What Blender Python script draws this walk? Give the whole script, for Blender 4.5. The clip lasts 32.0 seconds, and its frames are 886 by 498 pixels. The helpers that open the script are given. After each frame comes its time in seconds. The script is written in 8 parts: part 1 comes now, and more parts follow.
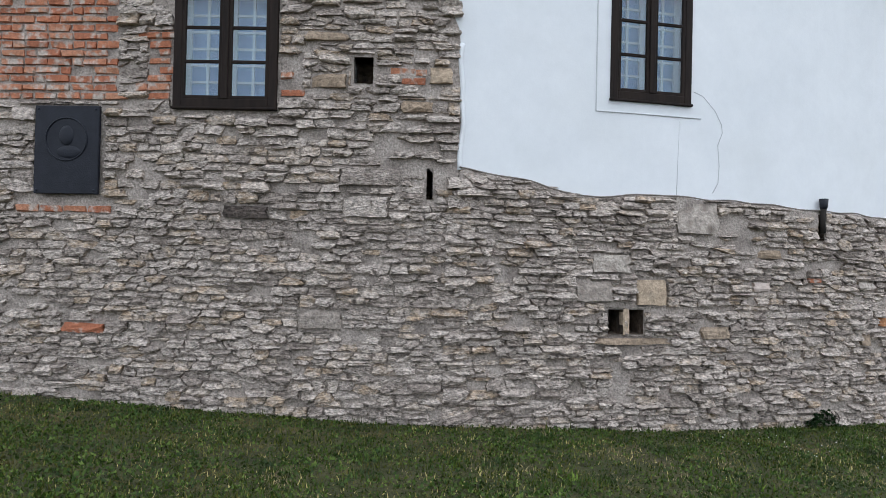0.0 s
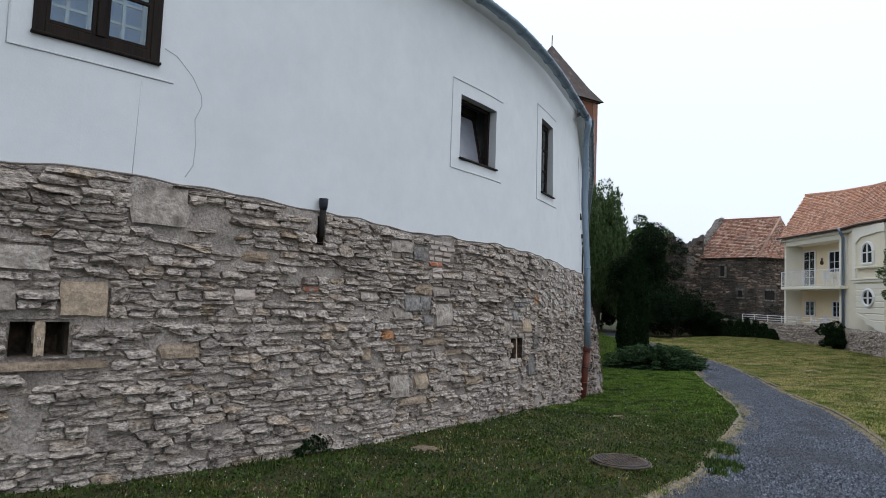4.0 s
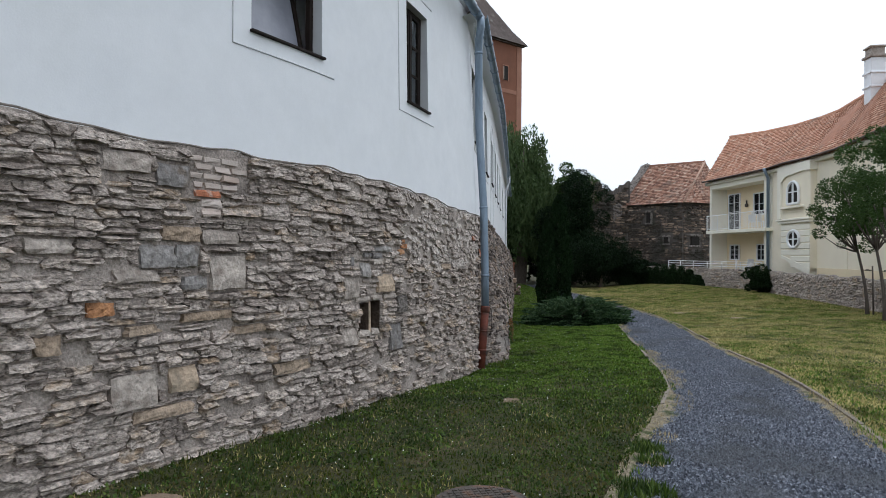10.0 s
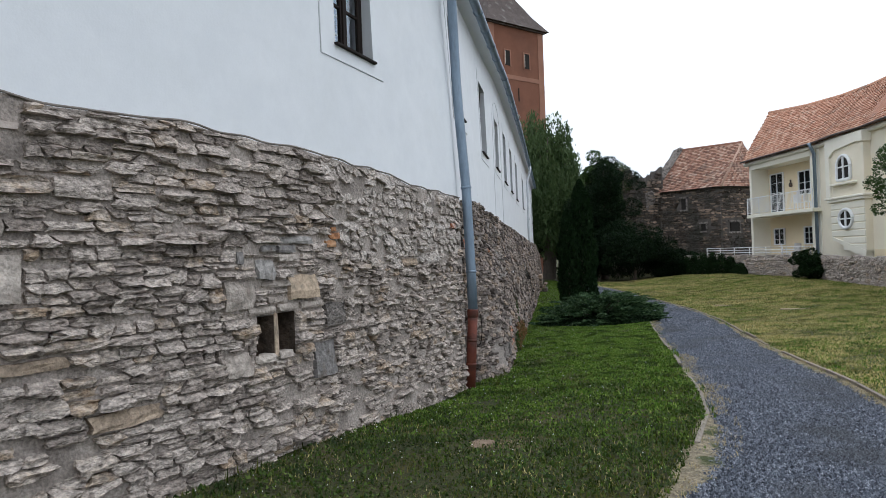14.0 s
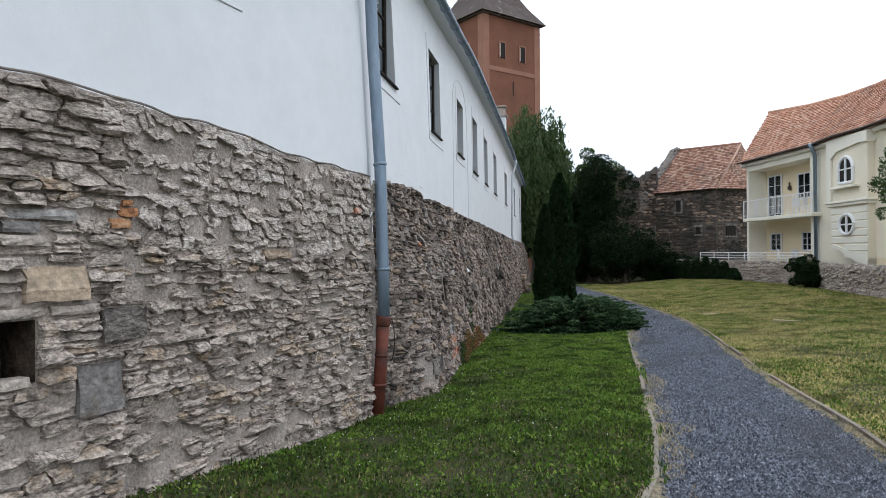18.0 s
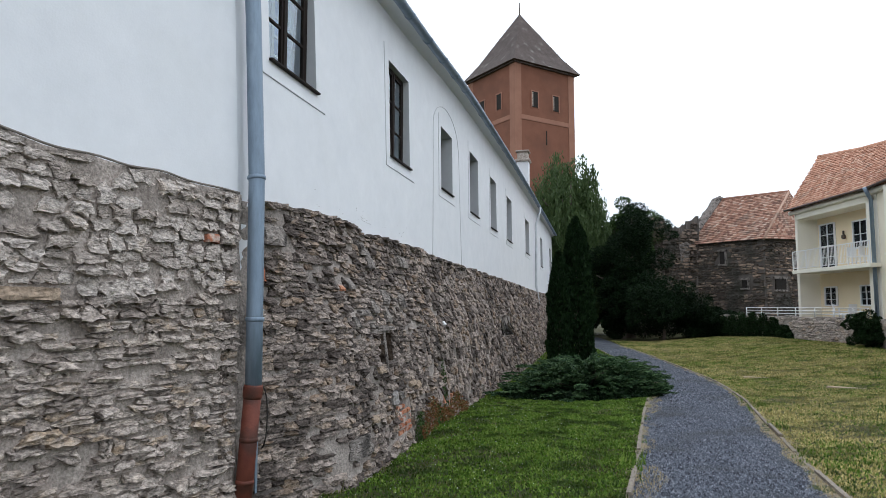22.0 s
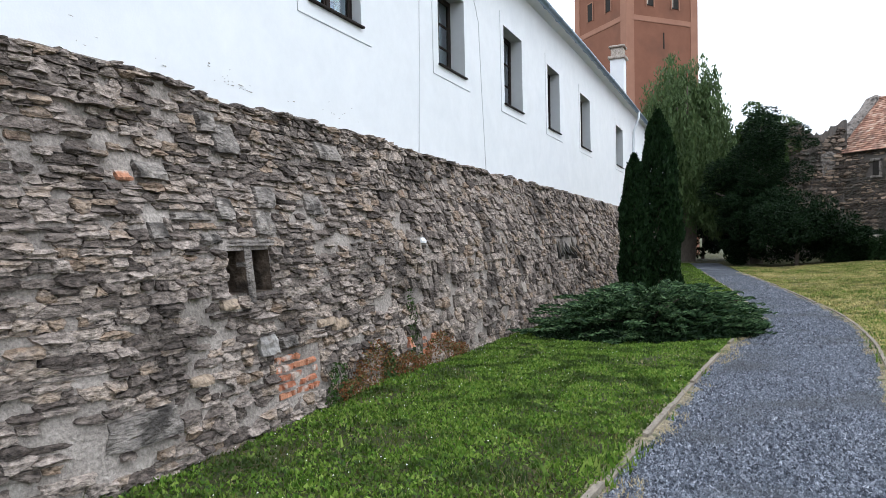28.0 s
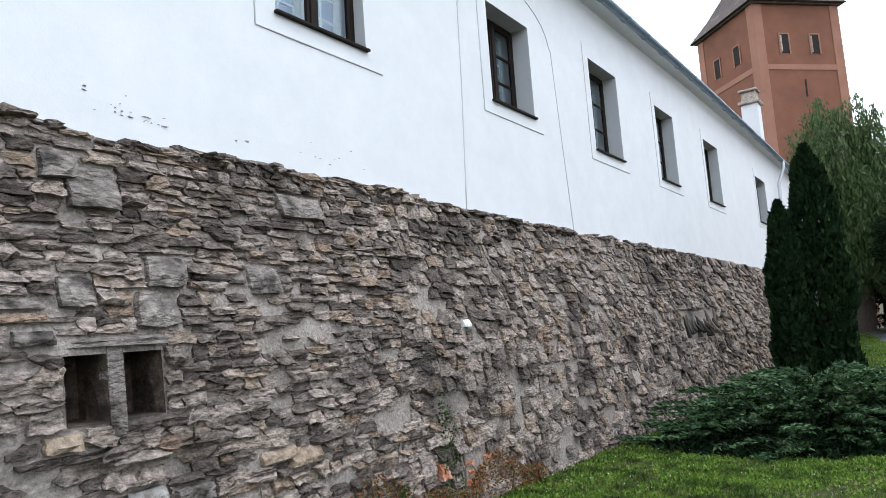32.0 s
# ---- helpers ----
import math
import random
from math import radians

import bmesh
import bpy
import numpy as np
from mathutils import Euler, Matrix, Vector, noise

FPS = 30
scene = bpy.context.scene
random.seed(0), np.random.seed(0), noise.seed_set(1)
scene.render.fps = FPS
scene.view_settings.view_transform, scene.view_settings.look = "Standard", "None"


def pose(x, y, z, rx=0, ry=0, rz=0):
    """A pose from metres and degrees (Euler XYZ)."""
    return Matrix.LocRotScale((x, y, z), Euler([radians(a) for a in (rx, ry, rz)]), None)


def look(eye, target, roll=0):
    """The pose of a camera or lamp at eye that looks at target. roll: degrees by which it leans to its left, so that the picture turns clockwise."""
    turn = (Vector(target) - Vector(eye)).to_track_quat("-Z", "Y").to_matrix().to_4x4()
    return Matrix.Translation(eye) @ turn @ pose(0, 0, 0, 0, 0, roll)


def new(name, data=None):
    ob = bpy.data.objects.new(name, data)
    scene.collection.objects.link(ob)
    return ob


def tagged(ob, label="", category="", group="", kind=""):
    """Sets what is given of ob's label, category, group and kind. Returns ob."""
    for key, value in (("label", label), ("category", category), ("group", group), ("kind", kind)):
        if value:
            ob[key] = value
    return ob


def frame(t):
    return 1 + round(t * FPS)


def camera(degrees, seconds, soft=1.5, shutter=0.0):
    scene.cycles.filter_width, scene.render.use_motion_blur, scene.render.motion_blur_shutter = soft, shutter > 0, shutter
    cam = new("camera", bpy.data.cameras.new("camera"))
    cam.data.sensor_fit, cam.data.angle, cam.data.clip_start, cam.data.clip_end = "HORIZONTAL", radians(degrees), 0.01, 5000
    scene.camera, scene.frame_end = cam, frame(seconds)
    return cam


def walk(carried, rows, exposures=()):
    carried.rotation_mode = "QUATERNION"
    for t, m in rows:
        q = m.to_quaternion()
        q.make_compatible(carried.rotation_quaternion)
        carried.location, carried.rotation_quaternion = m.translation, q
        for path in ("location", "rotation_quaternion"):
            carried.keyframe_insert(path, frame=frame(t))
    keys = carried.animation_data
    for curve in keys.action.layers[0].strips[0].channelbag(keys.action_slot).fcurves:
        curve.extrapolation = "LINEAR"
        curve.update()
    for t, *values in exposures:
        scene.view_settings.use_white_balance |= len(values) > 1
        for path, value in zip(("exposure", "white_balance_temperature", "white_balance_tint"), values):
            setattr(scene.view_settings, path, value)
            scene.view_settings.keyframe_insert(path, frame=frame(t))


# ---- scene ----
cam = camera(67.7, 32.0, 0.75)
PATH = [
    (0, (-1.605, -8.019, 2.555), (-2.982, -6.569, 2.578), 1.3),
    (0.5, (-1.731, -7.669, 2.417), (-3.027, -6.152, 2.556), -2.0),
    (1, (-1.681, -7.422, 2.525), (-3.006, -5.949, 2.801), -0.5),
    (1.5, (-1.443, -7.218, 2.654), (-2.658, -5.664, 2.984), 2.1),
    (2, (-1.305, -6.954, 2.458), (-2.297, -5.26, 2.843), 2.1),
    (2.5, (-1.222, -6.627, 2.397), (-2.172, -4.896, 2.717), 1.5),
    (3, (-0.965, -6.374, 2.499), (-1.717, -4.532, 2.702), 2.5),
    (3.5, (-0.895, -6.014, 2.356), (-1.325, -4.065, 2.493), 2.9),
    (5.5, (-0.55, -5.031, 2.365), (-1.167, -3.134, 2.517), -1.6),
    (6, (-0.517, -4.793, 2.31), (-1.148, -2.896, 2.383), -3.1),
    (6.5, (-0.435, -4.482, 2.326), (-1.139, -2.612, 2.415), -1.5),
    (7, (-0.45, -4.132, 2.291), (-0.986, -2.207, 2.375), -2.1),
    (7.5, (-0.452, -3.795, 2.266), (-0.893, -1.844, 2.282), -2.5),
    (8, (-0.381, -3.502, 2.287), (-0.805, -1.548, 2.302), -0.6),
    (8.5, (-0.377, -3.141, 2.244), (-0.682, -1.164, 2.274), -1.2),
    (9, (-0.355, -2.866, 2.274), (-0.595, -0.881, 2.31), -2.1),
    (9.5, (-0.235, -2.572, 2.323), (-0.559, -0.599, 2.4), 1.3),
    (10, (-0.191, -2.257, 2.266), (-0.449, -0.274, 2.279), 0.4),
    (10.5, (-0.134, -1.952, 2.241), (-0.293, 0.041, 2.303), -1.2),
    (11, (-0.048, -1.629, 2.184), (-0.336, 0.35, 2.205), -0.6),
    (11.5, (0.029, -1.315, 2.189), (-0.261, 0.664, 2.186), -0.7),
    (12, (0.077, -1.026, 2.182), (-0.185, 0.956, 2.234), -2.0),
    (12.5, (0.172, -0.697, 2.136), (-0.176, 1.273, 2.122), -1.2),
    (13, (0.285, -0.406, 2.153), (-0.131, 1.55, 2.143), -0.6),
    (13.5, (0.329, -0.07, 2.155), (-0.074, 1.888, 2.194), -1.0),
    (14, (0.392, 0.206, 2.143), (0.03, 2.173, 2.157), -2.0),
    (14.5, (0.495, 0.558, 2.114), (0.132, 2.525, 2.141), -1.5),
    (16.5, (0.594, 1.579, 2.138), (0.186, 3.537, 2.161), -3.9),
    (17, (0.639, 1.872, 2.145), (0.319, 3.846, 2.155), -4.9),
    (17.5, (0.863, 2.102, 2.106), (0.449, 4.058, 2.115), -1.1),
    (18, (1.128, 2.349, 2.073), (0.77, 4.317, 2.079), -0.4),
    (18.5, (1.328, 2.608, 2.061), (1.02, 4.584, 2.047), -0.1),
    (19, (1.642, 2.834, 2.05), (1.258, 4.797, 2.035), 0.6),
    (19.5, (1.785, 3.14, 2.04), (1.497, 5.119, 1.993), -1.0),
    (20, (1.821, 3.5, 2.053), (1.567, 5.484, 2.027), -1.7),
    (20.5, (1.878, 3.811, 2.003), (1.465, 5.767, 2.03), -1.2),
    (21, (1.939, 4.15, 2.039), (1.535, 6.108, 2.082), -0.7),
    (21.5, (1.942, 4.456, 2.046), (1.597, 6.421, 2.178), -0.2),
    (22, (2.015, 4.771, 1.982), (1.528, 6.704, 2.152), -0.0),
    (22.5, (2.12, 5.062, 2.001), (1.673, 7.008, 2.104), -0.0),
    (23, (2.123, 5.386, 2.006), (1.718, 7.341, 2.113), -1.9),
    (23.5, (2.219, 5.628, 1.959), (1.832, 7.589, 2.001), -3.9),
    (24, (2.459, 5.913, 1.979), (2.126, 7.885, 2.032), -1.5),
    (24.5, (2.601, 6.192, 1.908), (2.33, 8.173, 1.957), -0.6),
    (26.5, (3.001, 7.446, 1.776), (2.463, 9.372, 1.766), -3.3),
    (27, (3.097, 7.814, 1.756), (2.338, 9.663, 1.817), -2.2),
    (27.5, (3.091, 8.146, 1.736), (2.268, 9.969, 1.756), -3.9),
    (28, (3.083, 8.502, 1.72), (2.238, 10.315, 1.679), -0.9),
    (28.5, (3.065, 8.82, 1.665), (2.048, 10.539, 1.56), -2.4),
    (29, (3.011, 9.146, 1.727), (1.87, 10.787, 1.666), -1.4),
    (29.5, (2.848, 9.446, 1.732), (1.674, 11.064, 1.766), -4.2),
    (30, (2.806, 9.771, 1.691), (1.647, 11.397, 1.815), -5.3),
    (30.5, (2.792, 10.125, 1.695), (1.682, 11.785, 1.804), -4.7),
    (31, (2.68, 10.484, 1.694), (1.645, 12.188, 1.847), -4.8),
    (31.5, (2.753, 10.793, 1.61), (1.59, 12.405, 1.832), -5.5),
    (32, (2.841, 11.073, 1.657), (1.655, 12.668, 1.885), -3.7),
]
walk(cam, [(t, look(eye, target, roll)) for t, eye, target, roll in PATH], [(0, -0.36, 5760, 9), (1, -0.29, 5750, 9), (2, -0.57, 5750, 9), (3, -0.84, 5780, 9), (6, -0.95, 5860, 9), (9, -0.73, 5840, 9), (11, -0.81, 5840, 9), (13, -0.68, 5840, 9), (17, -0.61, 5840, 9), (21, -0.31, 5840, 9), (22, -0.56, 5840, 9), (23, -0.77, 5840, 9), (24.5, -0.58, 5840, 9), (27, -0.07, 5840, 9), (28, 0.05, 5820, 9), (30, 0.21, 5800, 9), (32, 0.02, 5770, 9)])
# ---- light ----
world = bpy.data.worlds.new("sky")
scene.world = world
world.use_nodes = True
wn, wl = world.node_tree.nodes, world.node_tree.links
SUN_EL, SUN_AZ = 60.0, 62.0   # degrees; azimuth from +y towards +x
sky = wn.new("ShaderNodeTexSky")
sky.sky_type, sky.sun_disc = "NISHITA", False
sky.sun_elevation, sky.sun_rotation = radians(SUN_EL), radians(SUN_AZ)
sky.dust_density = 3.0
cover = wn.new("ShaderNodeMix")
cover.data_type = "RGBA"
cover.inputs[0].default_value = 0.86
# an overcast sky is brighter overhead than at the horizon
aim, axes, rise, cloud = wn.new("ShaderNodeTexCoord"), wn.new("ShaderNodeSeparateXYZ"), wn.new("ShaderNodeMapRange"), wn.new("ShaderNodeVectorMath")
rise.inputs[3].default_value, rise.inputs[4].default_value = 1.0, 1.5
cloud.operation = "SCALE"
cloud.inputs[0].default_value = (15.9, 16.1, 16.3)
wl.new(aim.outputs["Generated"], axes.inputs[0])
wl.new(axes.outputs[2], rise.inputs[0])
wl.new(rise.outputs[0], cloud.inputs["Scale"])
wl.new(cloud.outputs[0], cover.inputs[7])
wl.new(sky.outputs[0], cover.inputs[6])
wl.new(cover.outputs[2], wn["Background"].inputs[0])
wn["Background"].inputs[1].default_value = 0.12
sun = new("sun", bpy.data.lights.new("sun", "SUN"))
sun.data.energy, sun.data.angle, sun.data.color = 0.7, radians(20), (1.0, 0.97, 0.92)
el, az = radians(SUN_EL), radians(SUN_AZ)
sun.matrix_world = look((0, 0, 40), (-math.sin(az) * math.cos(el) * 9, -math.cos(az) * math.cos(el) * 9, 40 - math.sin(el) * 9))


# ---- materials ----
def mat(name, ramp, scale=8.0, rough=0.85, metal=0.0, bump=0.0, bump_scale=60.0, rnd=0.0, stain=None, stain_scale=1.2, stain_at=(0.52, 0.68), spec=0.3, stretch=(1, 1, 1), trans=0.0, grain=(0, 1, 1), relief=0.02):
    """A procedural surface: colours of a ramp over noise at two scales, varied piece by piece, with stains and fine relief."""
    m = bpy.data.materials.new(name)
    m.use_nodes = True
    n, l = m.node_tree.nodes, m.node_tree.links
    b = n["Principled BSDF"]
    b.inputs["Roughness"].default_value, b.inputs["Metallic"].default_value = rough, metal
    b.inputs["Specular IOR Level"].default_value = spec
    co = n.new("ShaderNodeTexCoord")
    mp = n.new("ShaderNodeMapping")
    mp.inputs["Scale"].default_value = stretch
    geo = n.new("ShaderNodeNewGeometry")
    l.new(geo.outputs["Position"], mp.inputs["Vector"])
    nz = n.new("ShaderNodeTexNoise")
    nz.inputs["Scale"].default_value, nz.inputs["Detail"].default_value, nz.inputs["Roughness"].default_value = scale, 6, 0.62
    l.new(mp.outputs[0], nz.inputs["Vector"])
    fac = nz.outputs["Fac"]
    if rnd:
        info = n.new("ShaderNodeObjectInfo")
        add = n.new("ShaderNodeMath")
        add.operation = "ADD"
        l.new(info.outputs["Random"], add.inputs[0])
        l.new(geo.outputs["Random Per Island"], add.inputs[1])
        fr = n.new("ShaderNodeMath")
        fr.operation = "FRACT"
        l.new(add.outputs[0], fr.inputs[0])
        mx = n.new("ShaderNodeMix")
        mx.inputs[0].default_value = rnd
        l.new(fac, mx.inputs[2])
        l.new(fr.outputs[0], mx.inputs[3])
        fac = mx.outputs[0]
    cr = n.new("ShaderNodeValToRGB")
    el_ = cr.color_ramp.elements
    while len(el_) < len(ramp):
        el_.new(0.5)
    for e, (p, c) in zip(el_, ramp):
        e.position, e.color = p, (*c, 1)
    l.new(fac, cr.inputs[0])
    out = cr.outputs[0]
    if stain:
        s2 = n.new("ShaderNodeTexNoise")
        s2.inputs["Scale"].default_value, s2.inputs["Detail"].default_value = stain_scale, 5
        l.new(geo.outputs["Position"], s2.inputs["Vector"])
        r2 = n.new("ShaderNodeMapRange")
        r2.inputs[1].default_value, r2.inputs[2].default_value = stain_at
        l.new(s2.outputs["Fac"], r2.inputs[0])
        m2 = n.new("ShaderNodeMix")
        m2.data_type = "RGBA"
        l.new(r2.outputs[0], m2.inputs[0])
        l.new(out, m2.inputs[6])
        m2.inputs[7].default_value = (*stain, 1)
        out = m2.outputs[2]
    if grain[0]:
        gn = n.new("ShaderNodeTexNoise")
        gn.inputs["Scale"].default_value, gn.inputs["Detail"].default_value, gn.inputs["Roughness"].default_value = grain[0], 8, 0.72
        l.new(mp.outputs[0], gn.inputs["Vector"])
        gr = n.new("ShaderNodeMapRange")
        gr.inputs[1].default_value, gr.inputs[2].default_value, gr.inputs[3].default_value, gr.inputs[4].default_value = 0.36, 0.64, grain[1], grain[2]
        l.new(gn.outputs["Fac"], gr.inputs[0])
        gm = n.new("ShaderNodeMix")
        gm.data_type, gm.blend_type = "RGBA", "MULTIPLY"
        gm.inputs[0].default_value = 1.0
        l.new(out, gm.inputs[6])
        l.new(gr.outputs[0], gm.inputs[7])
        out = gm.outputs[2]
    l.new(out, b.inputs["Base Color"])
    if bump:
        nb = n.new("ShaderNodeTexNoise")
        nb.inputs["Scale"].default_value, nb.inputs["Detail"].default_value = bump_scale, 7
        l.new(mp.outputs[0], nb.inputs["Vector"])
        bp = n.new("ShaderNodeBump")
        bp.inputs["Strength"].default_value, bp.inputs["Distance"].default_value = bump, relief
        l.new(nb.outputs["Fac"], bp.inputs["Height"])
        l.new(bp.outputs[0], b.inputs["Normal"])
    if trans:
        t = n.new("ShaderNodeBsdfTranslucent")
        l.new(out, t.inputs[0])
        ms = n.new("ShaderNodeMixShader")
        ms.inputs[0].default_value = trans
        l.new(b.outputs[0], ms.inputs[1])
        l.new(t.outputs[0], ms.inputs[2])
        l.new(ms.outputs[0], n["Material Output"].inputs[0])
    return m


STONE = mat("rubble_stone", [(0.1, (0.1485, 0.118, 0.0993)), (0.24, (0.3168, 0.2636, 0.224)), (0.4, (0.4752, 0.406, 0.3508)), (0.56, (0.5744, 0.4964, 0.4316)), (0.68, (0.5248, 0.4394, 0.3633)), (0.76, (0.4554, 0.349, 0.2484)), (0.84, (0.406, 0.2802, 0.1803)), (0.93, (0.406, 0.2311, 0.1607))], 9, 0.92, bump=1.0, bump_scale=30, rnd=0.5, stretch=(1, 1, 1.9), stain=(0.16, 0.128, 0.106), stain_scale=12, stain_at=(0.58, 0.7), grain=(20, 0.34, 1.3), relief=0.04)
STONE_PALE = mat("pale_rubble_blocks", [(0.1, (0.22, 0.18, 0.15)), (0.28, (0.4, 0.34, 0.29)), (0.46, (0.56, 0.49, 0.43)), (0.64, (0.64, 0.57, 0.51)), (0.8, (0.52, 0.42, 0.33)), (0.93, (0.44, 0.33, 0.25))], 9, 0.92, bump=1.0, bump_scale=30, rnd=0.4, stretch=(1, 1, 1.9), stain=(0.16, 0.128, 0.106), stain_scale=12, stain_at=(0.58, 0.7), grain=(20, 0.4, 1.25), relief=0.04)
STONE_DARK = mat("dark_slate_rubble", [(0.1, (0.0517, 0.0414, 0.0356)), (0.26, (0.1247, 0.0993, 0.0842)), (0.42, (0.2324, 0.1901, 0.1621)), (0.56, (0.3701, 0.3084, 0.2641)), (0.68, (0.3874, 0.3141, 0.2594)), (0.78, (0.2926, 0.2165, 0.1541)), (0.9, (0.2324, 0.1446, 0.1036))], 8, 0.93, bump=1.0, bump_scale=26, rnd=0.6, stretch=(1, 1, 1.9), stain=(0.05, 0.04, 0.034), stain_scale=1.3, stain_at=(0.53, 0.72), grain=(18, 0.28, 1.36), relief=0.04)
# darker stone copy: the shade on barn and ruin is in its colour
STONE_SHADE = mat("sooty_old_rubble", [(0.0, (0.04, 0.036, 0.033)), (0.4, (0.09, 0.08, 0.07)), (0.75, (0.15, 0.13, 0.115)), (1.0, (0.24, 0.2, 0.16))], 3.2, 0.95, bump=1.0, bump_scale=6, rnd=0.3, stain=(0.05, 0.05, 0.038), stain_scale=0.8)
# its blocks carry the same painted shade; also dark slabs and slates
STONE_BARN = mat("sooty_rubble_blocks", [(0.0, (0.039, 0.0312, 0.0258)), (0.35, (0.104, 0.0816, 0.065)), (0.65, (0.208, 0.1584, 0.121)), (0.85, (0.338, 0.246, 0.1792)), (1.0, (0.65, 0.516, 0.4032))], 3, 0.95, bump=1.0, bump_scale=9, rnd=0.75, stain=(0.06, 0.055, 0.045), stain_scale=0.5, stain_at=(0.48, 0.62))
STONE_TAN = mat("tan_sandstone", [(0.2, (0.424, 0.3234, 0.23)), (0.7, (0.53, 0.4116, 0.2944))], 9, 0.92, bump=0.8, bump_scale=30, grain=(24, 0.65, 1.15), stain=(0.32, 0.26, 0.19), stain_scale=7)
STONE_GREY = mat("grey_slab_stone", [(0.15, (0.299, 0.2531, 0.215)), (0.5, (0.437, 0.3785, 0.3248)), (0.8, (0.5405, 0.4754, 0.4088))], 6, 0.92, bump=0.9, bump_scale=26, stain=(0.22, 0.18, 0.15), stain_scale=9, grain=(18, 0.55, 1.2), rnd=0.5, relief=0.03)
STONE_OCHRE = mat("ochre_stone", [(0.2, (0.2808, 0.2073, 0.1413)), (0.7, (0.39, 0.3048, 0.2243))], 12, 0.92, bump=0.9, bump_scale=28, grain=(20, 0.55, 1.2), rnd=0.3, relief=0.03)
STONE_BLUE = mat("blue_grey_slate_block", [(0.15, (0.175, 0.16, 0.15)), (0.5, (0.285, 0.265, 0.248)), (0.8, (0.4, 0.372, 0.342))], 7, 0.9, bump=0.8, bump_scale=26, stain=(0.16, 0.13, 0.105), stain_scale=8, stain_at=(0.54, 0.7), grain=(18, 0.55, 1.2), rnd=0.4, relief=0.03)
STONE_ORANGE = mat("rusty_orange_stone", [(0.2, (0.324, 0.1417, 0.0691)), (0.6, (0.45, 0.2277, 0.1062)), (0.9, (0.396, 0.2732, 0.17))], 10, 0.92, bump=0.8, bump_scale=28, grain=(20, 0.6, 1.2), rnd=0.3, relief=0.03)
MORTAR = mat("lime_mortar", [(0.25, (0.3404, 0.2898, 0.2503)), (0.55, (0.4505, 0.3899, 0.3409)), (0.8, (0.5406, 0.4744, 0.4171))], 5, 0.95, bump=0.8, bump_scale=36, stain=(0.19, 0.16, 0.138), stain_scale=2.2, stain_at=(0.5, 0.75), grain=(40, 0.56, 1.15), relief=0.025)
MORTAR_OLD = mat("old_grey_mortar", [(0.25, (0.2434, 0.2092, 0.183)), (0.55, (0.3504, 0.3066, 0.2706)), (0.8, (0.4575, 0.407, 0.3602))], 4, 0.95, bump=0.8, bump_scale=32, stain=(0.075, 0.063, 0.055), stain_scale=1.3, stain_at=(0.52, 0.7), grain=(36, 0.6, 1.2), relief=0.03)
STONE_SLAB = mat("weathered_slate_slab", [(0.1, (0.09, 0.077, 0.068)), (0.4, (0.2, 0.175, 0.155)), (0.65, (0.34, 0.3, 0.265)), (0.9, (0.27, 0.215, 0.165))], 7, 0.93, bump=1.0, bump_scale=20, rnd=0.25, stretch=(1, 1, 2.0), stain=(0.06, 0.052, 0.046), stain_scale=4, stain_at=(0.5, 0.64), grain=(15, 0.5, 1.25), relief=0.05)
# brown vent stone, darkened so the recess's shade is in its colour
VENT_STONE = mat("brown_stained_vent_stone", [(0.1, (0.035, 0.027, 0.021)), (0.5, (0.1, 0.073, 0.053)), (0.85, (0.2, 0.15, 0.11))], 6, 0.95, bump=1.0, bump_scale=16, stain=(0.03, 0.025, 0.02), stain_scale=4, grain=(14, 0.5, 1.2), relief=0.04)
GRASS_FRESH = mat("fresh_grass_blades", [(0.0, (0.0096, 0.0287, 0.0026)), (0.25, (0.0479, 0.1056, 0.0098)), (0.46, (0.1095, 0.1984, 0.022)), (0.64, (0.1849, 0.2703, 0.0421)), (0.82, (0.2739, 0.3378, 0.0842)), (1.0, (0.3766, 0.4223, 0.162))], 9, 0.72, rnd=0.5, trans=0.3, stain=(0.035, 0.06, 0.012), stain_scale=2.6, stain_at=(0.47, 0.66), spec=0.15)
# pale blue that paints the sky's reflection in the window panes
PANE_SKY_BLUE = mat("pale_blue_blind", [(0.3, (0.34, 0.45, 0.62)), (0.7, (0.45, 0.55, 0.7))], 5, 0.8)
BRICK = mat("red_brick", [(0.0, (0.3139, 0.114, 0.0623)), (0.45, (0.4484, 0.171, 0.0895)), (0.8, (0.4932, 0.247, 0.148)), (1.0, (0.5381, 0.342, 0.2259))], 9, 0.92, bump=0.6, bump_scale=50, rnd=0.6, stain=(0.5, 0.42, 0.36), stain_scale=9, stain_at=(0.5, 0.62), grain=(30, 0.6, 1.15))
BRICK_PALE = mat("limewashed_brick", [(0.0, (0.42, 0.33, 0.28)), (0.6, (0.52, 0.45, 0.4)), (1.0, (0.47, 0.34, 0.27))], 9, 0.93, bump=0.5, rnd=0.6)
PLASTER = mat("white_plaster", [(0.3, (0.6992, 0.7123, 0.7254)), (0.7, (0.7452, 0.7539, 0.7626))], 1.4, 0.8, bump=0.07, bump_scale=60, stain=(0.69, 0.7, 0.7), stain_scale=0.8, stain_at=(0.56, 0.85), grain=(3.5, 0.97, 1.02))
# one even grey for the reveals, darker than the wall face
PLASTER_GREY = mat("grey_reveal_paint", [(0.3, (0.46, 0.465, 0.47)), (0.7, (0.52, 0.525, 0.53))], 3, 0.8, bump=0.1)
BEAD = mat("mortar_bead", [(0.3, (0.16, 0.14, 0.12)), (0.7, (0.26, 0.23, 0.2))], 8, 0.95, bump=0.7)
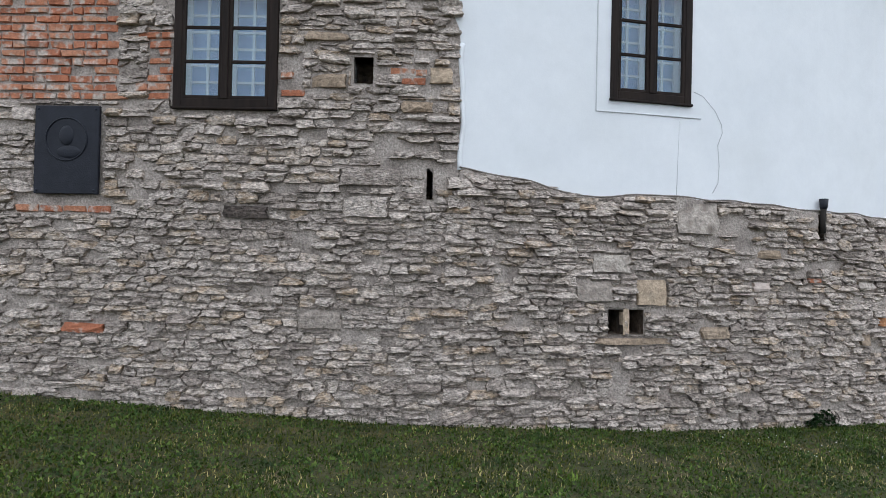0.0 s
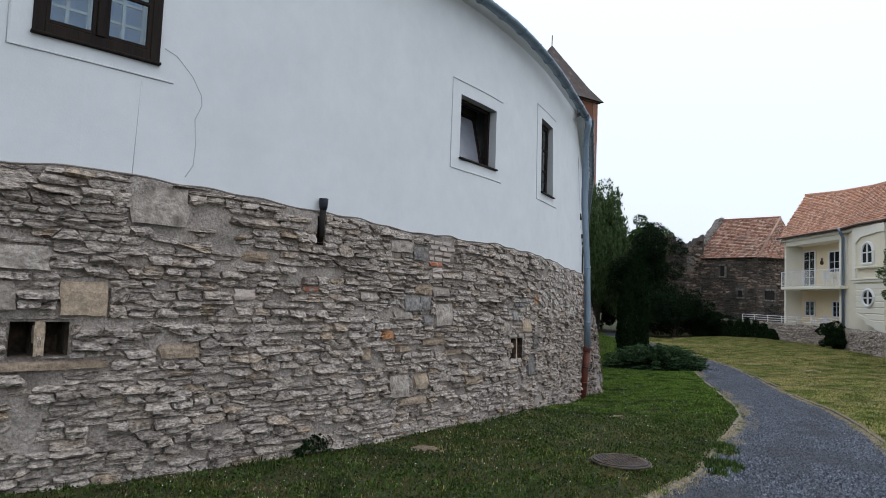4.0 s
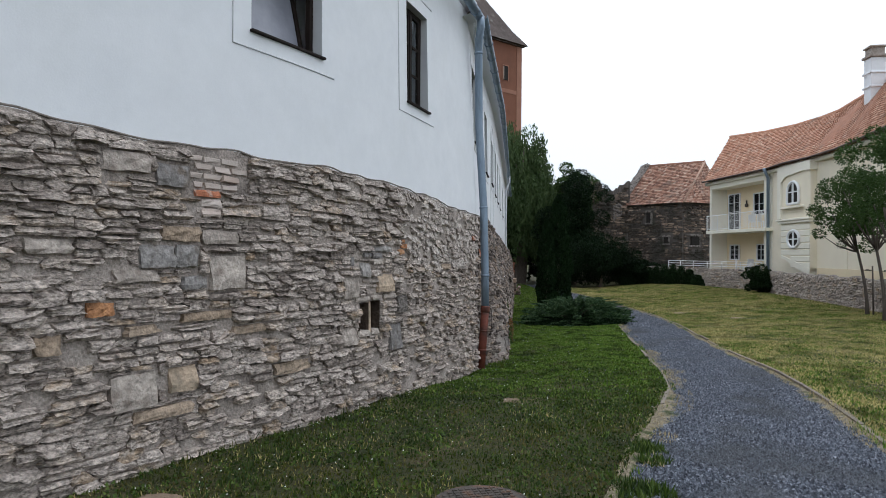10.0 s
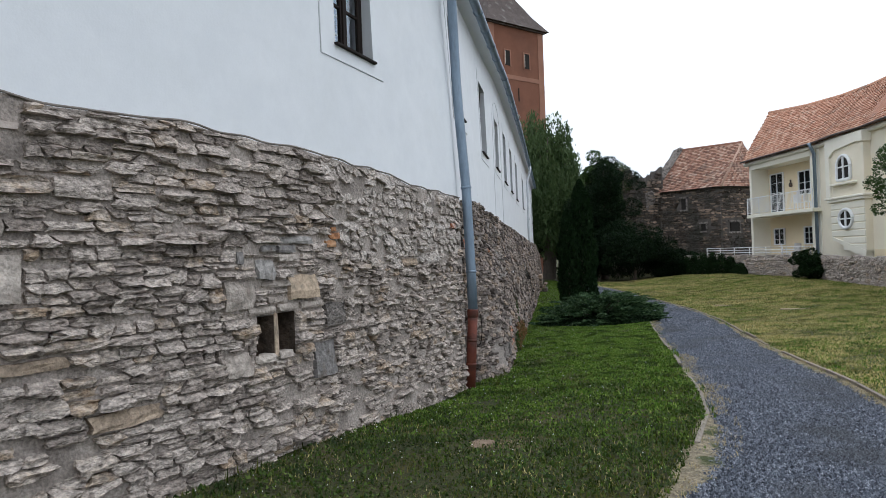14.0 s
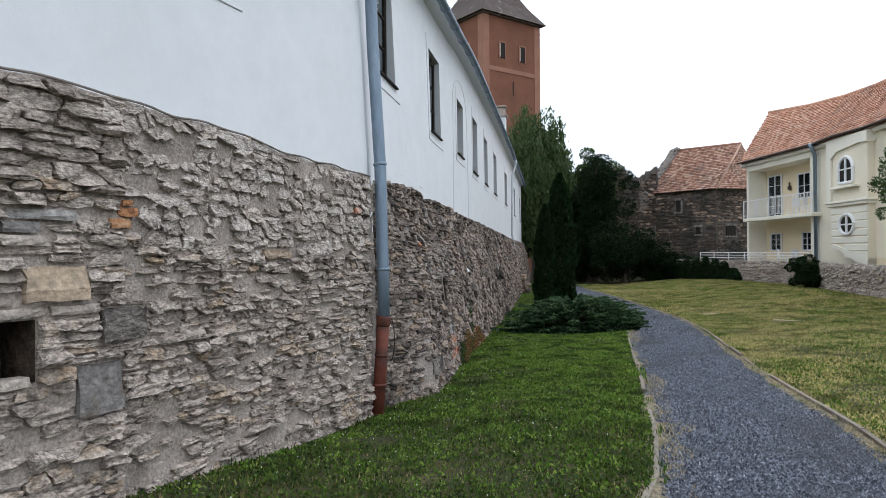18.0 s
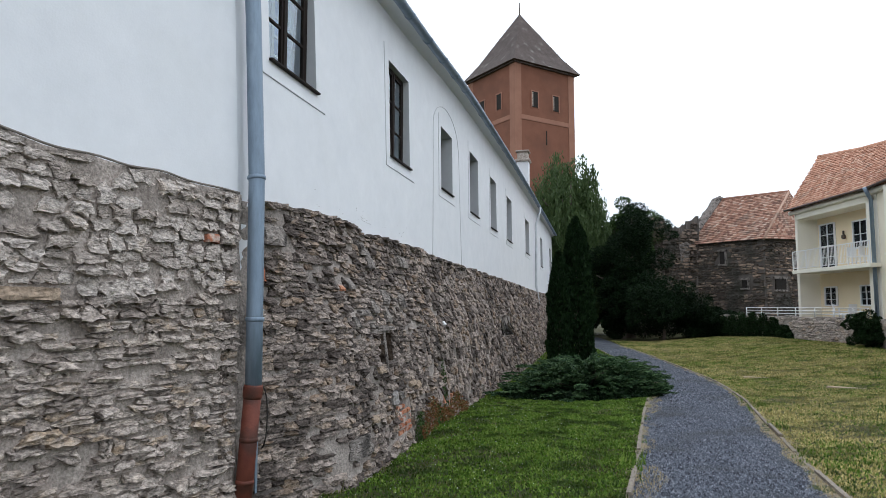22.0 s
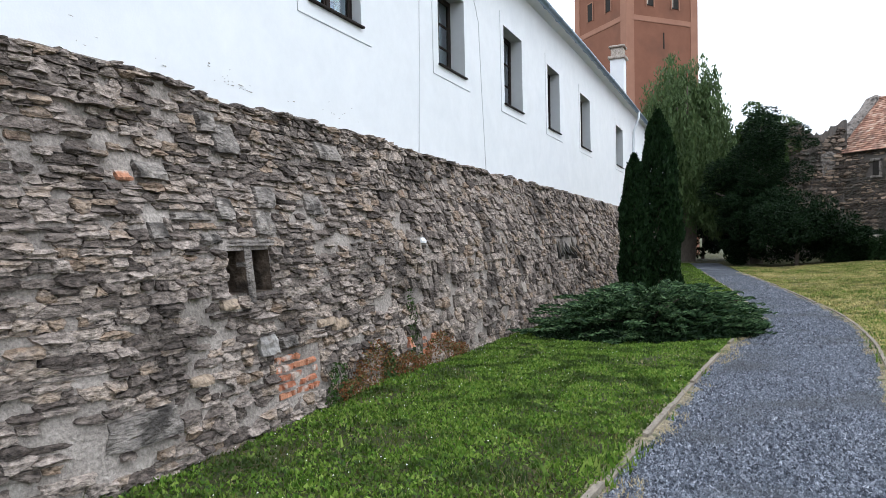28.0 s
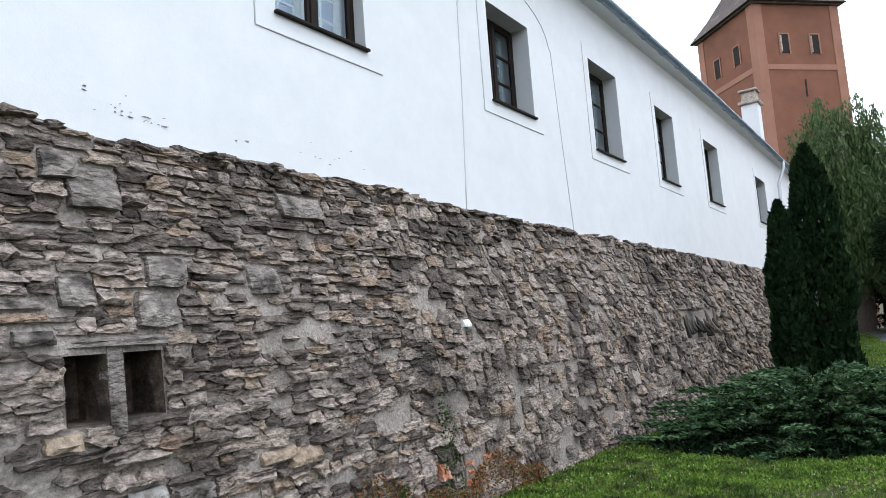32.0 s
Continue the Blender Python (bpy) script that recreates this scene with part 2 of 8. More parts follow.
WOOD_DARK = mat("dark_brown_frame", [(0.3, (0.012, 0.009, 0.008)), (0.7, (0.026, 0.018, 0.014))], 14, 0.7, bump=0.2, stretch=(1, 1, 0.15), spec=0.12)
WOOD_WHITE = mat("white_paint", [(0.3, (0.74, 0.74, 0.73)), (0.7, (0.8, 0.8, 0.79))], 10, 0.5)
# dark colour that paints the unlit rooms behind the windows
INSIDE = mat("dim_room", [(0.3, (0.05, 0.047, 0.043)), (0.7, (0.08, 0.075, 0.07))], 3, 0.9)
# near-black: painted shade of window openings, own colour of pipes and ties
DARK = mat("dark_cavity", [(0.3, (0.018, 0.015, 0.013)), (0.7, (0.03, 0.026, 0.022))], 6, 0.95)
ZINC = mat("zinc_sheet", [(0.3, (0.17, 0.225, 0.29)), (0.7, (0.25, 0.31, 0.375))], 3, 0.45, 0.35, bump=0.05, stretch=(1, 1, 0.2), grain=(20, 0.85, 1.1))
ZINC_PALE = mat("galvanised_sheet", [(0.3, (0.42, 0.44, 0.46)), (0.7, (0.56, 0.58, 0.6))], 3, 0.45, 0.4)
RUST = mat("rust_brown_pipe", [(0.3, (0.1, 0.03, 0.02)), (0.7, (0.165, 0.052, 0.033))], 6, 0.6, bump=0.15, stain=(0.06, 0.03, 0.022), stain_scale=4, spec=0.2)
IRON = mat("cast_iron", [(0.3, (0.0605, 0.0525, 0.046)), (0.7, (0.121, 0.1, 0.0851))], 12, 0.65, 0.5, bump=0.4, stain=(0.2, 0.11, 0.07), stain_scale=9)
BRONZE = mat("black_bronze", [(0.3, (0.006, 0.007, 0.012)), (0.7, (0.014, 0.016, 0.024))], 9, 0.5, 0.0, bump=0.2, spec=0.25)
SOIL = mat("lawn_soil", [(0.2, (0.033, 0.0326, 0.013)), (0.5, (0.0523, 0.0552, 0.018)), (0.8, (0.088, 0.072, 0.033))], 2.6, 0.98, bump=1.0, bump_scale=40, stain=(0.12, 0.095, 0.05), stain_scale=1.6, stain_at=(0.56, 0.72), grain=(30, 0.5, 1.3), relief=0.04)
GRASS = mat("grass_blades", [(0.0, (0.0046, 0.0114, 0.0009)), (0.28, (0.0196, 0.0361, 0.0037)), (0.48, (0.0448, 0.0663, 0.008)), (0.64, (0.0919, 0.1035, 0.0179)), (0.82, (0.1665, 0.1578, 0.0417)), (1.0, (0.264, 0.2378, 0.09))], 9, 0.75, rnd=0.5, trans=0.25, stain=(0.17, 0.135, 0.055), stain_scale=1.5, stain_at=(0.52, 0.7), spec=0.15)
GRASS_DRY = mat("dry_grass", [(0.0, (0.1037, 0.1041, 0.0277)), (0.28, (0.2765, 0.2466, 0.0832)), (0.52, (0.484, 0.4071, 0.16)), (0.75, (0.6454, 0.5316, 0.2454)), (1.0, (0.8066, 0.6673, 0.3948))], 5.0, 0.8, rnd=0.45, trans=0.2, spec=0.15, stain=(0.14, 0.145, 0.042), stain_scale=1.3, stain_at=(0.5, 0.66))
CLOVER = mat("clover_leaves", [(0.0, (0.0051, 0.0138, 0.0015)), (0.35, (0.0228, 0.0498, 0.0055)), (0.58, (0.0603, 0.1036, 0.0134)), (0.8, (0.1267, 0.1728, 0.031)), (1.0, (0.228, 0.2626, 0.07))], 9.0, 0.6, rnd=0.55, trans=0.2, spec=0.25, stain=(0.02, 0.035, 0.008), stain_scale=2.4, stain_at=(0.5, 0.68))
VERGE = mat("dry_verge_dirt", [(0.2, (0.12, 0.1, 0.07)), (0.45, (0.24, 0.2, 0.135)), (0.65, (0.36, 0.3, 0.2)), (0.85, (0.5, 0.42, 0.29))], 12, 0.97, bump=1.0, bump_scale=50, stain=(0.075, 0.09, 0.03), stain_scale=4.0, stain_at=(0.5, 0.6), grain=(50, 0.5, 1.3), relief=0.04)
STRAW = mat("straw_blades", [(0.0, (0.33, 0.264, 0.132)), (1.0, (0.572, 0.462, 0.264))], 3, 0.8, rnd=0.6, trans=0.2)
GRAVEL = mat("grey_gravel", [(0.0, (0.0284, 0.0315, 0.0389)), (0.3, (0.0924, 0.1019, 0.126)), (0.6, (0.1995, 0.2163, 0.2551)), (0.82, (0.3255, 0.3444, 0.3885)), (1.0, (0.7875, 0.8085, 0.84))], 60, 0.9, bump=1.0, bump_scale=70, rnd=0.7, stain=(0.14, 0.146, 0.16), stain_scale=0.8, grain=(60, 0.5, 1.3))
EDGE = mat("weathered_edging", [(0.2, (0.16, 0.135, 0.105)), (0.7, (0.27, 0.232, 0.185))], 5, 0.9, bump=0.6, bump_scale=40, rnd=0.3, grain=(30, 0.65, 1.2), stretch=(1, 0.3, 1))
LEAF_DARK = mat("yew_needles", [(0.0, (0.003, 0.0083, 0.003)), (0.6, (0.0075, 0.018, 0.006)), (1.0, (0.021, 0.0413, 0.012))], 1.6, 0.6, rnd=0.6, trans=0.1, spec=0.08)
LEAF_THUJA = mat("thuja_sprays", [(0.0, (0.0045, 0.012, 0.0045)), (0.6, (0.0105, 0.0248, 0.0075)), (1.0, (0.0225, 0.045, 0.0135))], 2.0, 0.65, rnd=0.6, trans=0.1, spec=0.08)
LEAF_JUNIPER = mat("juniper_sprays", [(0.0, (0.0034, 0.0119, 0.0059)), (0.35, (0.0187, 0.0442, 0.0179)), (0.6, (0.0638, 0.1207, 0.0467)), (1.0, (0.1955, 0.2635, 0.119))], 6.0, 0.7, rnd=0.6, trans=0.12, spec=0.2)
LEAF_WILLOW = mat("willow_leaves", [(0.0, (0.036, 0.0638, 0.018)), (0.5, (0.0648, 0.105, 0.0324)), (1.0, (0.1152, 0.1575, 0.0576))], 1.0, 0.6, rnd=0.6, trans=0.3)
LEAF_GREEN = mat("broad_leaves", [(0.0, (0.025, 0.05, 0.0133)), (0.5, (0.05, 0.09, 0.0247)), (1.0, (0.1, 0.14, 0.0475))], 1.5, 0.6, rnd=0.6, trans=0.25, spec=0.08)
LEAF_IVY = mat("ivy_leaves", [(0.0, (0.005, 0.0132, 0.0043)), (0.6, (0.0136, 0.03, 0.0093)), (1.0, (0.0341, 0.06, 0.0186))], 3, 0.5, rnd=0.6, trans=0.15, spec=0.08)
LEAF_RED = mat("reddened_creeper", [(0.0, (0.1, 0.05, 0.02)), (0.3, (0.22, 0.075, 0.025)), (0.55, (0.18, 0.1, 0.04)), (0.75, (0.08, 0.11, 0.025)), (1.0, (0.24, 0.17, 0.07))], 5, 0.75, rnd=0.7, trans=0.2)
BARK = mat("grey_bark", [(0.2, (0.07, 0.055, 0.045)), (0.7, (0.14, 0.115, 0.095))], 12, 0.95, bump=0.8, stretch=(1, 1, 0.3))
TILE = mat("clay_roof_tile", [(0.0, (0.2, 0.1, 0.065)), (0.3, (0.38, 0.18, 0.11)), (0.6, (0.5, 0.27, 0.175)), (0.82, (0.54, 0.35, 0.25)), (1.0, (0.66, 0.52, 0.42))], 2.5, 0.9, bump=0.3, rnd=0.65, stain=(0.24, 0.17, 0.13), stain_scale=0.9, stain_at=(0.57, 0.78), grain=(5, 0.8, 1.15))
TILE_BARN = mat("dull_clay_tile", [(0.0, (0.1, 0.055, 0.04)), (0.3, (0.21, 0.105, 0.07)), (0.6, (0.32, 0.17, 0.115)), (0.85, (0.4, 0.27, 0.2)), (1.0, (0.58, 0.48, 0.4))], 2.5, 0.9, bump=0.3, rnd=0.8, stain=(0.13, 0.1, 0.08), stain_scale=0.7, stain_at=(0.54, 0.78))
TILE_OLD = mat("weathered_roof_tile", [(0.0, (0.045, 0.036, 0.032)), (0.4, (0.085, 0.066, 0.058)), (0.75, (0.14, 0.11, 0.098)), (1.0, (0.25, 0.23, 0.21))], 1.6, 0.92, bump=0.3, rnd=0.3, stain=(0.2, 0.18, 0.16), stain_scale=1.1, stain_at=(0.58, 0.72), grain=(9, 0.65, 1.25))
TOWER = mat("terracotta_render", [(0.3, (0.175, 0.075, 0.045)), (0.7, (0.215, 0.095, 0.058))], 0.8, 0.92, bump=0.2, bump_scale=12, stain=(0.15, 0.07, 0.045), stain_scale=0.35)
TOWER_PALE = mat("pale_terracotta_band", [(0.3, (0.27, 0.135, 0.09)), (0.7, (0.32, 0.165, 0.11))], 0.9, 0.92, bump=0.2)
CREAM = mat("cream_render", [(0.3, (0.77, 0.7, 0.545)), (0.7, (0.82, 0.75, 0.6))], 0.9, 0.88, bump=0.1, stain=(0.71, 0.66, 0.53), stain_scale=0.5)
CREAM_PALE = mat("pale_cream_trim", [(0.3, (0.78, 0.74, 0.62)), (0.7, (0.83, 0.79, 0.68))], 1.2, 0.85)
CREAM_DEEP = mat("deep_cream_render", [(0.3, (0.76, 0.64, 0.43)), (0.7, (0.8, 0.68, 0.47))], 1.0, 0.88)
SLATE_GLASS = bpy.data.materials.new("window_glass")
SLATE_GLASS.use_nodes = True
_g = SLATE_GLASS.node_tree.nodes["Principled BSDF"]
# the bluish tint stands in for blue sky reflected by the panes
_g.inputs["Base Color"].default_value, _g.inputs["Roughness"].default_value, _g.inputs["IOR"].default_value = (0.78, 0.9, 0.98, 1), 0.02, 1.5
_g.inputs["Transmission Weight"].default_value = 1.0
# glass copy with weakened reflections, so the house panes look dark
DULL_GLASS = SLATE_GLASS.copy()
DULL_GLASS.name = "shaded_window_glass"
DULL_GLASS.node_tree.nodes["Principled BSDF"].inputs["IOR"].default_value = 1.18


# opaque pale grey that paints the sky's reflection on the tilted pane
PANE_SKY_GREY = mat("hazy_glass", [(0.3, (0.2, 0.205, 0.24)), (0.7, (0.28, 0.285, 0.325))], 3, 0.25, spec=0.6)


# ---- mesh helpers ----
def np_mesh(name, verts, quads=None, tris=None):
    """A mesh from arrays of vertices, quads and triangles."""
    verts = np.asarray(verts, np.float32).reshape(-1, 3)
    q = np.asarray(quads if quads is not None else np.zeros((0, 4)), np.int32).reshape(-1, 4)
    t = np.asarray(tris if tris is not None else np.zeros((0, 3)), np.int32).reshape(-1, 3)
    me = bpy.data.meshes.new(name)
    me.vertices.add(len(verts))
    me.vertices.foreach_set("co", verts.ravel())
    me.loops.add(q.size + t.size)
    me.loops.foreach_set("vertex_index", np.concatenate([q.ravel(), t.ravel()]))
    me.polygons.add(len(q) + len(t))
    me.polygons.foreach_set("loop_start", np.concatenate([np.arange(len(q)) * 4, q.size + np.arange(len(t)) * 3]).astype(np.int32))
    me.update(calc_edges=True)
    me.shade_flat()
    return me


def put(name, me, material, parent=None, label="", kind="", category="", group=""):
    ob = new(name, me)
    for m in material if isinstance(material, (list, tuple)) else [material]:
        me.materials.append(m)
    ob.parent = parent
    return tagged(ob, label, category, group, kind)


def part(name, bm, material, parent, label=""):
    me = bpy.data.meshes.new(name)
    bm.to_mesh(me)
    bm.free()
    return put(name, me, material, parent, label)


def thing(name, m, label, category, group="", kind=""):
    ob = new(name)
    ob.empty_display_size = 0.2
    ob.matrix_world = m
    return tagged(ob, label, category, group, kind)


def box(bm, lo, hi, bevel=0.0):
    """Adds a box between two corners, with bevelled edges."""
    r = bmesh.ops.create_cube(bm, size=1.0)
    v = r["verts"]
    for p in v:
        p.co = Vector([(a + b) / 2 + c * (b - a) for a, b, c in zip(lo, hi, p.co)])
    if bevel:
        e = list({e for p in v for e in p.link_edges})
        bmesh.ops.bevel(bm, geom=e, offset=bevel, segments=1, affect="EDGES")
    return bm


def one_box(lo, hi, bevel=0.0):
    return box(bmesh.new(), lo, hi, bevel)


def prism(bm, outline, lo, hi):
    """A prism over an outline in the xz plane, from y = lo to y = hi."""
    a = [bm.verts.new((x, lo, z)) for x, z in outline]
    b = [bm.verts.new((x, hi, z)) for x, z in outline]
    n = len(a)
    bm.faces.new(a)
    bm.faces.new(b[::-1])
    for i in range(n):
        bm.faces.new((a[i], b[i], b[(i + 1) % n], a[(i + 1) % n]))
    bmesh.ops.recalc_face_normals(bm, faces=bm.faces)
    return bm


def tube(points, radius, sides=12, cap=True, bm=None):
    """A tube along points; radius is one number or one for each point."""
    bm = bm or bmesh.new()
    pts = [Vector(p) for p in points]
    rad = radius if isinstance(radius, (list, tuple)) else [radius] * len(pts)
    rings, up = [], None
    for i, p in enumerate(pts):
        d = (pts[min(i + 1, len(pts) - 1)] - pts[max(i - 1, 0)]).normalized()
        if up is None:
            up = Vector((1, 0, 0)) if abs(d.x) < 0.8 else Vector((0, 1, 0))
        side = d.cross(up).normalized()
        up = side.cross(d).normalized()
        rings.append([bm.verts.new(p + rad[i] * (math.cos(a) * side + math.sin(a) * up)) for a in (2 * math.pi * k / sides for k in range(sides))])
    for a, b in zip(rings, rings[1:]):
        for k in range(sides):
            bm.faces.new((a[k], a[(k + 1) % sides], b[(k + 1) % sides], b[k])).smooth = True
    if cap:
        bm.faces.new(rings[0])
        bm.faces.new(rings[-1][::-1])
    bmesh.ops.recalc_face_normals(bm, faces=bm.faces)
    return bm


def vnoise(p, scale, seed=0.0):
    return np.array([noise.noise(Vector((q[0] * scale + seed, q[1] * scale - seed, q[2] * scale))) for q in p])


RNG = np.random.default_rng(7)
TABLE = np.random.default_rng(19).random((64, 64))


def field(x, y, size, shift=0):
    """Smooth random values from 0 to 1 over the ground, in lumps of that size."""
    u, v = np.asarray(x) / size + 7.3 * shift, np.asarray(y) / size + 3.1 * shift
    i, j = np.floor(u).astype(int), np.floor(v).astype(int)
    a, b = u - i, v - j
    a, b = a * a * (3 - 2 * a), b * b * (3 - 2 * b)
    t = lambda p, q: TABLE[(i + p) % 64, (j + q) % 64]
    return (t(0, 0) * (1 - a) + t(1, 0) * a) * (1 - b) + (t(0, 1) * (1 - a) + t(1, 1) * a) * b

# ---- the plan ----
# The long facade: a bent part A, then a straight part B behind the first downpipe.
A_PTS = [(-14.2, -9.5), (-12.0, -7.6), (-9.4, -5.38), (-8.5, -4.72), (-7.9, -4.15), (-7.18, -3.5), (-6.5, -2.82), (-5.5, -1.45), (-4.98, -0.68), (-3.86, 1.2), (-2.98, 3.35), (-2.4, 4.75), (-1.86, 6.6), (-1.12, 9.95)]


def smooth_line(pts, step=0.05):
    p = np.array(pts, float)
    k = np.concatenate([[2 * p[0] - p[1]], p, [2 * p[-1] - p[-2]]])
    out = []
    for i in range(1, len(k) - 2):
        u = np.linspace(0, 1, 24, endpoint=False)[:, None]
        a, b, c, d = k[i - 1 : i + 3]
        out.append(0.5 * (2 * b + (c - a) * u + (2 * a - 5 * b + 4 * c - d) * u**2 + (3 * b - a - 3 * c + d) * u**3))
    out = np.concatenate(out + [p[-1:]])
    s = np.concatenate([[0], np.cumsum(np.linalg.norm(np.diff(out, axis=0), axis=1))])
    return s, out


A_S, A_XY = smooth_line(A_PTS)
A_LEN = A_S[-1]


def a_point(s, z, o):
    """A place on facade A: metres along it, height, and metres out of it."""
    s, z, o = np.broadcast_arrays(np.asarray(s, float), z, o)
    o = o - np.clip(np.asarray(z, float) - 3.0, 0, None) * np.interp(s, [A_LEN - 8.2, A_LEN - 3.0, A_LEN], [0.0, 0.02, 0.055])
    x, y = np.interp(s, A_S, A_XY[:, 0]), np.interp(s, A_S, A_XY[:, 1])
    e = 0.15
    dx = np.interp(s + e, A_S, A_XY[:, 0]) - np.interp(s - e, A_S, A_XY[:, 0])
    dy = np.interp(s + e, A_S, A_XY[:, 1]) - np.interp(s - e, A_S, A_XY[:, 1])
    n = np.hypot(dx, dy)
    return np.stack([x + o * dy / n, y - o * dx / n, z], -1)


def a_at(y):
    """The way along A at which it passes that y."""
    return float(np.interp(y, A_XY[:, 1], A_S))


B_END = 54.2


def b_line(y):
    return -1.17 - 0.02 * (y - 10.0)


def b_point(y, z, o):
    y, z, o = np.broadcast_arrays(np.asarray(y, float), z, o)
    o = o - np.clip(np.asarray(z, float) - 3.0, 0, None) * np.interp(y, [10.0, 14.0, 18.0], [0.055, 0.03, 0.008])
    return np.stack([b_line(y) + o, y + 0.02 * o, z + 0 * o], -1)


def b_batter(y, z):
    """How far the foot of wall B stands out of its plaster."""
    full = np.interp(z, [0.0, 0.6, 1.65, 2.2, 2.6, 3.1], [0.58, 0.52, 0.4, 0.24, 0.15, 0.08])
    return full * np.interp(y, [9.7, 10.2, 11.4], [0.0, 0.08, 1.0])


def ground_z(x, y):
    base = np.interp(y, [-30, -8, -5, 0, 4, 9, 12, 16, 19, 23, 30, 45, 200], [1.6, 1.05, 0.86, 0.57, 0.45, 0.34, 0.2, 0.05, -0.05, -0.22, -0.3, -0.35, -0.4])
    lawn = np.interp(y, [-10, 5, 15, 25, 60], [1.0, 0.5, 0.25, 0.15, 0.2])
    w = np.clip((np.asarray(x) - 4.6) / 6.0, 0, 1)
    dip = np.interp(y, [6.0, 8.8, 12.0, 15.0], [0.0, 0.21, 0.16, 0.0]) * np.interp(x, [-0.6, 1.3], [1.0, 0.0])   # a hollow round the downpipe's foot, sunk to fit the camera's view
    return base * (1 - w) + lawn * w - dip

# ---- ground and path ----
EDGE_L = [(-6.4, -13.0), (-3.9, -7.0), (-2.3, -3.2), (-0.8, 0.0), (0.2, 2.0), (0.53, 2.96), (0.86, 4.28), (1.2, 5.4), (1.45, 6.25), (1.74, 7.2), (1.91, 8.3), (2.02, 9.4), (2.1, 10.7), (2.28, 13.0), (2.47, 16.1), (2.67, 19.0), (2.83, 20.8), (3.1, 23.5), (3.0, 28.0), (2.5, 33.0), (1.5, 40.0), (0.5, 47.0), (-0.6, 55.0)]
EDGE_R = [(-2.0, -14.0), (-0.4, -7.6), (1.1, -3.6), (2.3, 0.0), (2.98, 3.2), (3.45, 5.6), (3.65, 6.9), (3.84, 8.5), (3.97, 10.0), (4.1, 11.9), (4.23, 13.8), (4.43, 16.0), (4.65, 18.5), (4.88, 21.0), (5.0, 24.4), (4.75, 28.5), (4.25, 33.0), (3.4, 39.5), (2.4, 46.5), (1.2, 55.5)]
L_S, L_XY = smooth_line(EDGE_L)
R_S, R_XY = smooth_line(EDGE_R)


def left_x(y):
    return np.interp(y, L_XY[:, 1], L_XY[:, 0])


def right_x(y):
    return np.interp(y, R_XY[:, 1], R_XY[:, 0])


def on_path(x, y, grow=0.0):
    return (x > left_x(y) - grow) & (x < right_x(y) + grow) & (y > -13) & (y < 55)


gx = np.concatenate([[-900, -300, -120, -60, -35], np.arange(-22, 30, 0.8), [32, 40, 60, 120, 300, 900]])
gy = np.concatenate([[-900, -300, -120, -60, -35], np.arange(-22, 62, 0.8), [66, 75, 90, 140, 300, 900]])
GX, GY = np.meshgrid(gx, gy, indexing="ij")
GZ = ground_z(GX, GY) + 0.02 * np.sin(GX * 1.3 + 0.5 * GY) * np.cos(GY * 0.9)
GZ = GZ - 0.09 * on_path(GX, GY, 0.3)
ni, nj = GX.shape
idx = np.arange(ni * nj).reshape(ni, nj)
quads = np.stack([idx[:-1, :-1], idx[1:, :-1], idx[1:, 1:], idx[:-1, 1:]], -1).reshape(-1, 4)
me = np_mesh("ground", np.stack([GX, GY, GZ], -1), quads)
me.shade_smooth()
put("ground", me, SOIL, None, "mown lawn with dry yellowed patches sloping away gently", "structure", "lawn")

# gravel path as a slightly cambered ribbon
ys = np.concatenate([np.arange(-13, 25, 0.25), np.arange(25, 55.1, 1.0)])
us = np.linspace(0, 1, 9)
PX = left_x(ys)[:, None] * (1 - us) + right_x(ys)[:, None] * us
PY = ys[:, None] + 0 * us
PZ = ground_z(PX, PY) - 0.035 + 0.03 * np.sin(np.pi * us)
idx = np.arange(PX.size).reshape(PX.shape)
quads = np.stack([idx[:-1, :-1], idx[:-1, 1:], idx[1:, 1:], idx[1:, :-1]], -1).reshape(-1, 4)
path_me = np_mesh("path", np.stack([PX, PY, PZ], -1), quads)
path_me.shade_smooth()
put("path", path_me, GRAVEL, None, "curving footpath of loose blue-grey gravel", "structure", "path")

# edging boards along both sides
for name, S, XY, side in (("edging_left", L_S, L_XY, -1), ("edging_right", R_S, R_XY, 1)):
    top = thing(name, Matrix(), "weathered edging boards sunk beside the gravel path", "edging", kind="structure")
    s0 = S[np.searchsorted(XY[:, 1], -3.0)]
    s1 = S[np.searchsorted(XY[:, 1], 42.0)]
    for s in np.arange(s0, s1, 1.25):
        a = np.array([np.interp(s, S, XY[:, 0]), np.interp(s, S, XY[:, 1])])
        b = np.array([np.interp(s + 1.235, S, XY[:, 0]), np.interp(s + 1.235, S, XY[:, 1])])
        d = (b - a) / np.linalg.norm(b - a)
        n = np.array([-d[1], d[0]]) * 0.028
        h = RNG.normal(0.022, 0.012)
        if RNG.random() < 0.08 or (side < 0 and a[1] < 5.2):
            continue
        v = []
        for p in (a, b):
            g = float(ground_z(p[0], p[1]))
            for sgn in (-1, 1):
                v += [(*(p + sgn * n), g - 0.12), (*(p + sgn * n * 0.85), g + h)]
        f = [(0, 1, 3, 2), (4, 6, 7, 5), (0, 4, 5, 1), (2, 3, 7, 6), (1, 5, 7, 3), (0, 2, 6, 4)]
        put("edging_board", np_mesh("edging_board", v, f), EDGE, top)


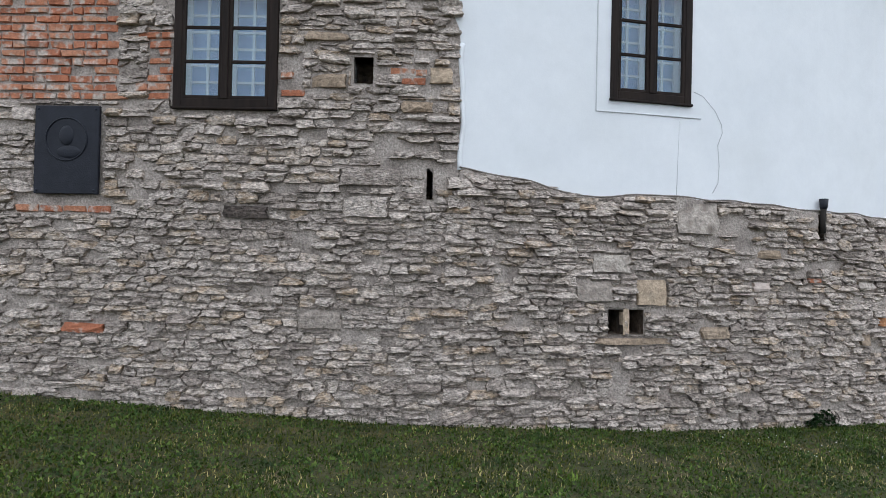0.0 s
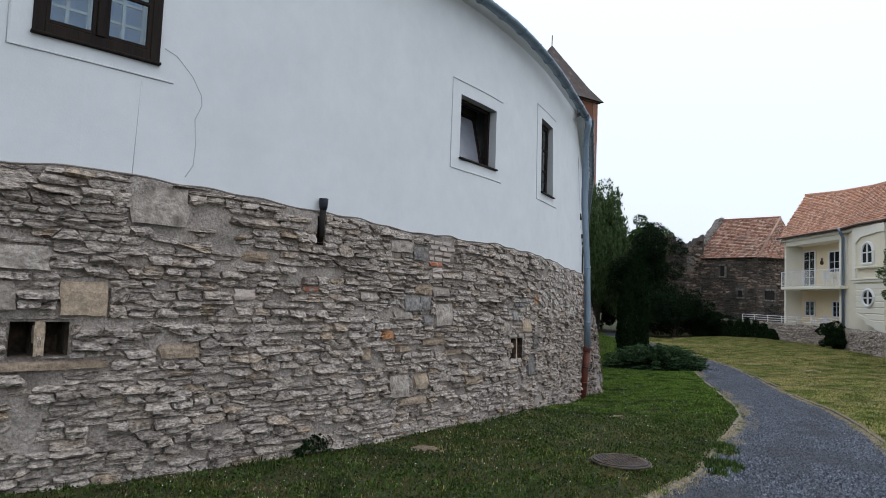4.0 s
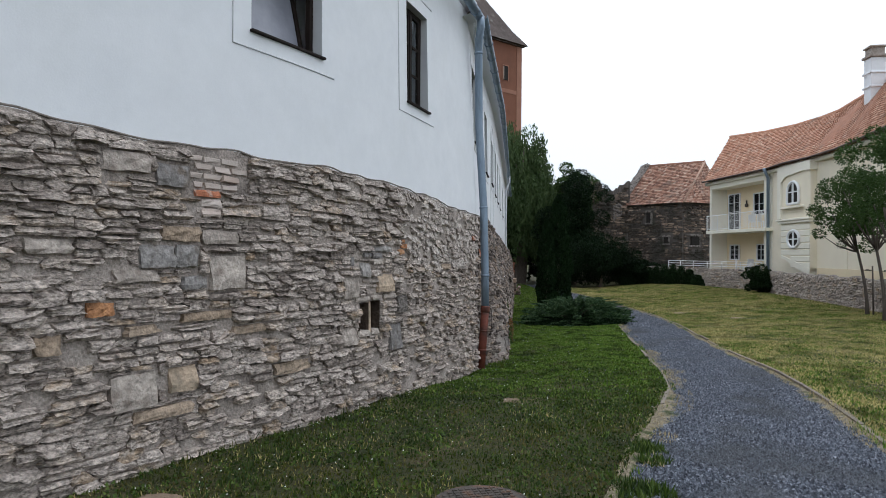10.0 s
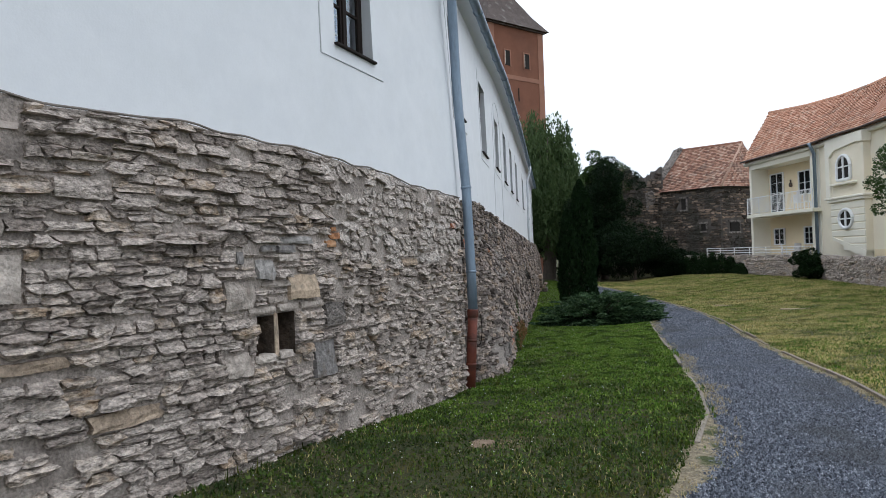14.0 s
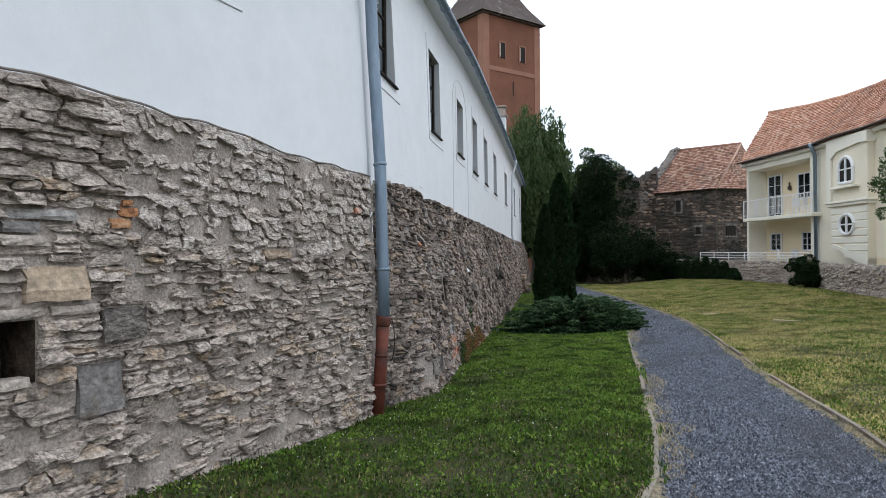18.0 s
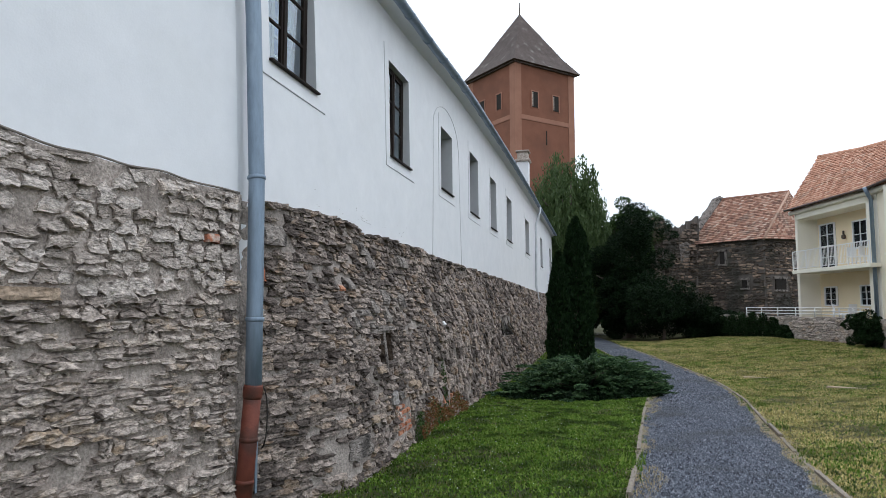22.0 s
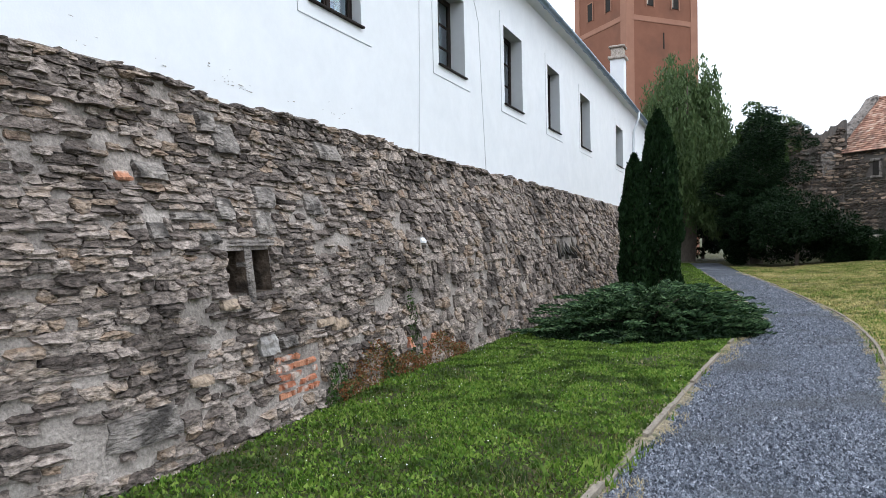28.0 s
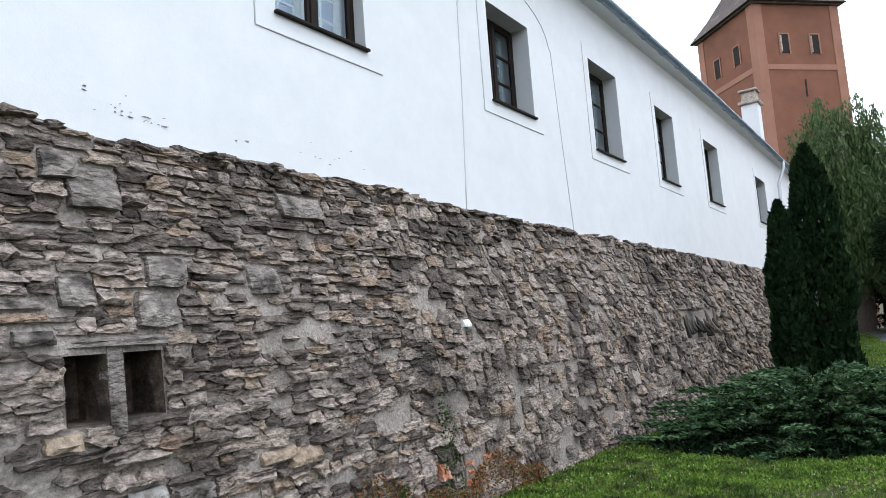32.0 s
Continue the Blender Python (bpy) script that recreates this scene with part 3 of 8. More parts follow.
# worn strips of dry dirt and dead grass between gravel and boards
for name, fx, sgn in (("verge_left", left_x, 1), ("verge_right", right_x, -1)):
    yv = np.arange(-3, 45, 0.08)
    wv = 0.06 + 0.07 * np.sin(yv * 1.3 + sgn) + 0.05 * np.sin(yv * 3.7) + 0.03 * np.sin(yv * 11.0 + sgn) + 0.035 * RNG.normal(size=len(yv))
    wv = np.clip(wv, 0.01, 0.3) + 0.2 * np.exp(-(((yv - 6.2) / 0.9) ** 2)) * (sgn > 0) + 0.1 * (sgn < 0)
    xa, xb = fx(yv) - sgn * 0.1, fx(yv) + sgn * wv
    xm = (xa + xb) / 2
    za, zm, zb = ground_z(xa, yv) - 0.015, ground_z(xm, yv) - 0.004, ground_z(xb, yv) - 0.022
    V = np.concatenate([np.stack([xa, yv, za], -1), np.stack([xm, yv, zm], -1), np.stack([xb, yv, zb], -1)])
    k = np.arange(len(yv) - 1)
    m = len(yv)
    Q = np.concatenate([np.stack([r * m + k, r * m + k + 1, (r + 1) * m + k + 1, (r + 1) * m + k], -1) for r in (0, 1)])
    vo = put(name, np_mesh(name, V, Q), VERGE, None, "worn strip of dry dirt and dead grass beside the gravel", "structure", "verge")
    vo.data.shade_smooth()


# ---- facade: mortar, plaster, openings ----
def top_line(knots, s):
    k = np.array(knots)
    return np.interp(s, k[:, 0], k[:, 1])


A_TOP = [(a_at(y), z) for y, z in ((-2.72, 3.53), (-2.1, 3.4), (-1.6, 3.27), (-0.8, 3.31), (-0.1, 3.3), (0.7, 3.24), (1.3, 3.23), (2.0, 3.19), (3.0, 3.16), (3.6, 3.19), (4.1, 3.17), (4.7, 3.19), (5.6, 3.17), (6.6, 3.14), (7.5, 3.1), (8.2, 3.03), (9.2, 2.98), (9.95, 2.97))]
S_EDGE = a_at(-2.72)


def a_top(s):
    """The upper rim of the bare stone of A, with a high bare patch in its first stretch."""
    s = np.asarray(s, float)
    low = top_line(A_TOP, s) + 0.01 * np.sin(s * 4.1) + 0.008 * np.sin(s * 9.7 + 1)
    high = np.interp(s, [0, a_at(-5.4), a_at(-4.9), a_at(-4.4), a_at(-3.9), a_at(-2.95), a_at(-2.75), S_EDGE], [6.2, 6.0, 5.95, 5.88, 5.72, 5.52, 5.12, 4.8]) + 0.02 * np.sin(s * 6)
    return np.where(s < S_EDGE, high, low)


B_TOP = [(9.7, 2.93), (9.95, 2.93), (10.6, 2.95), (11.6, 3.03), (12.2, 3.0), (12.94, 2.93), (13.6, 2.95), (15.2, 2.97), (17, 2.9), (20, 2.86), (28.5, 2.82), (37, 2.7), (54.5, 2.64)]


def b_top(y):
    return top_line(B_TOP, y) + 0.013 * np.sin(y * 3.7) + 0.01 * np.sin(y * 8.3 + 2)


# openings: along, sill height, head height
A_WINDOWS = {"w1": (a_at(-4.84), a_at(-4.13), 4.15, 5.44), "w2": (a_at(-1.28), a_at(-0.47), 4.44, 5.8), "w3": (a_at(3.76), a_at(4.73), 4.4, 5.36), "w4": (a_at(6.76), a_at(7.56), 4.38, 5.8)}
B_WINDOWS = [(10.62, 11.74, 4.46, 5.98), (14.52, 15.62, 4.34, 5.9), (17.95, 19.06, 4.42, 5.74), (21.2, 22.45, 4.37, 5.95), (24.62, 25.85, 4.37, 5.95), (28.45, 29.9, 4.36, 5.97), (35.0, 36.7, 4.4, 5.97), (43.4, 44.9, 4.25, 5.96), (51.2, 52.7, 4.24, 5.97)]
EAVE, EAVE_B = 6.87, 7.22


def eave_b(y):
    """The height of the straight eave, which rises from the downpipe on."""
    return np.interp(y, [10, 16, 20, 24, 28, 36, 46], [6.66, 6.78, 6.98, 7.07, 7.15, 7.2, 7.2])


def b_upper(y, z, o):
    """Like b_point, with the wall's head following the eave."""
    z = np.asarray(z, float)
    z = np.where(z > 6.2, 6.2 + (z - 6.2) * (eave_b(y) + 0.02 - 6.2) / (EAVE_B - 6.2), z)
    return b_point(y, z, o)


def holed_sheet(fn, s_list, z_list, holes, out, reveal):
    """A sheet over along x height with rectangular holes, whose sides go in by reveal."""
    s = np.unique(np.round(np.concatenate([s_list] + [np.array(h[:2]) for h in holes]), 4))
    z = np.unique(np.round(np.concatenate([z_list] + [np.array(h[2:]) for h in holes]), 4))
    SS, ZZ = np.meshgrid(s, z, indexing="ij")
    v = fn(SS, ZZ, out).reshape(-1, 3)
    idx = np.arange(SS.size).reshape(SS.shape)
    sc, zc = (s[:-1] + s[1:])[:, None] / 2, (z[:-1] + z[1:])[None] / 2
    keep = np.ones((len(s) - 1, len(z) - 1), bool)
    for a, b, c, d in holes:
        keep &= ~((sc > a) & (sc < b) & (zc > c) & (zc < d))
    q = np.stack([idx[:-1, :-1], idx[1:, :-1], idx[1:, 1:], idx[:-1, 1:]], -1)[keep]
    v, q = [v], [q.reshape(-1, 4)]
    count = SS.size
    sides = []
    for a, b, c, d in holes:
        loop = np.array([(a, c), (b, c), (b, d), (a, d)])
        f = fn(loop[:, 0], loop[:, 1], out)
        k = fn(loop[:, 0], loop[:, 1], out - reveal)
        v.append(np.concatenate([f, k]))
        for i in range(4):
            sides.append((count + i, count + (i + 1) % 4, count + 4 + (i + 1) % 4, count + 4 + i))
        count += 8
    return np.concatenate(v), np.concatenate(q), np.array(sides, int).reshape(-1, 4)


def facade(name, fn, s_list, z_list, holes, out, thick, label, materials, reveals=0.2):
    v, q, sides = holed_sheet(fn, s_list, z_list, holes, out, reveals)
    n = len(v)
    s0, s1, z0, z1 = min(s_list), max(s_list), min(z_list), max(z_list)
    ss = np.linspace(s0, s1, 60)
    back = np.concatenate([fn(ss, z0, out - thick), fn(ss, z1, out - thick), fn(ss, z1, out)])
    k = np.arange(59)
    bq = np.concatenate([np.stack([n + k + 1, n + k, n + 60 + k, n + 61 + k], -1), np.stack([n + 60 + k, n + 120 + k, n + 121 + k, n + 61 + k], -1)])
    me = np_mesh(name, np.concatenate([v, back]), np.concatenate([q, sides, bq]))
    ob = put(name, me, materials, None, label, "structure", "wall")
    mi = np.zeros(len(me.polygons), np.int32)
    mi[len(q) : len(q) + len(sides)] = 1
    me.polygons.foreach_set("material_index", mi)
    return ob


s_a = np.arange(0, A_LEN, 0.25)
tall = a_at(1.7)
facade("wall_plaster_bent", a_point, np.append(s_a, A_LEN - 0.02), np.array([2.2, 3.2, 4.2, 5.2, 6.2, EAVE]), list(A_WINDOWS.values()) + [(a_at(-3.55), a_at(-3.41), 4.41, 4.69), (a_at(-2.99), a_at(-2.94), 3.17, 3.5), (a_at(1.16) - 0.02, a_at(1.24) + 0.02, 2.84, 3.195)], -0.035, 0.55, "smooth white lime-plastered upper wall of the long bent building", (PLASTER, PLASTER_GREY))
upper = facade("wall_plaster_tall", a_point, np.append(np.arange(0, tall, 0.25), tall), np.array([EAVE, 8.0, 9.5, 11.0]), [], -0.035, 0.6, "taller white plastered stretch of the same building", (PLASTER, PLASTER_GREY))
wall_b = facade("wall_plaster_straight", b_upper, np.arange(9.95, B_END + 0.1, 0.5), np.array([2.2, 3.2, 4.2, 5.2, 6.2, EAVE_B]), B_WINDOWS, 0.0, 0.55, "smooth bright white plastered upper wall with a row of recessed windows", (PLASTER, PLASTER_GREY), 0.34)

# vents and slots through the bare stone
A_VENTS = [(a_at(-1.29), a_at(-1.15), 1.72, 2.0), (a_at(-1.09), a_at(-0.94), 1.72, 2.0), (a_at(5.41), a_at(5.6), 1.29, 1.66), (a_at(5.66), a_at(5.87), 1.29, 1.67)]
A_SLOTS = [(a_at(-3.55), a_at(-3.41), 4.41, 4.69), (a_at(-2.99), a_at(-2.94), 3.17, 3.5)]
B_VENTS = [(12.64, 12.86, 1.26, 1.62), (12.94, 13.18, 1.26, 1.62)]


def bare_wall(name, fn, s0, s1, step, base, topf, holes, batter, material, label, seed):
    """The mortar bed of a bare stone wall: a rough sheet with holes, a rim at its top and a foot below the ground."""
    s = np.unique(np.round(np.concatenate([np.arange(s0, s1, step), [s1]] + [np.array(h[:2]) for h in holes]), 4))
    nz = 58
    u = np.linspace(0, 1, nz)
    zt, zb = topf(s), base(s) - 0.3
    ZZ = zb[:, None] + (zt - zb)[:, None] * u
    for a, b, c, d in holes:
        for z in (c, d):
            j = np.abs(ZZ - z).argmin(1)
            near = np.nonzero((s >= a - 0.6) & (s <= b + 0.6))[0]
            ZZ[near, j[near]] = z
    ZZ.sort(1)
    SS = np.broadcast_to(s[:, None], ZZ.shape)
    raw = np.stack([SS.ravel() * 1.0, np.full(SS.size, seed), ZZ.ravel()], -1)
    o = batter(SS, ZZ) - 0.012 + (0.014 * vnoise(raw, 2.3) + 0.014 * vnoise(raw, 7.0) + 0.012 * vnoise(raw, 17.0)).reshape(SS.shape)
    v = fn(SS, ZZ, o)
    rim = fn(s, zt, batter(s, zt) - 0.25)
    idx = np.arange(SS.size).reshape(SS.shape)
    q = np.stack([idx[:-1, :-1], idx[1:, :-1], idx[1:, 1:], idx[:-1, 1:]], -1)
    sc, zc = (s[:-1] + s[1:])[:, None] / 2, (ZZ[:-1, :-1] + ZZ[1:, 1:]) / 2
    keep = np.ones(zc.shape, bool)
    for a, b, c, d in holes:
        keep &= ~((sc > a) & (sc < b) & (zc > c) & (zc < d))
    q = [q[keep]]
    n = SS.size
    r = n + np.arange(len(s))
    q.append(np.stack([idx[:-1, -1], idx[1:, -1], r[1:], r[:-1]], -1))
    e = idx[-1]
    end = fn(np.full(nz, s1), ZZ[-1], o[-1] - 0.5)
    m = n + len(s) + np.arange(nz)
    q.append(np.stack([e[:-1], m[:-1], m[1:], e[1:]], -1))
    me = np_mesh(name, np.concatenate([v.reshape(-1, 3), rim, end]), np.concatenate(q))
    me.shade_smooth()
    ob = put(name, me, material, None, label, "structure", "wall")
    # recesses behind the holes
    for a, b, c, d in holes:
        if d - c > 1:
            continue
        loop = np.array([(a, c), (b, c), (b, d), (a, d)])
        f, k = fn(loop[:, 0], loop[:, 1], batter(loop[:, 0], loop[:, 1]) + 0.004), fn(loop[:, 0], loop[:, 1], batter(loop[:, 0], loop[:, 1]) - 0.34)
        qq = [(i, (i + 1) % 4, 4 + (i + 1) % 4, 4 + i) for i in range(4)] + [(4, 5, 6, 7)]
        put("vent_recess", np_mesh("vent_recess", np.concatenate([f, k]), qq), [VENT_STONE], ob, "dark hollow of the vent")
    return ob


def ground_on(fn):
    def f(s):
        p = fn(s, 0.0, 0.2)
        return ground_z(p[..., 0], p[..., 1])
    return f


a_base, b_base = ground_on(a_point), ground_on(b_point)
S_START = 0.4
bare_left = bare_wall("wall_stone_high", a_point, S_START, S_EDGE, 0.06, a_base, a_top, A_SLOTS + [A_WINDOWS["w1"]], lambda s, z: 0.0 * np.asarray(s), MORTAR, "high bare rubble stone patch with brick infill and pale mortar", 3.0)
bare_a = bare_wall("wall_stone_bent", a_point, S_EDGE + 0.001, A_LEN, 0.06, a_base, lambda s: top_line(A_TOP, s) + 0.01 * np.sin(s * 4.1) + 0.008 * np.sin(s * 9.7 + 1), A_VENTS + [(a_at(1.16), a_at(1.24), 2.86, 3.18)], lambda s, z: 0.0 * np.asarray(s), MORTAR, "bent foot wall of flat rubble stones in pale mortar", 9.0)
bare_b = bare_wall("wall_stone_straight", b_point, 9.7, B_END, 0.1, b_base, b_top, B_VENTS, b_batter, MORTAR_OLD, "battered foot wall of dark slate rubble in weathered mortar", 5.0)

# ---- roofs of the long building, gutters and downpipes ----
def roof_strip(name, fn, s, out, z0, back, z1, label):
    a, b, c = fn(s, z0, out), fn(s, z1, -back), fn(s, z0 - 0.04, out)
    d = fn(s, z0 - 0.16, -0.05)
    n = len(s)
    k = np.arange(n - 1)
    rows = [a, b, c, d]
    q = np.concatenate([np.stack([k, k + 1, n + k + 1, n + k], -1), np.stack([2 * n + k, 2 * n + k + 1, k + 1, k], -1), np.stack([3 * n + k, 3 * n + k + 1, 2 * n + k + 1, 2 * n + k], -1)])
    ob = put(name, np_mesh(name, np.concatenate(rows), q), [TILE_OLD, PLASTER], None, label, "structure", "roof")
    mi = np.zeros(3 * (n - 1), np.int32)
    mi[n - 1 :] = 1
    ob.data.polygons.foreach_set("material_index", mi)
    return ob


sa = np.linspace(tall, A_LEN, 40)
roof_strip("roof_bent", a_point, sa, 0.16, EAVE + 0.05, 5.0, EAVE + 3.6, "weathered tiled roof of the bent building part")
roof_strip("roof_straight", b_point, np.linspace(9.6, B_END + 0.4, 40), 0.24, eave_b(np.linspace(9.6, B_END + 0.4, 40)) + 0.05, 5.0, eave_b(np.linspace(9.6, B_END + 0.4, 40)) + 3.6, "weathered tiled roof of the straight building part")
roof_strip("roof_tall", a_point, np.linspace(0, tall + 0.1, 30), 0.35, 11.05, 5.0, 14.5, "tiled roof of the taller building part")


def gutter(name, pts, r, label):
    """A half-round gutter along points, with brackets and a rolled lip."""
    top = thing(name, Matrix.Translation(pts[0]), label, "gutter", kind="structure")
    inv = top.matrix_world.inverted()
    P = [inv @ Vector(p) for p in pts]
    bm = bmesh.new()
    rows = []
    for i, p in enumerate(P):
        d = (P[min(i + 1, len(P) - 1)] - P[max(i - 1, 0)]).normalized()
        side = d.cross(Vector((0, 0, 1))).normalized()
        outer = [bm.verts.new(p + r * (math.cos(a) * side - math.sin(a) * Vector((0, 0, 1)))) for a in np.linspace(0, math.pi, 11)]
        inner = [bm.verts.new(p + (r - 0.008) * (math.cos(a) * side - math.sin(a) * Vector((0, 0, 1)))) for a in np.linspace(math.pi, 0, 11)]
        rows.append(outer + inner)
    m = len(rows[0])
    for a, b in zip(rows, rows[1:]):
        for k in range(m):
            bm.faces.new((a[k], a[(k + 1) % m], b[(k + 1) % m], b[k])).smooth = True
    bm.faces.new(rows[0])
    bm.faces.new(rows[-1][::-1])
    bmesh.ops.recalc_face_normals(bm, faces=bm.faces)
    part("channel", bm, ZINC, top)
    for i in range(0, len(P) - 1):
        p = P[i].lerp(P[i + 1], 0.5)
        d = (P[i + 1] - P[i]).normalized()
        side = d.cross(Vector((0, 0, 1))).normalized()
        arc = [p + (r + 0.006) * (math.cos(a) * side - math.sin(a) * Vector((0, 0, 1))) for a in np.linspace(0, math.pi, 9)]
        part("bracket", tube(arc, 0.012, 6), ZINC, top)
    return top


GUT_Z = EAVE - 0.06
g_s = np.linspace(tall - 0.05, A_LEN - 0.1, 14)
gutter("gutter_bent", [tuple(a_point(s, GUT_Z - 0.2 * max(0.0, (s - a_at(5.0)) / (A_LEN - a_at(5.0))), 0.23)) for s in g_s], 0.085, "grey zinc half-round gutter along the bent eave")
gutter("gutter_straight", [tuple(b_point(y, eave_b(y) - 0.05, 0.32)) for y in np.arange(9.75, B_END + 0.6, 1.1)], 0.085, "grey zinc half-round gutter along the straight eave")


def downpipe(name, pts, r, foot, label, zinc, collars, rust=None):
    """A zinc downpipe along points, with collars and wall clamps, and a rust-brown standpipe below."""
    top = thing(name, Matrix.Translation(foot), label, "downpipe")
    inv = top.matrix_world.inverted()
    part("pipe", tube([inv @ Vector(p) for p in pts], r, 20), zinc, top)
    for p, d in collars:
        p, d = inv @ Vector(p), Vector(d).normalized()
        part("collar", tube([p - d * 0.02, p - d * 0.012, p + d * 0.012, p + d * 0.02], [r + 0.002, r + 0.01, r + 0.01, r + 0.002], 20), zinc, top)
    if rust:
        a, b = [inv @ Vector(p) for p in rust]
        d = (b - a).normalized()
        stand = part("standpipe", tube([a, b], r * 1.04, 20), RUST, top, "rust-brown ribbed standpipe")
        part("socket", tube([b - d * 0.12, b - d * 0.1, b - d * 0.02, b], [r * 1.05, r * 1.16, r * 1.16, r * 1.08], 20), RUST, stand)
        for k in (0.33, 0.62):
            q = a.lerp(b, k)
            part("ring", tube([q - d * 0.02, q, q + d * 0.02], [r * 1.05, r * 1.12, r * 1.05], 20), RUST, stand)
        arc = [b + Vector((r + 0.05 * math.sin(t), 0.03, -0.26 + 0.26 * math.cos(t) - 0.02)) for t in np.linspace(0, 3.1, 9)]
        part("wire_loop", tube(arc, 0.006, 6), DARK, top)
    return top


R1 = 0.072
c1 = Vector((-0.985, 9.98, 1.3))
base1 = Vector((-1.06, 9.95, float(ground_z(-1.0, 10.0)) - 0.02))
elbow = [a_point(A_LEN - 0.2, GUT_Z - 0.24, 0.26), a_point(A_LEN - 0.19, GUT_Z - 0.38, 0.26), a_point(A_LEN - 0.08, GUT_Z - 0.62, 0.18), a_point(A_LEN - 0.02, GUT_Z - 0.8, 0.15)]
downpipe("downpipe", [tuple(p) for p in elbow] + [(-1.13, 10.08, 4.6), (-1.03, 10.03, 3.1), (-0.995, 9.99, 1.9), tuple(c1 - Vector((0, 0, 0.03)))], R1, tuple(base1), "blue-grey zinc downpipe ending in a rust-brown standpipe on the grass", ZINC,
         [((-1.032, 10.03, 3.12), (-0.08, 0.03, 1)), ((-0.994, 9.99, 1.86), (0, 0, 1)), (tuple(a_point(A_LEN - 0.02, GUT_Z - 0.84, 0.15)), (-0.08, 0.03, 1))], (tuple(base1), tuple(c1)))
bx = float(b_line(38.7))
downpipe("downpipe", [(bx + 0.32, 39.1, EAVE_B - 0.12), (bx + 0.31, 39.1, EAVE_B - 0.4), (bx + 0.14, 38.8, EAVE_B - 1.05), (bx + 0.12, 38.7, 3.0), (bx + 0.6, 38.7, -0.3)], 0.06, (bx + 0.6, 38.7, -0.35), "pale galvanised downpipe on the far end of the white wall", ZINC_PALE, [((bx + 0.13, 38.75, 4.6), (0, 0, 1))])

# ---- tower ----
def tower():
    n = Vector((-6.45, 66.8, 0))
    r, l = Vector((0.68, 0.73, 0)).normalized(), Vector((-0.73, 0.68, 0)).normalized()
    m = Matrix.Translation(n) @ Matrix((( r.x, l.x, 0, 0), (r.y, l.y, 0, 0), (0, 0, 1, 0), (0, 0, 0, 1)))
    top = thing("tower", m, "square terracotta-rendered tower with a dark pyramid roof", "tower")
    a, ev = 7.7, 25.7
    wall = part("wall", one_box((0, 0, -1), (a, a, ev)), TOWER, top)
    for nm, lo, hi in (("corner_strip", (-0.06, -0.06, -1), (0.75, 0.75, ev - 0.1)), ("corner_strip", (a - 0.75, -0.06, -1), (a + 0.06, 0.75, ev - 0.1)), ("corner_strip", (-0.06, a - 0.75, -1), (0.75, a + 0.06, ev - 0.1)), ("band", (-0.05, -0.05, 20.0), (a + 0.05, 0.2, 20.45)), ("band", (-0.05, 0.2, 20.0), (0.2, a + 0.05, 20.45)), ("cornice", (-0.25, -0.25, ev - 0.25), (a + 0.25, a + 0.25, ev + 0.02))):
        part(nm, one_box(lo, hi), TOWER_PALE if nm != "cornice" else TILE_OLD, top)
    bm = bmesh.new()
    o = 0.55
    c = [bm.verts.new(p) for p in ((-o, -o, ev - 0.1), (a + o, -o, ev - 0.1), (a + o, a + o, ev - 0.1), (-o, a + o, ev - 0.1))]
    k = [bm.verts.new((a / 2 + (p.co.x - a / 2) * 0.72, a / 2 + (p.co.y - a / 2) * 0.72, ev + 1.6)) for p in c]
    tip = bm.verts.new((a / 2, a / 2, ev + 7.0))
    for i in range(4):
        bm.faces.new((c[i], c[(i + 1) % 4], k[(i + 1) % 4], k[i]))
        bm.faces.new((k[i], k[(i + 1) % 4], tip))
    bm.faces.new(c[::-1])
    part("roof", bm, TILE_OLD, top, "dark weathered tiled pyramid roof")
    part("finial", tube([(a / 2, a / 2, ev + 6.8), (a / 2, a / 2, ev + 8.2)], 0.06, 8), IRON, top)
    for x in (2.1, 4.85):
        for face in (0, 1):
            w = bmesh.new()
            lo, hi = ((x, -0.05, 21.4), (x + 0.75, 0.2, 22.95))
            if face:
                lo, hi = (-0.05, x, 21.4), (0.2, x + 0.75, 22.95)
            win = part("window", box(w, lo, hi), DARK, top, "small dark tower window")
            g = 0.1
            if face:
                part("window_surround", box(box(box(bmesh.new(), (-0.08, x - 0.12, 21.3), (-0.02, x, 23.05)), (-0.08, x + 0.75, 21.3), (-0.02, x + 0.87, 23.05)), (-0.08, x, 22.95), (-0.02, x + 0.75, 23.05)), TOWER_PALE, win)
            else:
                part("window_surround", box(box(box(bmesh.new(), (x - 0.12, -0.08, 21.3), (x, -0.02, 23.05)), (x + 0.75, -0.08, 21.3), (x + 0.87, -0.02, 23.05)), (x, -0.08, 22.95), (x + 0.75, -0.02, 23.05)), TOWER_PALE, win)
                # pale strip for the sliver at the left jamb of the dark opening
                part("casement", one_box((x + 0.03, -0.06, 21.5), (x + 0.16, -0.052, 22.85)), STONE_GREY, win)
    part("slit", one_box((3.9, -0.04, 17.8), (4.02, 0.1, 19.2)), DARK, top)
    return top


tower()


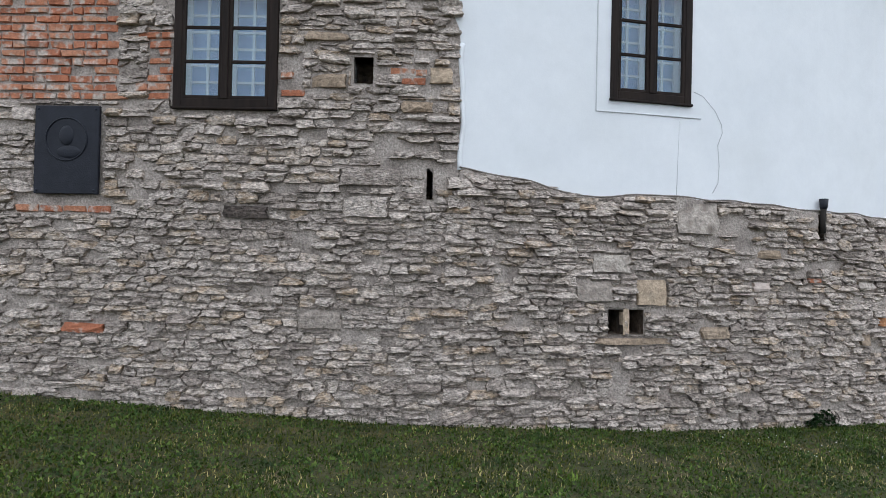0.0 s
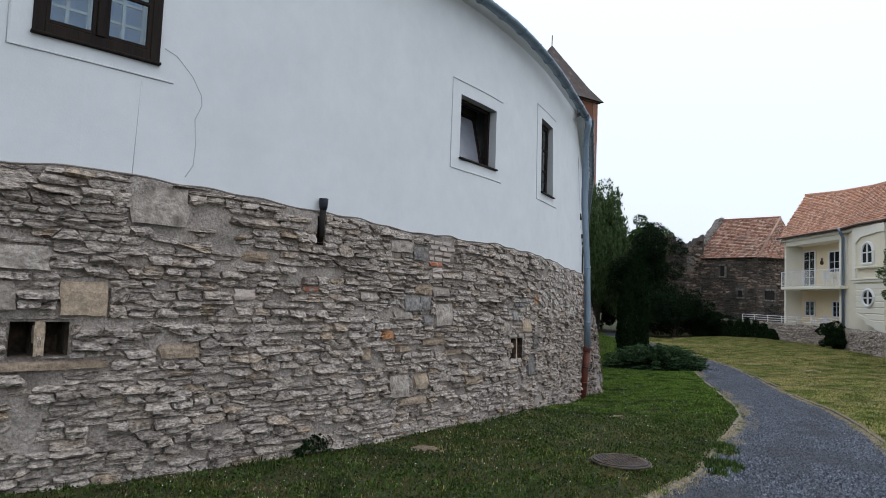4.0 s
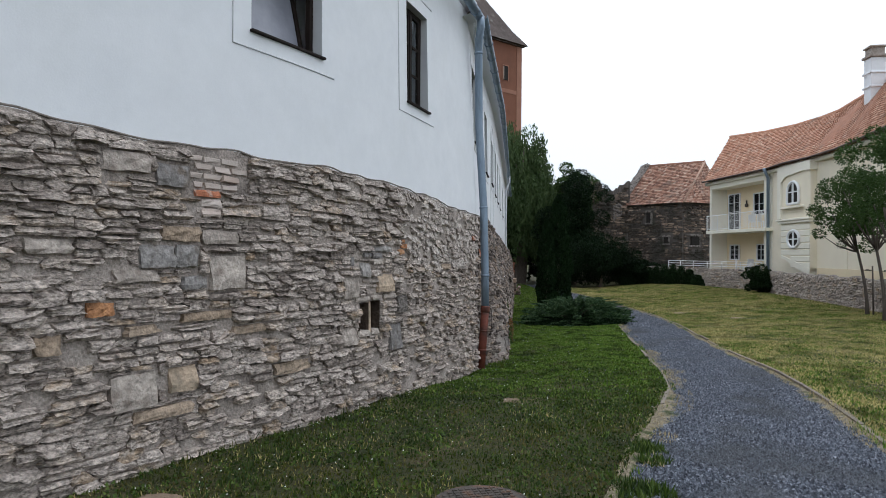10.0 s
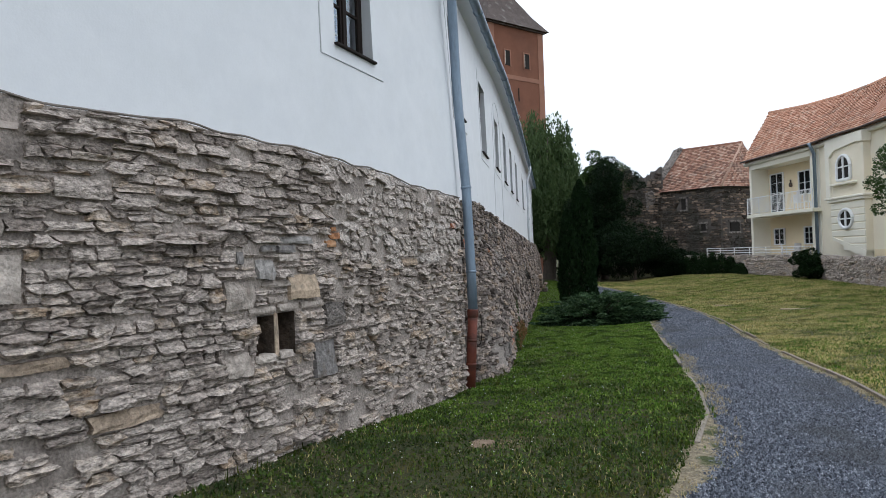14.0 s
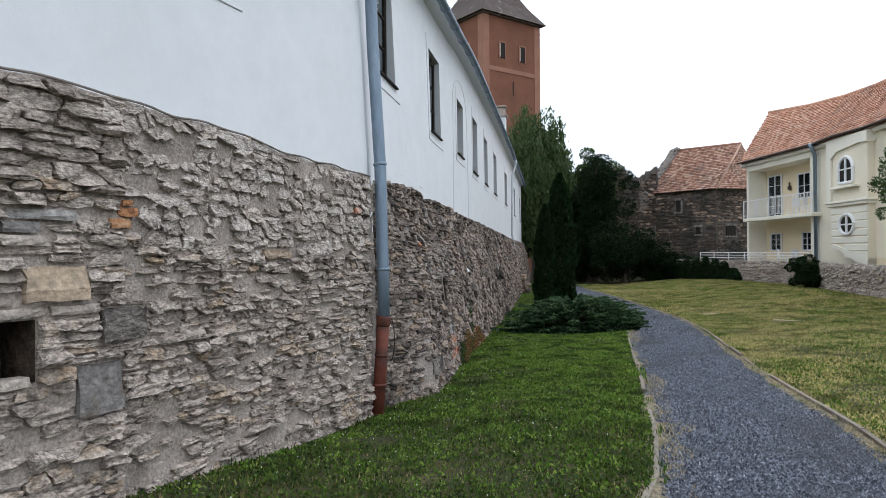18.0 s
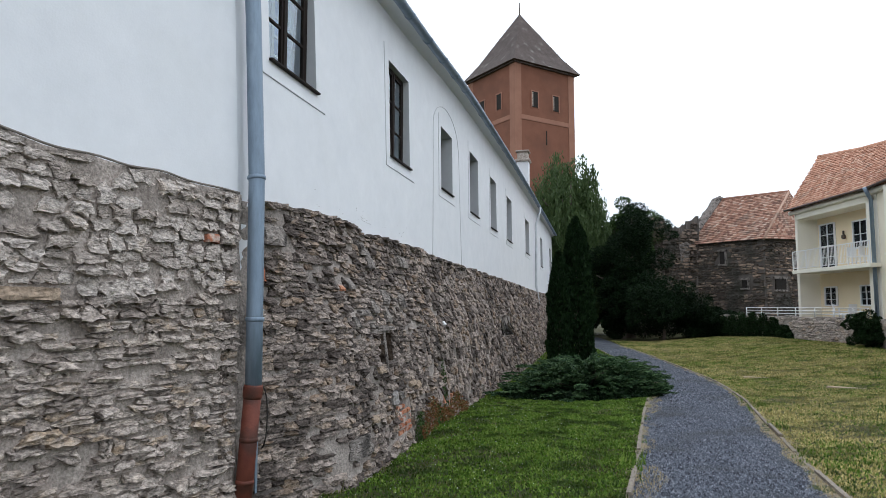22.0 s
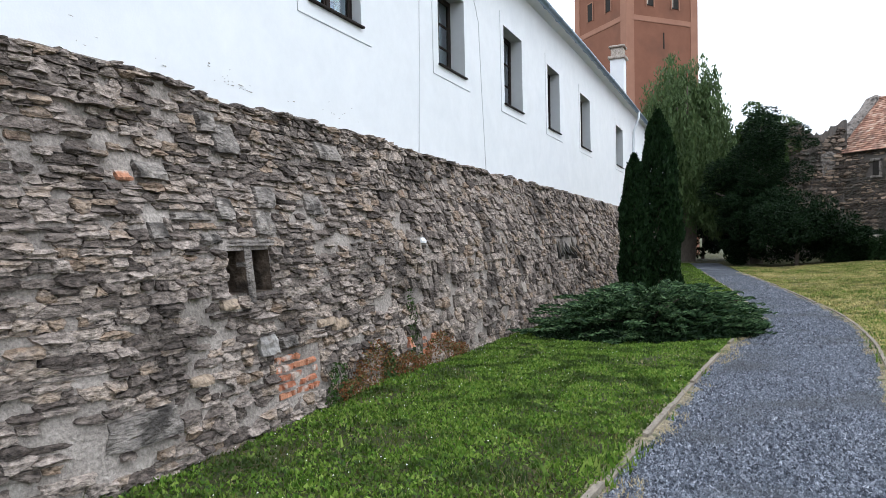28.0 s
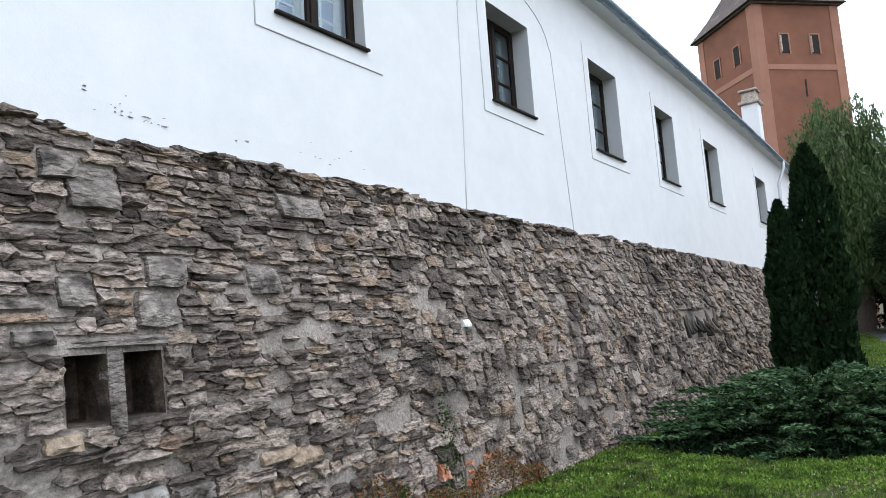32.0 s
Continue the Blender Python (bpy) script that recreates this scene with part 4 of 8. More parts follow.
def chimney(name, at, w, h, label):
    top = thing(name, Matrix.Translation(at), label, "chimney")
    part("shaft", one_box((-w / 2, -w / 2, -2.0), (w / 2, w / 2, h), 0.02), PLASTER, top)
    part("cap", one_box((-w / 2 - 0.09, -w / 2 - 0.09, h), (w / 2 + 0.09, w / 2 + 0.09, h + 0.14), 0.03), STONE_GREY, top)
    part("flue_head", one_box((-w / 2 + 0.03, -w / 2 + 0.03, h + 0.14), (w / 2 - 0.03, w / 2 - 0.03, h + 0.5), 0.03), STONE_GREY, top)
    part("coping", one_box((-w / 2 - 0.05, -w / 2 - 0.05, h + 0.5), (w / 2 + 0.05, w / 2 + 0.05, h + 0.6), 0.03), STONE_GREY, top)
    return top


chimney("chimney", (-2.2, 38.5, 8.5), 0.6, 0.85, "white plastered chimney with a stone cap on the long roof")

# ---- barn with the ruined wall ----
def quad_mesh(name, pts, faces, material, parent, label=""):
    return put(name, np_mesh(name, pts, [f for f in faces if len(f) == 4], [f for f in faces if len(f) == 3]), material, parent, label)


def tiled(parent, a, b, c, d, rows, cols, material, name="tile_course"):
    """A roof slope between eave a-b and ridge d-c, as overlapping tiles joined into one mesh."""
    a, b, c, d = [np.array(p, float) for p in (a, b, c, d)]
    u = np.linspace(0, 1, cols + 1)
    nrm = np.cross(b - a, d - a)
    nrm = nrm / np.linalg.norm(nrm)
    if nrm[2] < 0:
        nrm = -nrm
    V, Q = [], []
    n = 0
    for i in range(rows):
        v0, v1 = i / rows, min(1.0, (i + 1.25) / rows)
        off = 0.5 * (i % 2) / cols
        lo, lo2 = np.clip(u[:-1] + off, 0, 1), np.clip(u[1:] + off, 0, 1)
        jit = RNG.normal(0, 0.006, cols)
        for uu0, uu1, j in zip(lo, lo2, jit):
            if uu1 - uu0 < 1e-4:
                continue
            g = (uu1 - uu0) * 0.03
            p = []
            for vv, h in ((v0, 0.055 + j), (v1, 0.012 + j)):
                for uu in (uu0 + g, uu1 - g):
                    p.append((a + (b - a) * uu) * (1 - vv) + (d + (c - d) * uu) * vv + nrm * h)
            e = [p[0] - nrm * 0.035, p[1] - nrm * 0.035]
            V += p + e
            Q += [(n, n + 1, n + 3, n + 2), (n + 4, n + 5, n + 1, n)]
            n += 6
    ob = put(name, np_mesh(name, V, Q), material, parent)
    return tagged(ob, kind="stuff")


BARN = [(8.3, 60.1), (12.7, 56.0), (16.6, 58.3), (17.4, 66.0), (11.0, 67.0)]


def barn():
    top = thing("barn", pose(8.3, 60.1, -0.3), "old rubble stone barn with a clay tile roof", "barn")
    P = [(x - 8.3, y - 60.1) for x, y in BARN]
    ev = 7.05
    pts = [(x, y, -0.5) for x, y in P] + [(x, y, ev) for x, y in P]
    n = len(P)
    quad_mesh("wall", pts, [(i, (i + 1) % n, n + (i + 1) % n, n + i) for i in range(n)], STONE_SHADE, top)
    r0, r1 = (2.9, 3.4, 11.1), (7.5, 0.9, 11.15)
    out = ((-0.15, -0.35), (0.0, -0.45), (0.5, -0.3), (0.5, 0.4), (-0.2, 0.4))
    e = [(x + a, y + b, ev - 0.05) for (x, y), (a, b) in zip(P, out)]
    roof = quad_mesh("roof", e + [r0, r1], [(0, 1, 6, 5), (1, 2, 6), (2, 3, 6), (3, 4, 5, 6), (4, 0, 5)], TILE_BARN, top, "rusty red clay tile roof")
    tiled(roof, e[0], e[1], r1, r0, 26, 24, TILE_BARN)
    tiled(roof, e[1], e[2], r1, r1, 26, 18, TILE_BARN)
    part("hip_ridge", tube([e[1], r1], 0.09, 8), TILE_BARN, roof, "weathered hip ridge tiles")
    part("ridge", tube([r0, r1], 0.13, 8), TILE_BARN, roof)
    # ruined gable standing proud of the roof's open end
    bm = bmesh.new()
    g = np.random.default_rng(4)
    rows = []
    for t in np.linspace(-0.05, 1.02, 16):
        a = Vector(e[0]).lerp(Vector(r0), t)
        up = 0.12 + 0.3 * g.random()
        rows.append([bm.verts.new(a + Vector(q)) for q in ((-0.55, -0.1, -1.2), (-0.6, -0.1, up - 0.2), (-0.15, -0.12, up), (0.12, -0.1, up - 0.15), (0.1, 0, -1.2))])
    for a, b in zip(rows, rows[1:]):
        for k in range(5):
            bm.faces.new((a[k], a[(k + 1) % 5], b[(k + 1) % 5], b[k]))
    bm.faces.new(rows[0])
    bm.faces.new(rows[-1][::-1])
    bmesh.ops.recalc_face_normals(bm, faces=bm.faces)
    part("gable_crest", bm, STONE_SLAB, top, "crumbled grey stone gable crest")

    def opening(a, b, u, z, w, h, label):
        m = frame_at_xy(a, b)
        L = math.hypot(b[0] - a[0], b[1] - a[1])
        x = u * L
        bm = one_box((x - w / 2, -0.12, z), (x + w / 2, 0.3, z + h))
        bm.transform(m)
        win = part("window", bm, DARK, top, label)
        bm = box(box(box(bmesh.new(), (x - w / 2 - 0.14, -0.17, z - 0.16), (x + w / 2 + 0.14, 0.2, z), 0.03), (x - w / 2 - 0.16, -0.17, z + h), (x + w / 2 + 0.16, 0.2, z + h + 0.18), 0.03), (x + w / 2, -0.16, z), (x + w / 2 + 0.13, 0.2, z + h), 0.03)
        bm.transform(m)
        part("window_frame", bm, STONE_SLAB, win, "weathered stone surround")

    opening(P[0], P[1], 0.47, 5.4, 0.42, 0.9, "narrow dark barn window")
    opening(P[0], P[1], 0.76, 3.55, 0.4, 0.55, "small dark barn window")
    opening(P[1], P[2], 0.3, 3.4, 0.85, 0.75, "square barn window in a stone frame")
    return top


def frame_at_xy(o, to):
    d = (Vector((*to, 0)) - Vector((*o, 0))).normalized()
    return Matrix(((d.x, -d.y, 0, o[0]), (d.y, d.x, 0, o[1]), (0, 0, 1, 0), (0, 0, 0, 1)))


barn_ob = barn()


def ruin():
    """The ruined curtain wall beside the barn, with a crumbled crest."""
    top = thing("ruined_wall", pose(0, 59.6, -0.4), "tall ruined rubble curtain wall with a crumbled crest", "ruin")
    xs = np.linspace(1.8, 8.9, 53)
    h = np.interp(xs, [1.8, 3.5, 5.2, 5.8, 6.3, 6.9, 7.4, 8.0, 8.9], [8.2, 9.0, 9.6, 9.5, 9.2, 8.6, 8.5, 8.9, 9.3]) + 0.16 * RNG.normal(size=53)
    ys = 0.0 * xs
    zs = np.linspace(0, 1, 14)
    V = np.stack([np.broadcast_to(xs[:, None], (53, 14)), np.broadcast_to(ys[:, None], (53, 14)) + 0.05 * RNG.normal(size=(53, 14)), h[:, None] * zs], -1)
    back = V[:, -1] + (0, 1.2, -0.3)
    idx = np.arange(53 * 14).reshape(53, 14)
    q = np.stack([idx[:-1, :-1], idx[1:, :-1], idx[1:, 1:], idx[:-1, 1:]], -1).reshape(-1, 4)
    r = 53 * 14 + np.arange(53)
    q2 = np.stack([idx[:-1, -1], idx[1:, -1], r[1:], r[:-1]], -1)
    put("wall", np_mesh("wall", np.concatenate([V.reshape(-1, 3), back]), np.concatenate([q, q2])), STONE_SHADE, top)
    return top


ruin_ob = ruin()

# ---- yellow house ----
plain_part = part


def frame_at(o, to, z=0.0):
    """A pose at o with x along the wall towards to, z up; y points into the wall."""
    d = (Vector((*to, 0)) - Vector((*o, 0))).normalized()
    y = Vector((-d.y, d.x, 0))
    return Matrix(((d.x, y.x, 0, o[0]), (d.y, y.y, 0, o[1]), (0, 0, 1, z), (0, 0, 0, 1)))


def small_window(parent, x, z, w, h, y, cols=2, rows=3, frame=WOOD_WHITE, glass=None, door=False, m=None):
    def part(name, bm, material, par, label=""):
        bm.transform(m)
        return plain_part(name, bm, material, par, label)

    win = part("door" if door else "window", one_box((x, y + 0.05, z), (x + w, y + 0.12, z + h)), DARK, parent, "white glazed balcony door" if door else "white casement window")
    bm = bmesh.new()
    t = 0.055
    for lo, hi in (((x - 0.02, y - 0.02, z - 0.02), (x + t, y + 0.06, z + h)), ((x + w - t, y - 0.02, z - 0.02), (x + w + 0.02, y + 0.06, z + h)), ((x + t, y - 0.02, z - 0.02), (x + w - t, y + 0.06, z + t)), ((x + t, y - 0.02, z + h - t), (x + w - t, y + 0.06, z + h + 0.02))):
        box(bm, lo, hi)
    part("frame", bm, frame, win)
    bm = bmesh.new()
    for i in range(1, cols):
        c = x + w * i / cols
        box(bm, (c - 0.025, y + 0.0, z + t), (c + 0.025, y + 0.055, z + h - t))
    part("mullion", bm, frame, win)
    for j in range(1, rows):
        c = z + h * j / rows
        part("glazing_bar", one_box((x + t, y + 0.005, c - 0.014), (x + w - t, y + 0.05, c + 0.014)), frame, win)
    g = part("pane", one_box((x + t, y + 0.03, z + t), (x + w - t, y + 0.036, z + h - t)), DULL_GLASS, win)
    g.visible_shadow = False
    return win


E0, E1, E2, E3 = (12.45, 45.0), (13.9, 38.7), (14.75, 31.2), (13.5, 20.0)
HZ, EV, RG = 1.1, 7.4, 11.05
house = thing("house", pose(13.9, 38.7, HZ), "cream-yellow two-storey house with a balcony and red tile roof", "house")
inv = house.matrix_world.inverted()


def hw(p):
    return inv @ Vector(p)


def house_mesh(name, pts, faces, material, label="", parent=None):
    return quad_mesh(name, [tuple(hw(p)) for p in pts], faces, material, parent or house, label)


mb = frame_at(E0, E1)


def in_frame(bm, m):
    bm.transform(inv @ m)
    return bm


L1 = (Vector(E1) - Vector(E0)).length
# loggia: back wall, side walls, slabs
part("back_wall", in_frame(one_box((-0.5, 1.08, HZ - 1.4), (L1, 1.33, EV)), mb), CREAM_DEEP, house)
part("side_wall", in_frame(one_box((-0.66, -0.05, HZ - 1.4), (-0.41, 4.0, EV)), mb), CREAM_PALE, house)
part("pier", in_frame(one_box((L1 - 0.62, -0.05, HZ - 1.4), (L1 + 0.2, 1.15, EV)), mb), CREAM_PALE, house)
part("balcony_slab", in_frame(one_box((-0.2, -0.55, 3.7), (L1 + 0.3, 1.1, 3.9), 0.02), mb), CREAM_PALE, house)
part("eave_beam", in_frame(one_box((-0.66, -0.05, 6.78), (L1 + 0.1, 1.15, EV)), mb), CREAM_PALE, house)
part("terrace", in_frame(one_box((-0.3, -0.3, HZ - 1.2), (L1 + 0.3, 1.2, HZ + 0.02)), mb), STONE_GREY, house)
rail = thing("balcony_railing", mb, "slender white metal railing along the balcony edge", "railing")
part("top_rail", one_box((-0.18, -0.52, 4.9), (L1 + 0.26, -0.48, 4.95)), WOOD_WHITE, rail)
part("bottom_rail", one_box((-0.18, -0.51, 3.99), (L1 + 0.26, -0.49, 4.02)), WOOD_WHITE, rail)
for i in range(56):
    x = -0.14 + i * (L1 + 0.36) / 56
    part("baluster", one_box((x, -0.507, 4.02), (x + 0.016, -0.493, 4.9)), WOOD_WHITE, rail)
for i in range(6):
    x = -0.18 + i * (L1 + 0.4) / 5
    part("post", one_box((x, -0.525, 3.9), (x + 0.04, -0.475, 4.92)), WOOD_WHITE, rail)
small_window(house, -0.12, 4.0, 1.45, 2.42, 1.0, 2, 4, door=True, m=inv @ mb)
small_window(house, 2.95, 4.85, 1.22, 1.4, 1.0, 2, 2, m=inv @ mb)
small_window(house, 0.12, 1.96, 1.15, 1.02, 1.0, 2, 3, m=inv @ mb)
small_window(house, 3.34, 1.96, 0.9, 1.02, 1.0, 2, 3, m=inv @ mb)
part("wall_lantern", in_frame(box(one_box((2.1, 0.88, 5.42), (2.3, 1.06, 5.66), 0.05), (2.16, 0.93, 5.66), (2.24, 1.02, 5.86), 0.02), mb), IRON, house)
# long side wall with the bay
mf = frame_at(E1, E2)
L2 = (Vector(E2) - Vector(E1)).length
part("side_front_wall", in_frame(one_box((0.1, 0.0, HZ - 1.4), (L2, 1.0, EV)), mf), CREAM, house)
mg = frame_at(E2, E3)
part("side_front_wall", in_frame(one_box((-0.1, 0.02, HZ - 1.4), (9.0, 1.0, EV)), mg), CREAM, house)
part("plinth", in_frame(one_box((5.0, -0.04, HZ - 1.0), (L2 + 0.05, 0.3, HZ + 0.55)), mf), CREAM_DEEP, house)
part("plinth", in_frame(one_box((0.0, -0.04, HZ - 1.0), (9.0, 0.3, HZ + 0.55)), mg), CREAM_DEEP, house)
# bay: a flat grooved oriel stretched to fit the camera's view, on a swept corbel
BX0, BX1 = 1.85, 4.9
bay = part("bay", in_frame(prism(bmesh.new(), [(BX0, 2.2), (BX1, 1.4), (BX1, 6.9), (BX0, 6.9)], -0.32, 0.3), mf), CREAM, house)
part("bay_surround", in_frame(prism(bmesh.new(), [(BX0 - 0.25, 4.3), (BX0 + 0.12, 4.3), (BX0 + 0.12, 6.3), (BX0 + 0.6, 6.6), (BX1 - 0.5, 6.75), (BX1 + 0.1, 6.7), (BX1 + 0.1, 7.2), (BX0 - 0.25, 7.2)], -0.42, 0.2), mf), CREAM_PALE, bay)
part("cornice", in_frame(box(one_box((BX0 - 0.3, -0.5, 4.16), (BX1 + 0.2, 0.1, 4.27), 0.02), (BX0 - 0.15, -0.44, 4.02), (BX1 + 0.1, 0.1, 4.16), 0.02), mf), CREAM_PALE, bay)
for i in range(7):
    z = 1.62 + i * 0.34
    part("groove_band", in_frame(one_box((BX0 + (0.03 if z > 2.2 else 1.1), -0.355, z), (BX1 - 0.02, -0.3, z + 0.29), 0.02), mf), CREAM_PALE, bay)
corb = []
for t in np.linspace(0, 1, 12):
    corb.append((BX0 + 0.1 + (BX1 - BX0 - 0.1) * t**1.2, 2.12 - 0.78 * (0.5 - 0.5 * math.cos(t * math.pi))))
part("corbel", in_frame(prism(bmesh.new(), corb + [(BX1, 1.62), (BX0 + 0.1, 2.3)], -0.36, 0.1), mf), CREAM_PALE, bay)


def oval_window(cx, cz, rx, rz, arched):
    ring = []
    for a in np.linspace(0, 2 * math.pi, 28, endpoint=False):
        if arched and math.sin(a) < 0:
            ring.append((cx + rx * max(-1, min(1, 1.5 * math.cos(a))), cz + rz * max(-1.15, math.sin(a) * 1.6)))
        else:
            ring.append((cx + rx * math.cos(a), cz + rz * math.sin(a)))
    pane = part("window", in_frame(prism(bmesh.new(), ring, -0.37, -0.3), mf), DARK, bay, "white framed arched window" if arched else "white framed oval window")
    pts = [Vector((x, -0.38, z)) for x, z in ring]
    part("frame", in_frame(tube(pts + [pts[0], pts[1]], 0.08, 8), mf), WOOD_WHITE, pane)
    part("mullion", in_frame(one_box((cx - 0.06, -0.42, cz - rz * (1.15 if arched else 1)), (cx + 0.06, -0.36, cz + rz)), mf), WOOD_WHITE, pane)
    part("mullion", in_frame(one_box((cx - rx, -0.415, cz - 0.03), (cx + rx, -0.365, cz + 0.03)), mf), WOOD_WHITE, pane)


oval_window(3.25, 5.7, 0.6, 0.55, True)
oval_window(3.3, 3.16, 0.6, 0.46, False)
part("window_sill", in_frame(one_box((2.15, -0.55, 4.82), (4.3, -0.3, 4.93), 0.02), mf), CREAM_PALE, bay)
part("downpipe", in_frame(tube([(0.25, -0.55, EV - 0.05), (0.22, -0.4, EV - 0.35), (0.05, -0.2, EV - 0.6), (0.03, -0.18, 1.0)], 0.085, 12), mf), ZINC, house)
# roof: eave line bends with the walls
ev_pts = [(11.85, 45.8), (12.85, 41.6), (13.6, 38.4), (13.66, 36.2), (14.12, 34.0), (14.25, 31.2), (13.95, 27.7), (13.45, 23.6), (12.9, 19.5)]
rg_pts = [(14.6, 49.2, RG), (16.4, 47.4, RG), (17.6, 45.0, RG), (18.2, 42.5, RG), (18.4, 40.4, RG), (17.9, 35.6, RG), (17.4, 32.6, RG + 0.05), (15.8, 26.4, 9.6), (13.6, 19.8, 7.6)]
ne = len(ev_pts)
P3 = [(x, y, EV - 0.05) for x, y in ev_pts] + rg_pts + [(x + 5.5, y, EV) for x, y, z in rg_pts]
roof = house_mesh("roof", P3, [(i, i + 1, i + ne + 1, i + ne) for i in range(ne - 1)] + [(i + ne, i + ne + 1, i + 2 * ne + 1, i + 2 * ne) for i in range(ne - 1)] + [(0, ne, 2 * ne)], TILE, "red clay beaver-tail tile roof")
for i in range(ne - 1):
    a, b, c, d = P3[i], P3[i + 1], P3[i + ne + 1], P3[i + ne]
    n = max(4, int((Vector(b) - Vector(a)).length / 0.22))
    tiled(roof, hw(a), hw(b), hw(c), hw(d), 24, n, TILE)
part("gutter", tube([hw((x - 0.08, y - 0.05, EV - 0.06)) for x, y in ev_pts], 0.06, 10), IRON, house)
part("ridge", tube([hw(p) for p in P3[ne : 2 * ne - 1]], 0.13, 8), TILE, roof)
part("soffit", tube([hw((x + 0.25, y + 0.1, EV - 0.2)) for x, y in ev_pts], 0.14, 6), CREAM_PALE, house)
house_chim = chimney("chimney", (17.0, 33.4, 9.8), 0.7, 2.4, "white chimney with stepped bands on the red roof")
for z in (0.9, 1.6):
    part("band", one_box((-0.42, -0.42, z), (0.42, 0.42, z + 0.1), 0.02), PLASTER, house_chim)

# retaining wall in front of the house
RW = [(7.8, 53.5), (10.6, 46.5), (12.7, 41.0), (13.1, 37.0), (13.1, 28.0), (12.4, 18.0)]
RW_S, RW_XY = smooth_line(RW)


def rw_point(s, z, o):
    s, z, o = np.broadcast_arrays(np.asarray(s, float), z, o)
    x, y = np.interp(s, RW_S, RW_XY[:, 0]), np.interp(s, RW_S, RW_XY[:, 1])
    dx = np.interp(s + 0.2, RW_S, RW_XY[:, 0]) - np.interp(s - 0.2, RW_S, RW_XY[:, 0])
    dy = np.interp(s + 0.2, RW_S, RW_XY[:, 1]) - np.interp(s - 0.2, RW_S, RW_XY[:, 1])
    n = np.maximum(np.hypot(dx, dy), 1e-6)
    return np.stack([x + o * dy / n, y - o * dx / n, z], -1)


def rw_top(s):
    return 1.38 + 0.04 * np.sin(np.asarray(s) * 2.1) + 0.03 * np.sin(np.asarray(s) * 5.3)


rw_base = lambda s: 0.05 + 0 * np.asarray(s)
bare_rw = bare_wall("garden_wall_stone", lambda s, z, o: rw_point(s, z, o), 0.0, RW_S[-1], 0.4, rw_base, rw_top, [], lambda s, z: 0.02 * np.asarray(s) * 0, MORTAR_OLD, "low rubble stone retaining wall below the yellow house", 11.0)
rail2 = thing("terrace_railing", pose(0, 0, 0), "low white metal railing on the garden wall", "railing")
pts = [rw_point(s, 1.85, -0.25) for s in np.arange(5.5, 16.5, 0.5)]
for dz in (0.0, -0.16, -0.32):
    part("rail", tube([tuple(p + (0, 0, dz)) for p in pts], 0.022, 6), WOOD_WHITE, rail2)
for p in pts[::3]:
    part("post", tube([tuple(p), tuple(p - (0, 0, 0.5))], 0.03, 6), WOOD_WHITE, rail2)


# ---- plants ----
def leaf_cloud(name, pts, size, material, parent=None, label="", flat=0.0, droop=0.0, aspect=0.5, kind="", category="", normals=None, group=""):
    """Many small pointed leaves, two triangles each, about the given places."""
    n = len(pts)
    d = RNG.normal(size=(n, 3))
    if normals is not None:
        d = d * 0.55 + normals
    d[:, 2] = d[:, 2] * (1 - flat) - droop
    d /= np.linalg.norm(d, axis=1)[:, None]
    s = np.cross(d, RNG.normal(size=(n, 3)))
    s /= np.linalg.norm(s, axis=1)[:, None]
    L = size * RNG.uniform(0.6, 1.3, n)[:, None]
    W = L * aspect * 0.5
    V = np.stack([pts - d * L * 0.5, pts + s * W, pts + d * L * 0.5, pts - s * W], 1).reshape(-1, 3)
    Q = np.arange(4 * n).reshape(-1, 4)
    return put(name, np_mesh(name, V, Q), material, parent, label, kind, category, group)


def blob_points(centres, radii, n, shell=0.55):
    """Places in a cluster of ellipsoids, mostly near their skins."""
    c, r = np.array(centres, float), np.array(radii, float)
    if r.ndim == 1:
        r = np.repeat(r[:, None], 3, 1)
    vol = r.prod(1) ** 0.66
    k = RNG.choice(len(c), n, p=vol / vol.sum())
    d = RNG.normal(size=(n, 3))
    d /= np.linalg.norm(d, axis=1)[:, None]
    u = shell + (1 - shell) * RNG.random(n)[:, None] ** 0.6
    return c[k] + d * u * r[k], d


def tree(name, at, label, trunk, clumps, leaf, n, material, limbs=True, category="tree", flat=0.2, droop=0.0, aspect=0.5, group=""):
    """trunk: (radius, height, lean x, lean y); clumps: centres and radii about the foot."""
    top = thing(name, Matrix.Translation(at), label, category, group)
    r, h, lx, ly = trunk
    if r:
        pts = [(lx * t**1.5 + 0.03 * math.sin(5 * t), ly * t**1.5, h * t - 0.15) for t in np.linspace(0, 1, 7)]
        part("trunk", tube(pts, [r * (1.25 if i == 0 else 1 - 0.09 * i) for i in range(7)], 10), BARK, top)
        if limbs:
            for (c, rad) in clumps[:: max(1, len(clumps) // 9)]:
                p = Vector(pts[4])
                q = Vector(c)
                part("limb", tube([p, p.lerp(q, 0.5) + Vector((0, 0, -0.1 * (q - p).length)), q], [r * 0.5, r * 0.32, r * 0.12], 6), BARK, top)
    P, d = blob_points([c for c, _ in clumps], [rad for _, rad in clumps], n)
    leaf_cloud("crown", P, leaf, material, top, flat=flat, droop=droop, aspect=aspect, normals=d)
    return top


def clump_set(n, radius, zc, zr, small, seed, squash=0.8):
    g = np.random.default_rng(seed)
    out = []
    for _ in range(n):
        d = g.normal(size=3)
        d /= np.linalg.norm(d)
        k = g.uniform(0.35, 0.9)
        s = g.uniform(0.7, 1.3) * small
        out.append(((d[0] * radius * k, d[1] * radius * k, zc + d[2] * zr * k), (s, s, s * squash)))
    return out

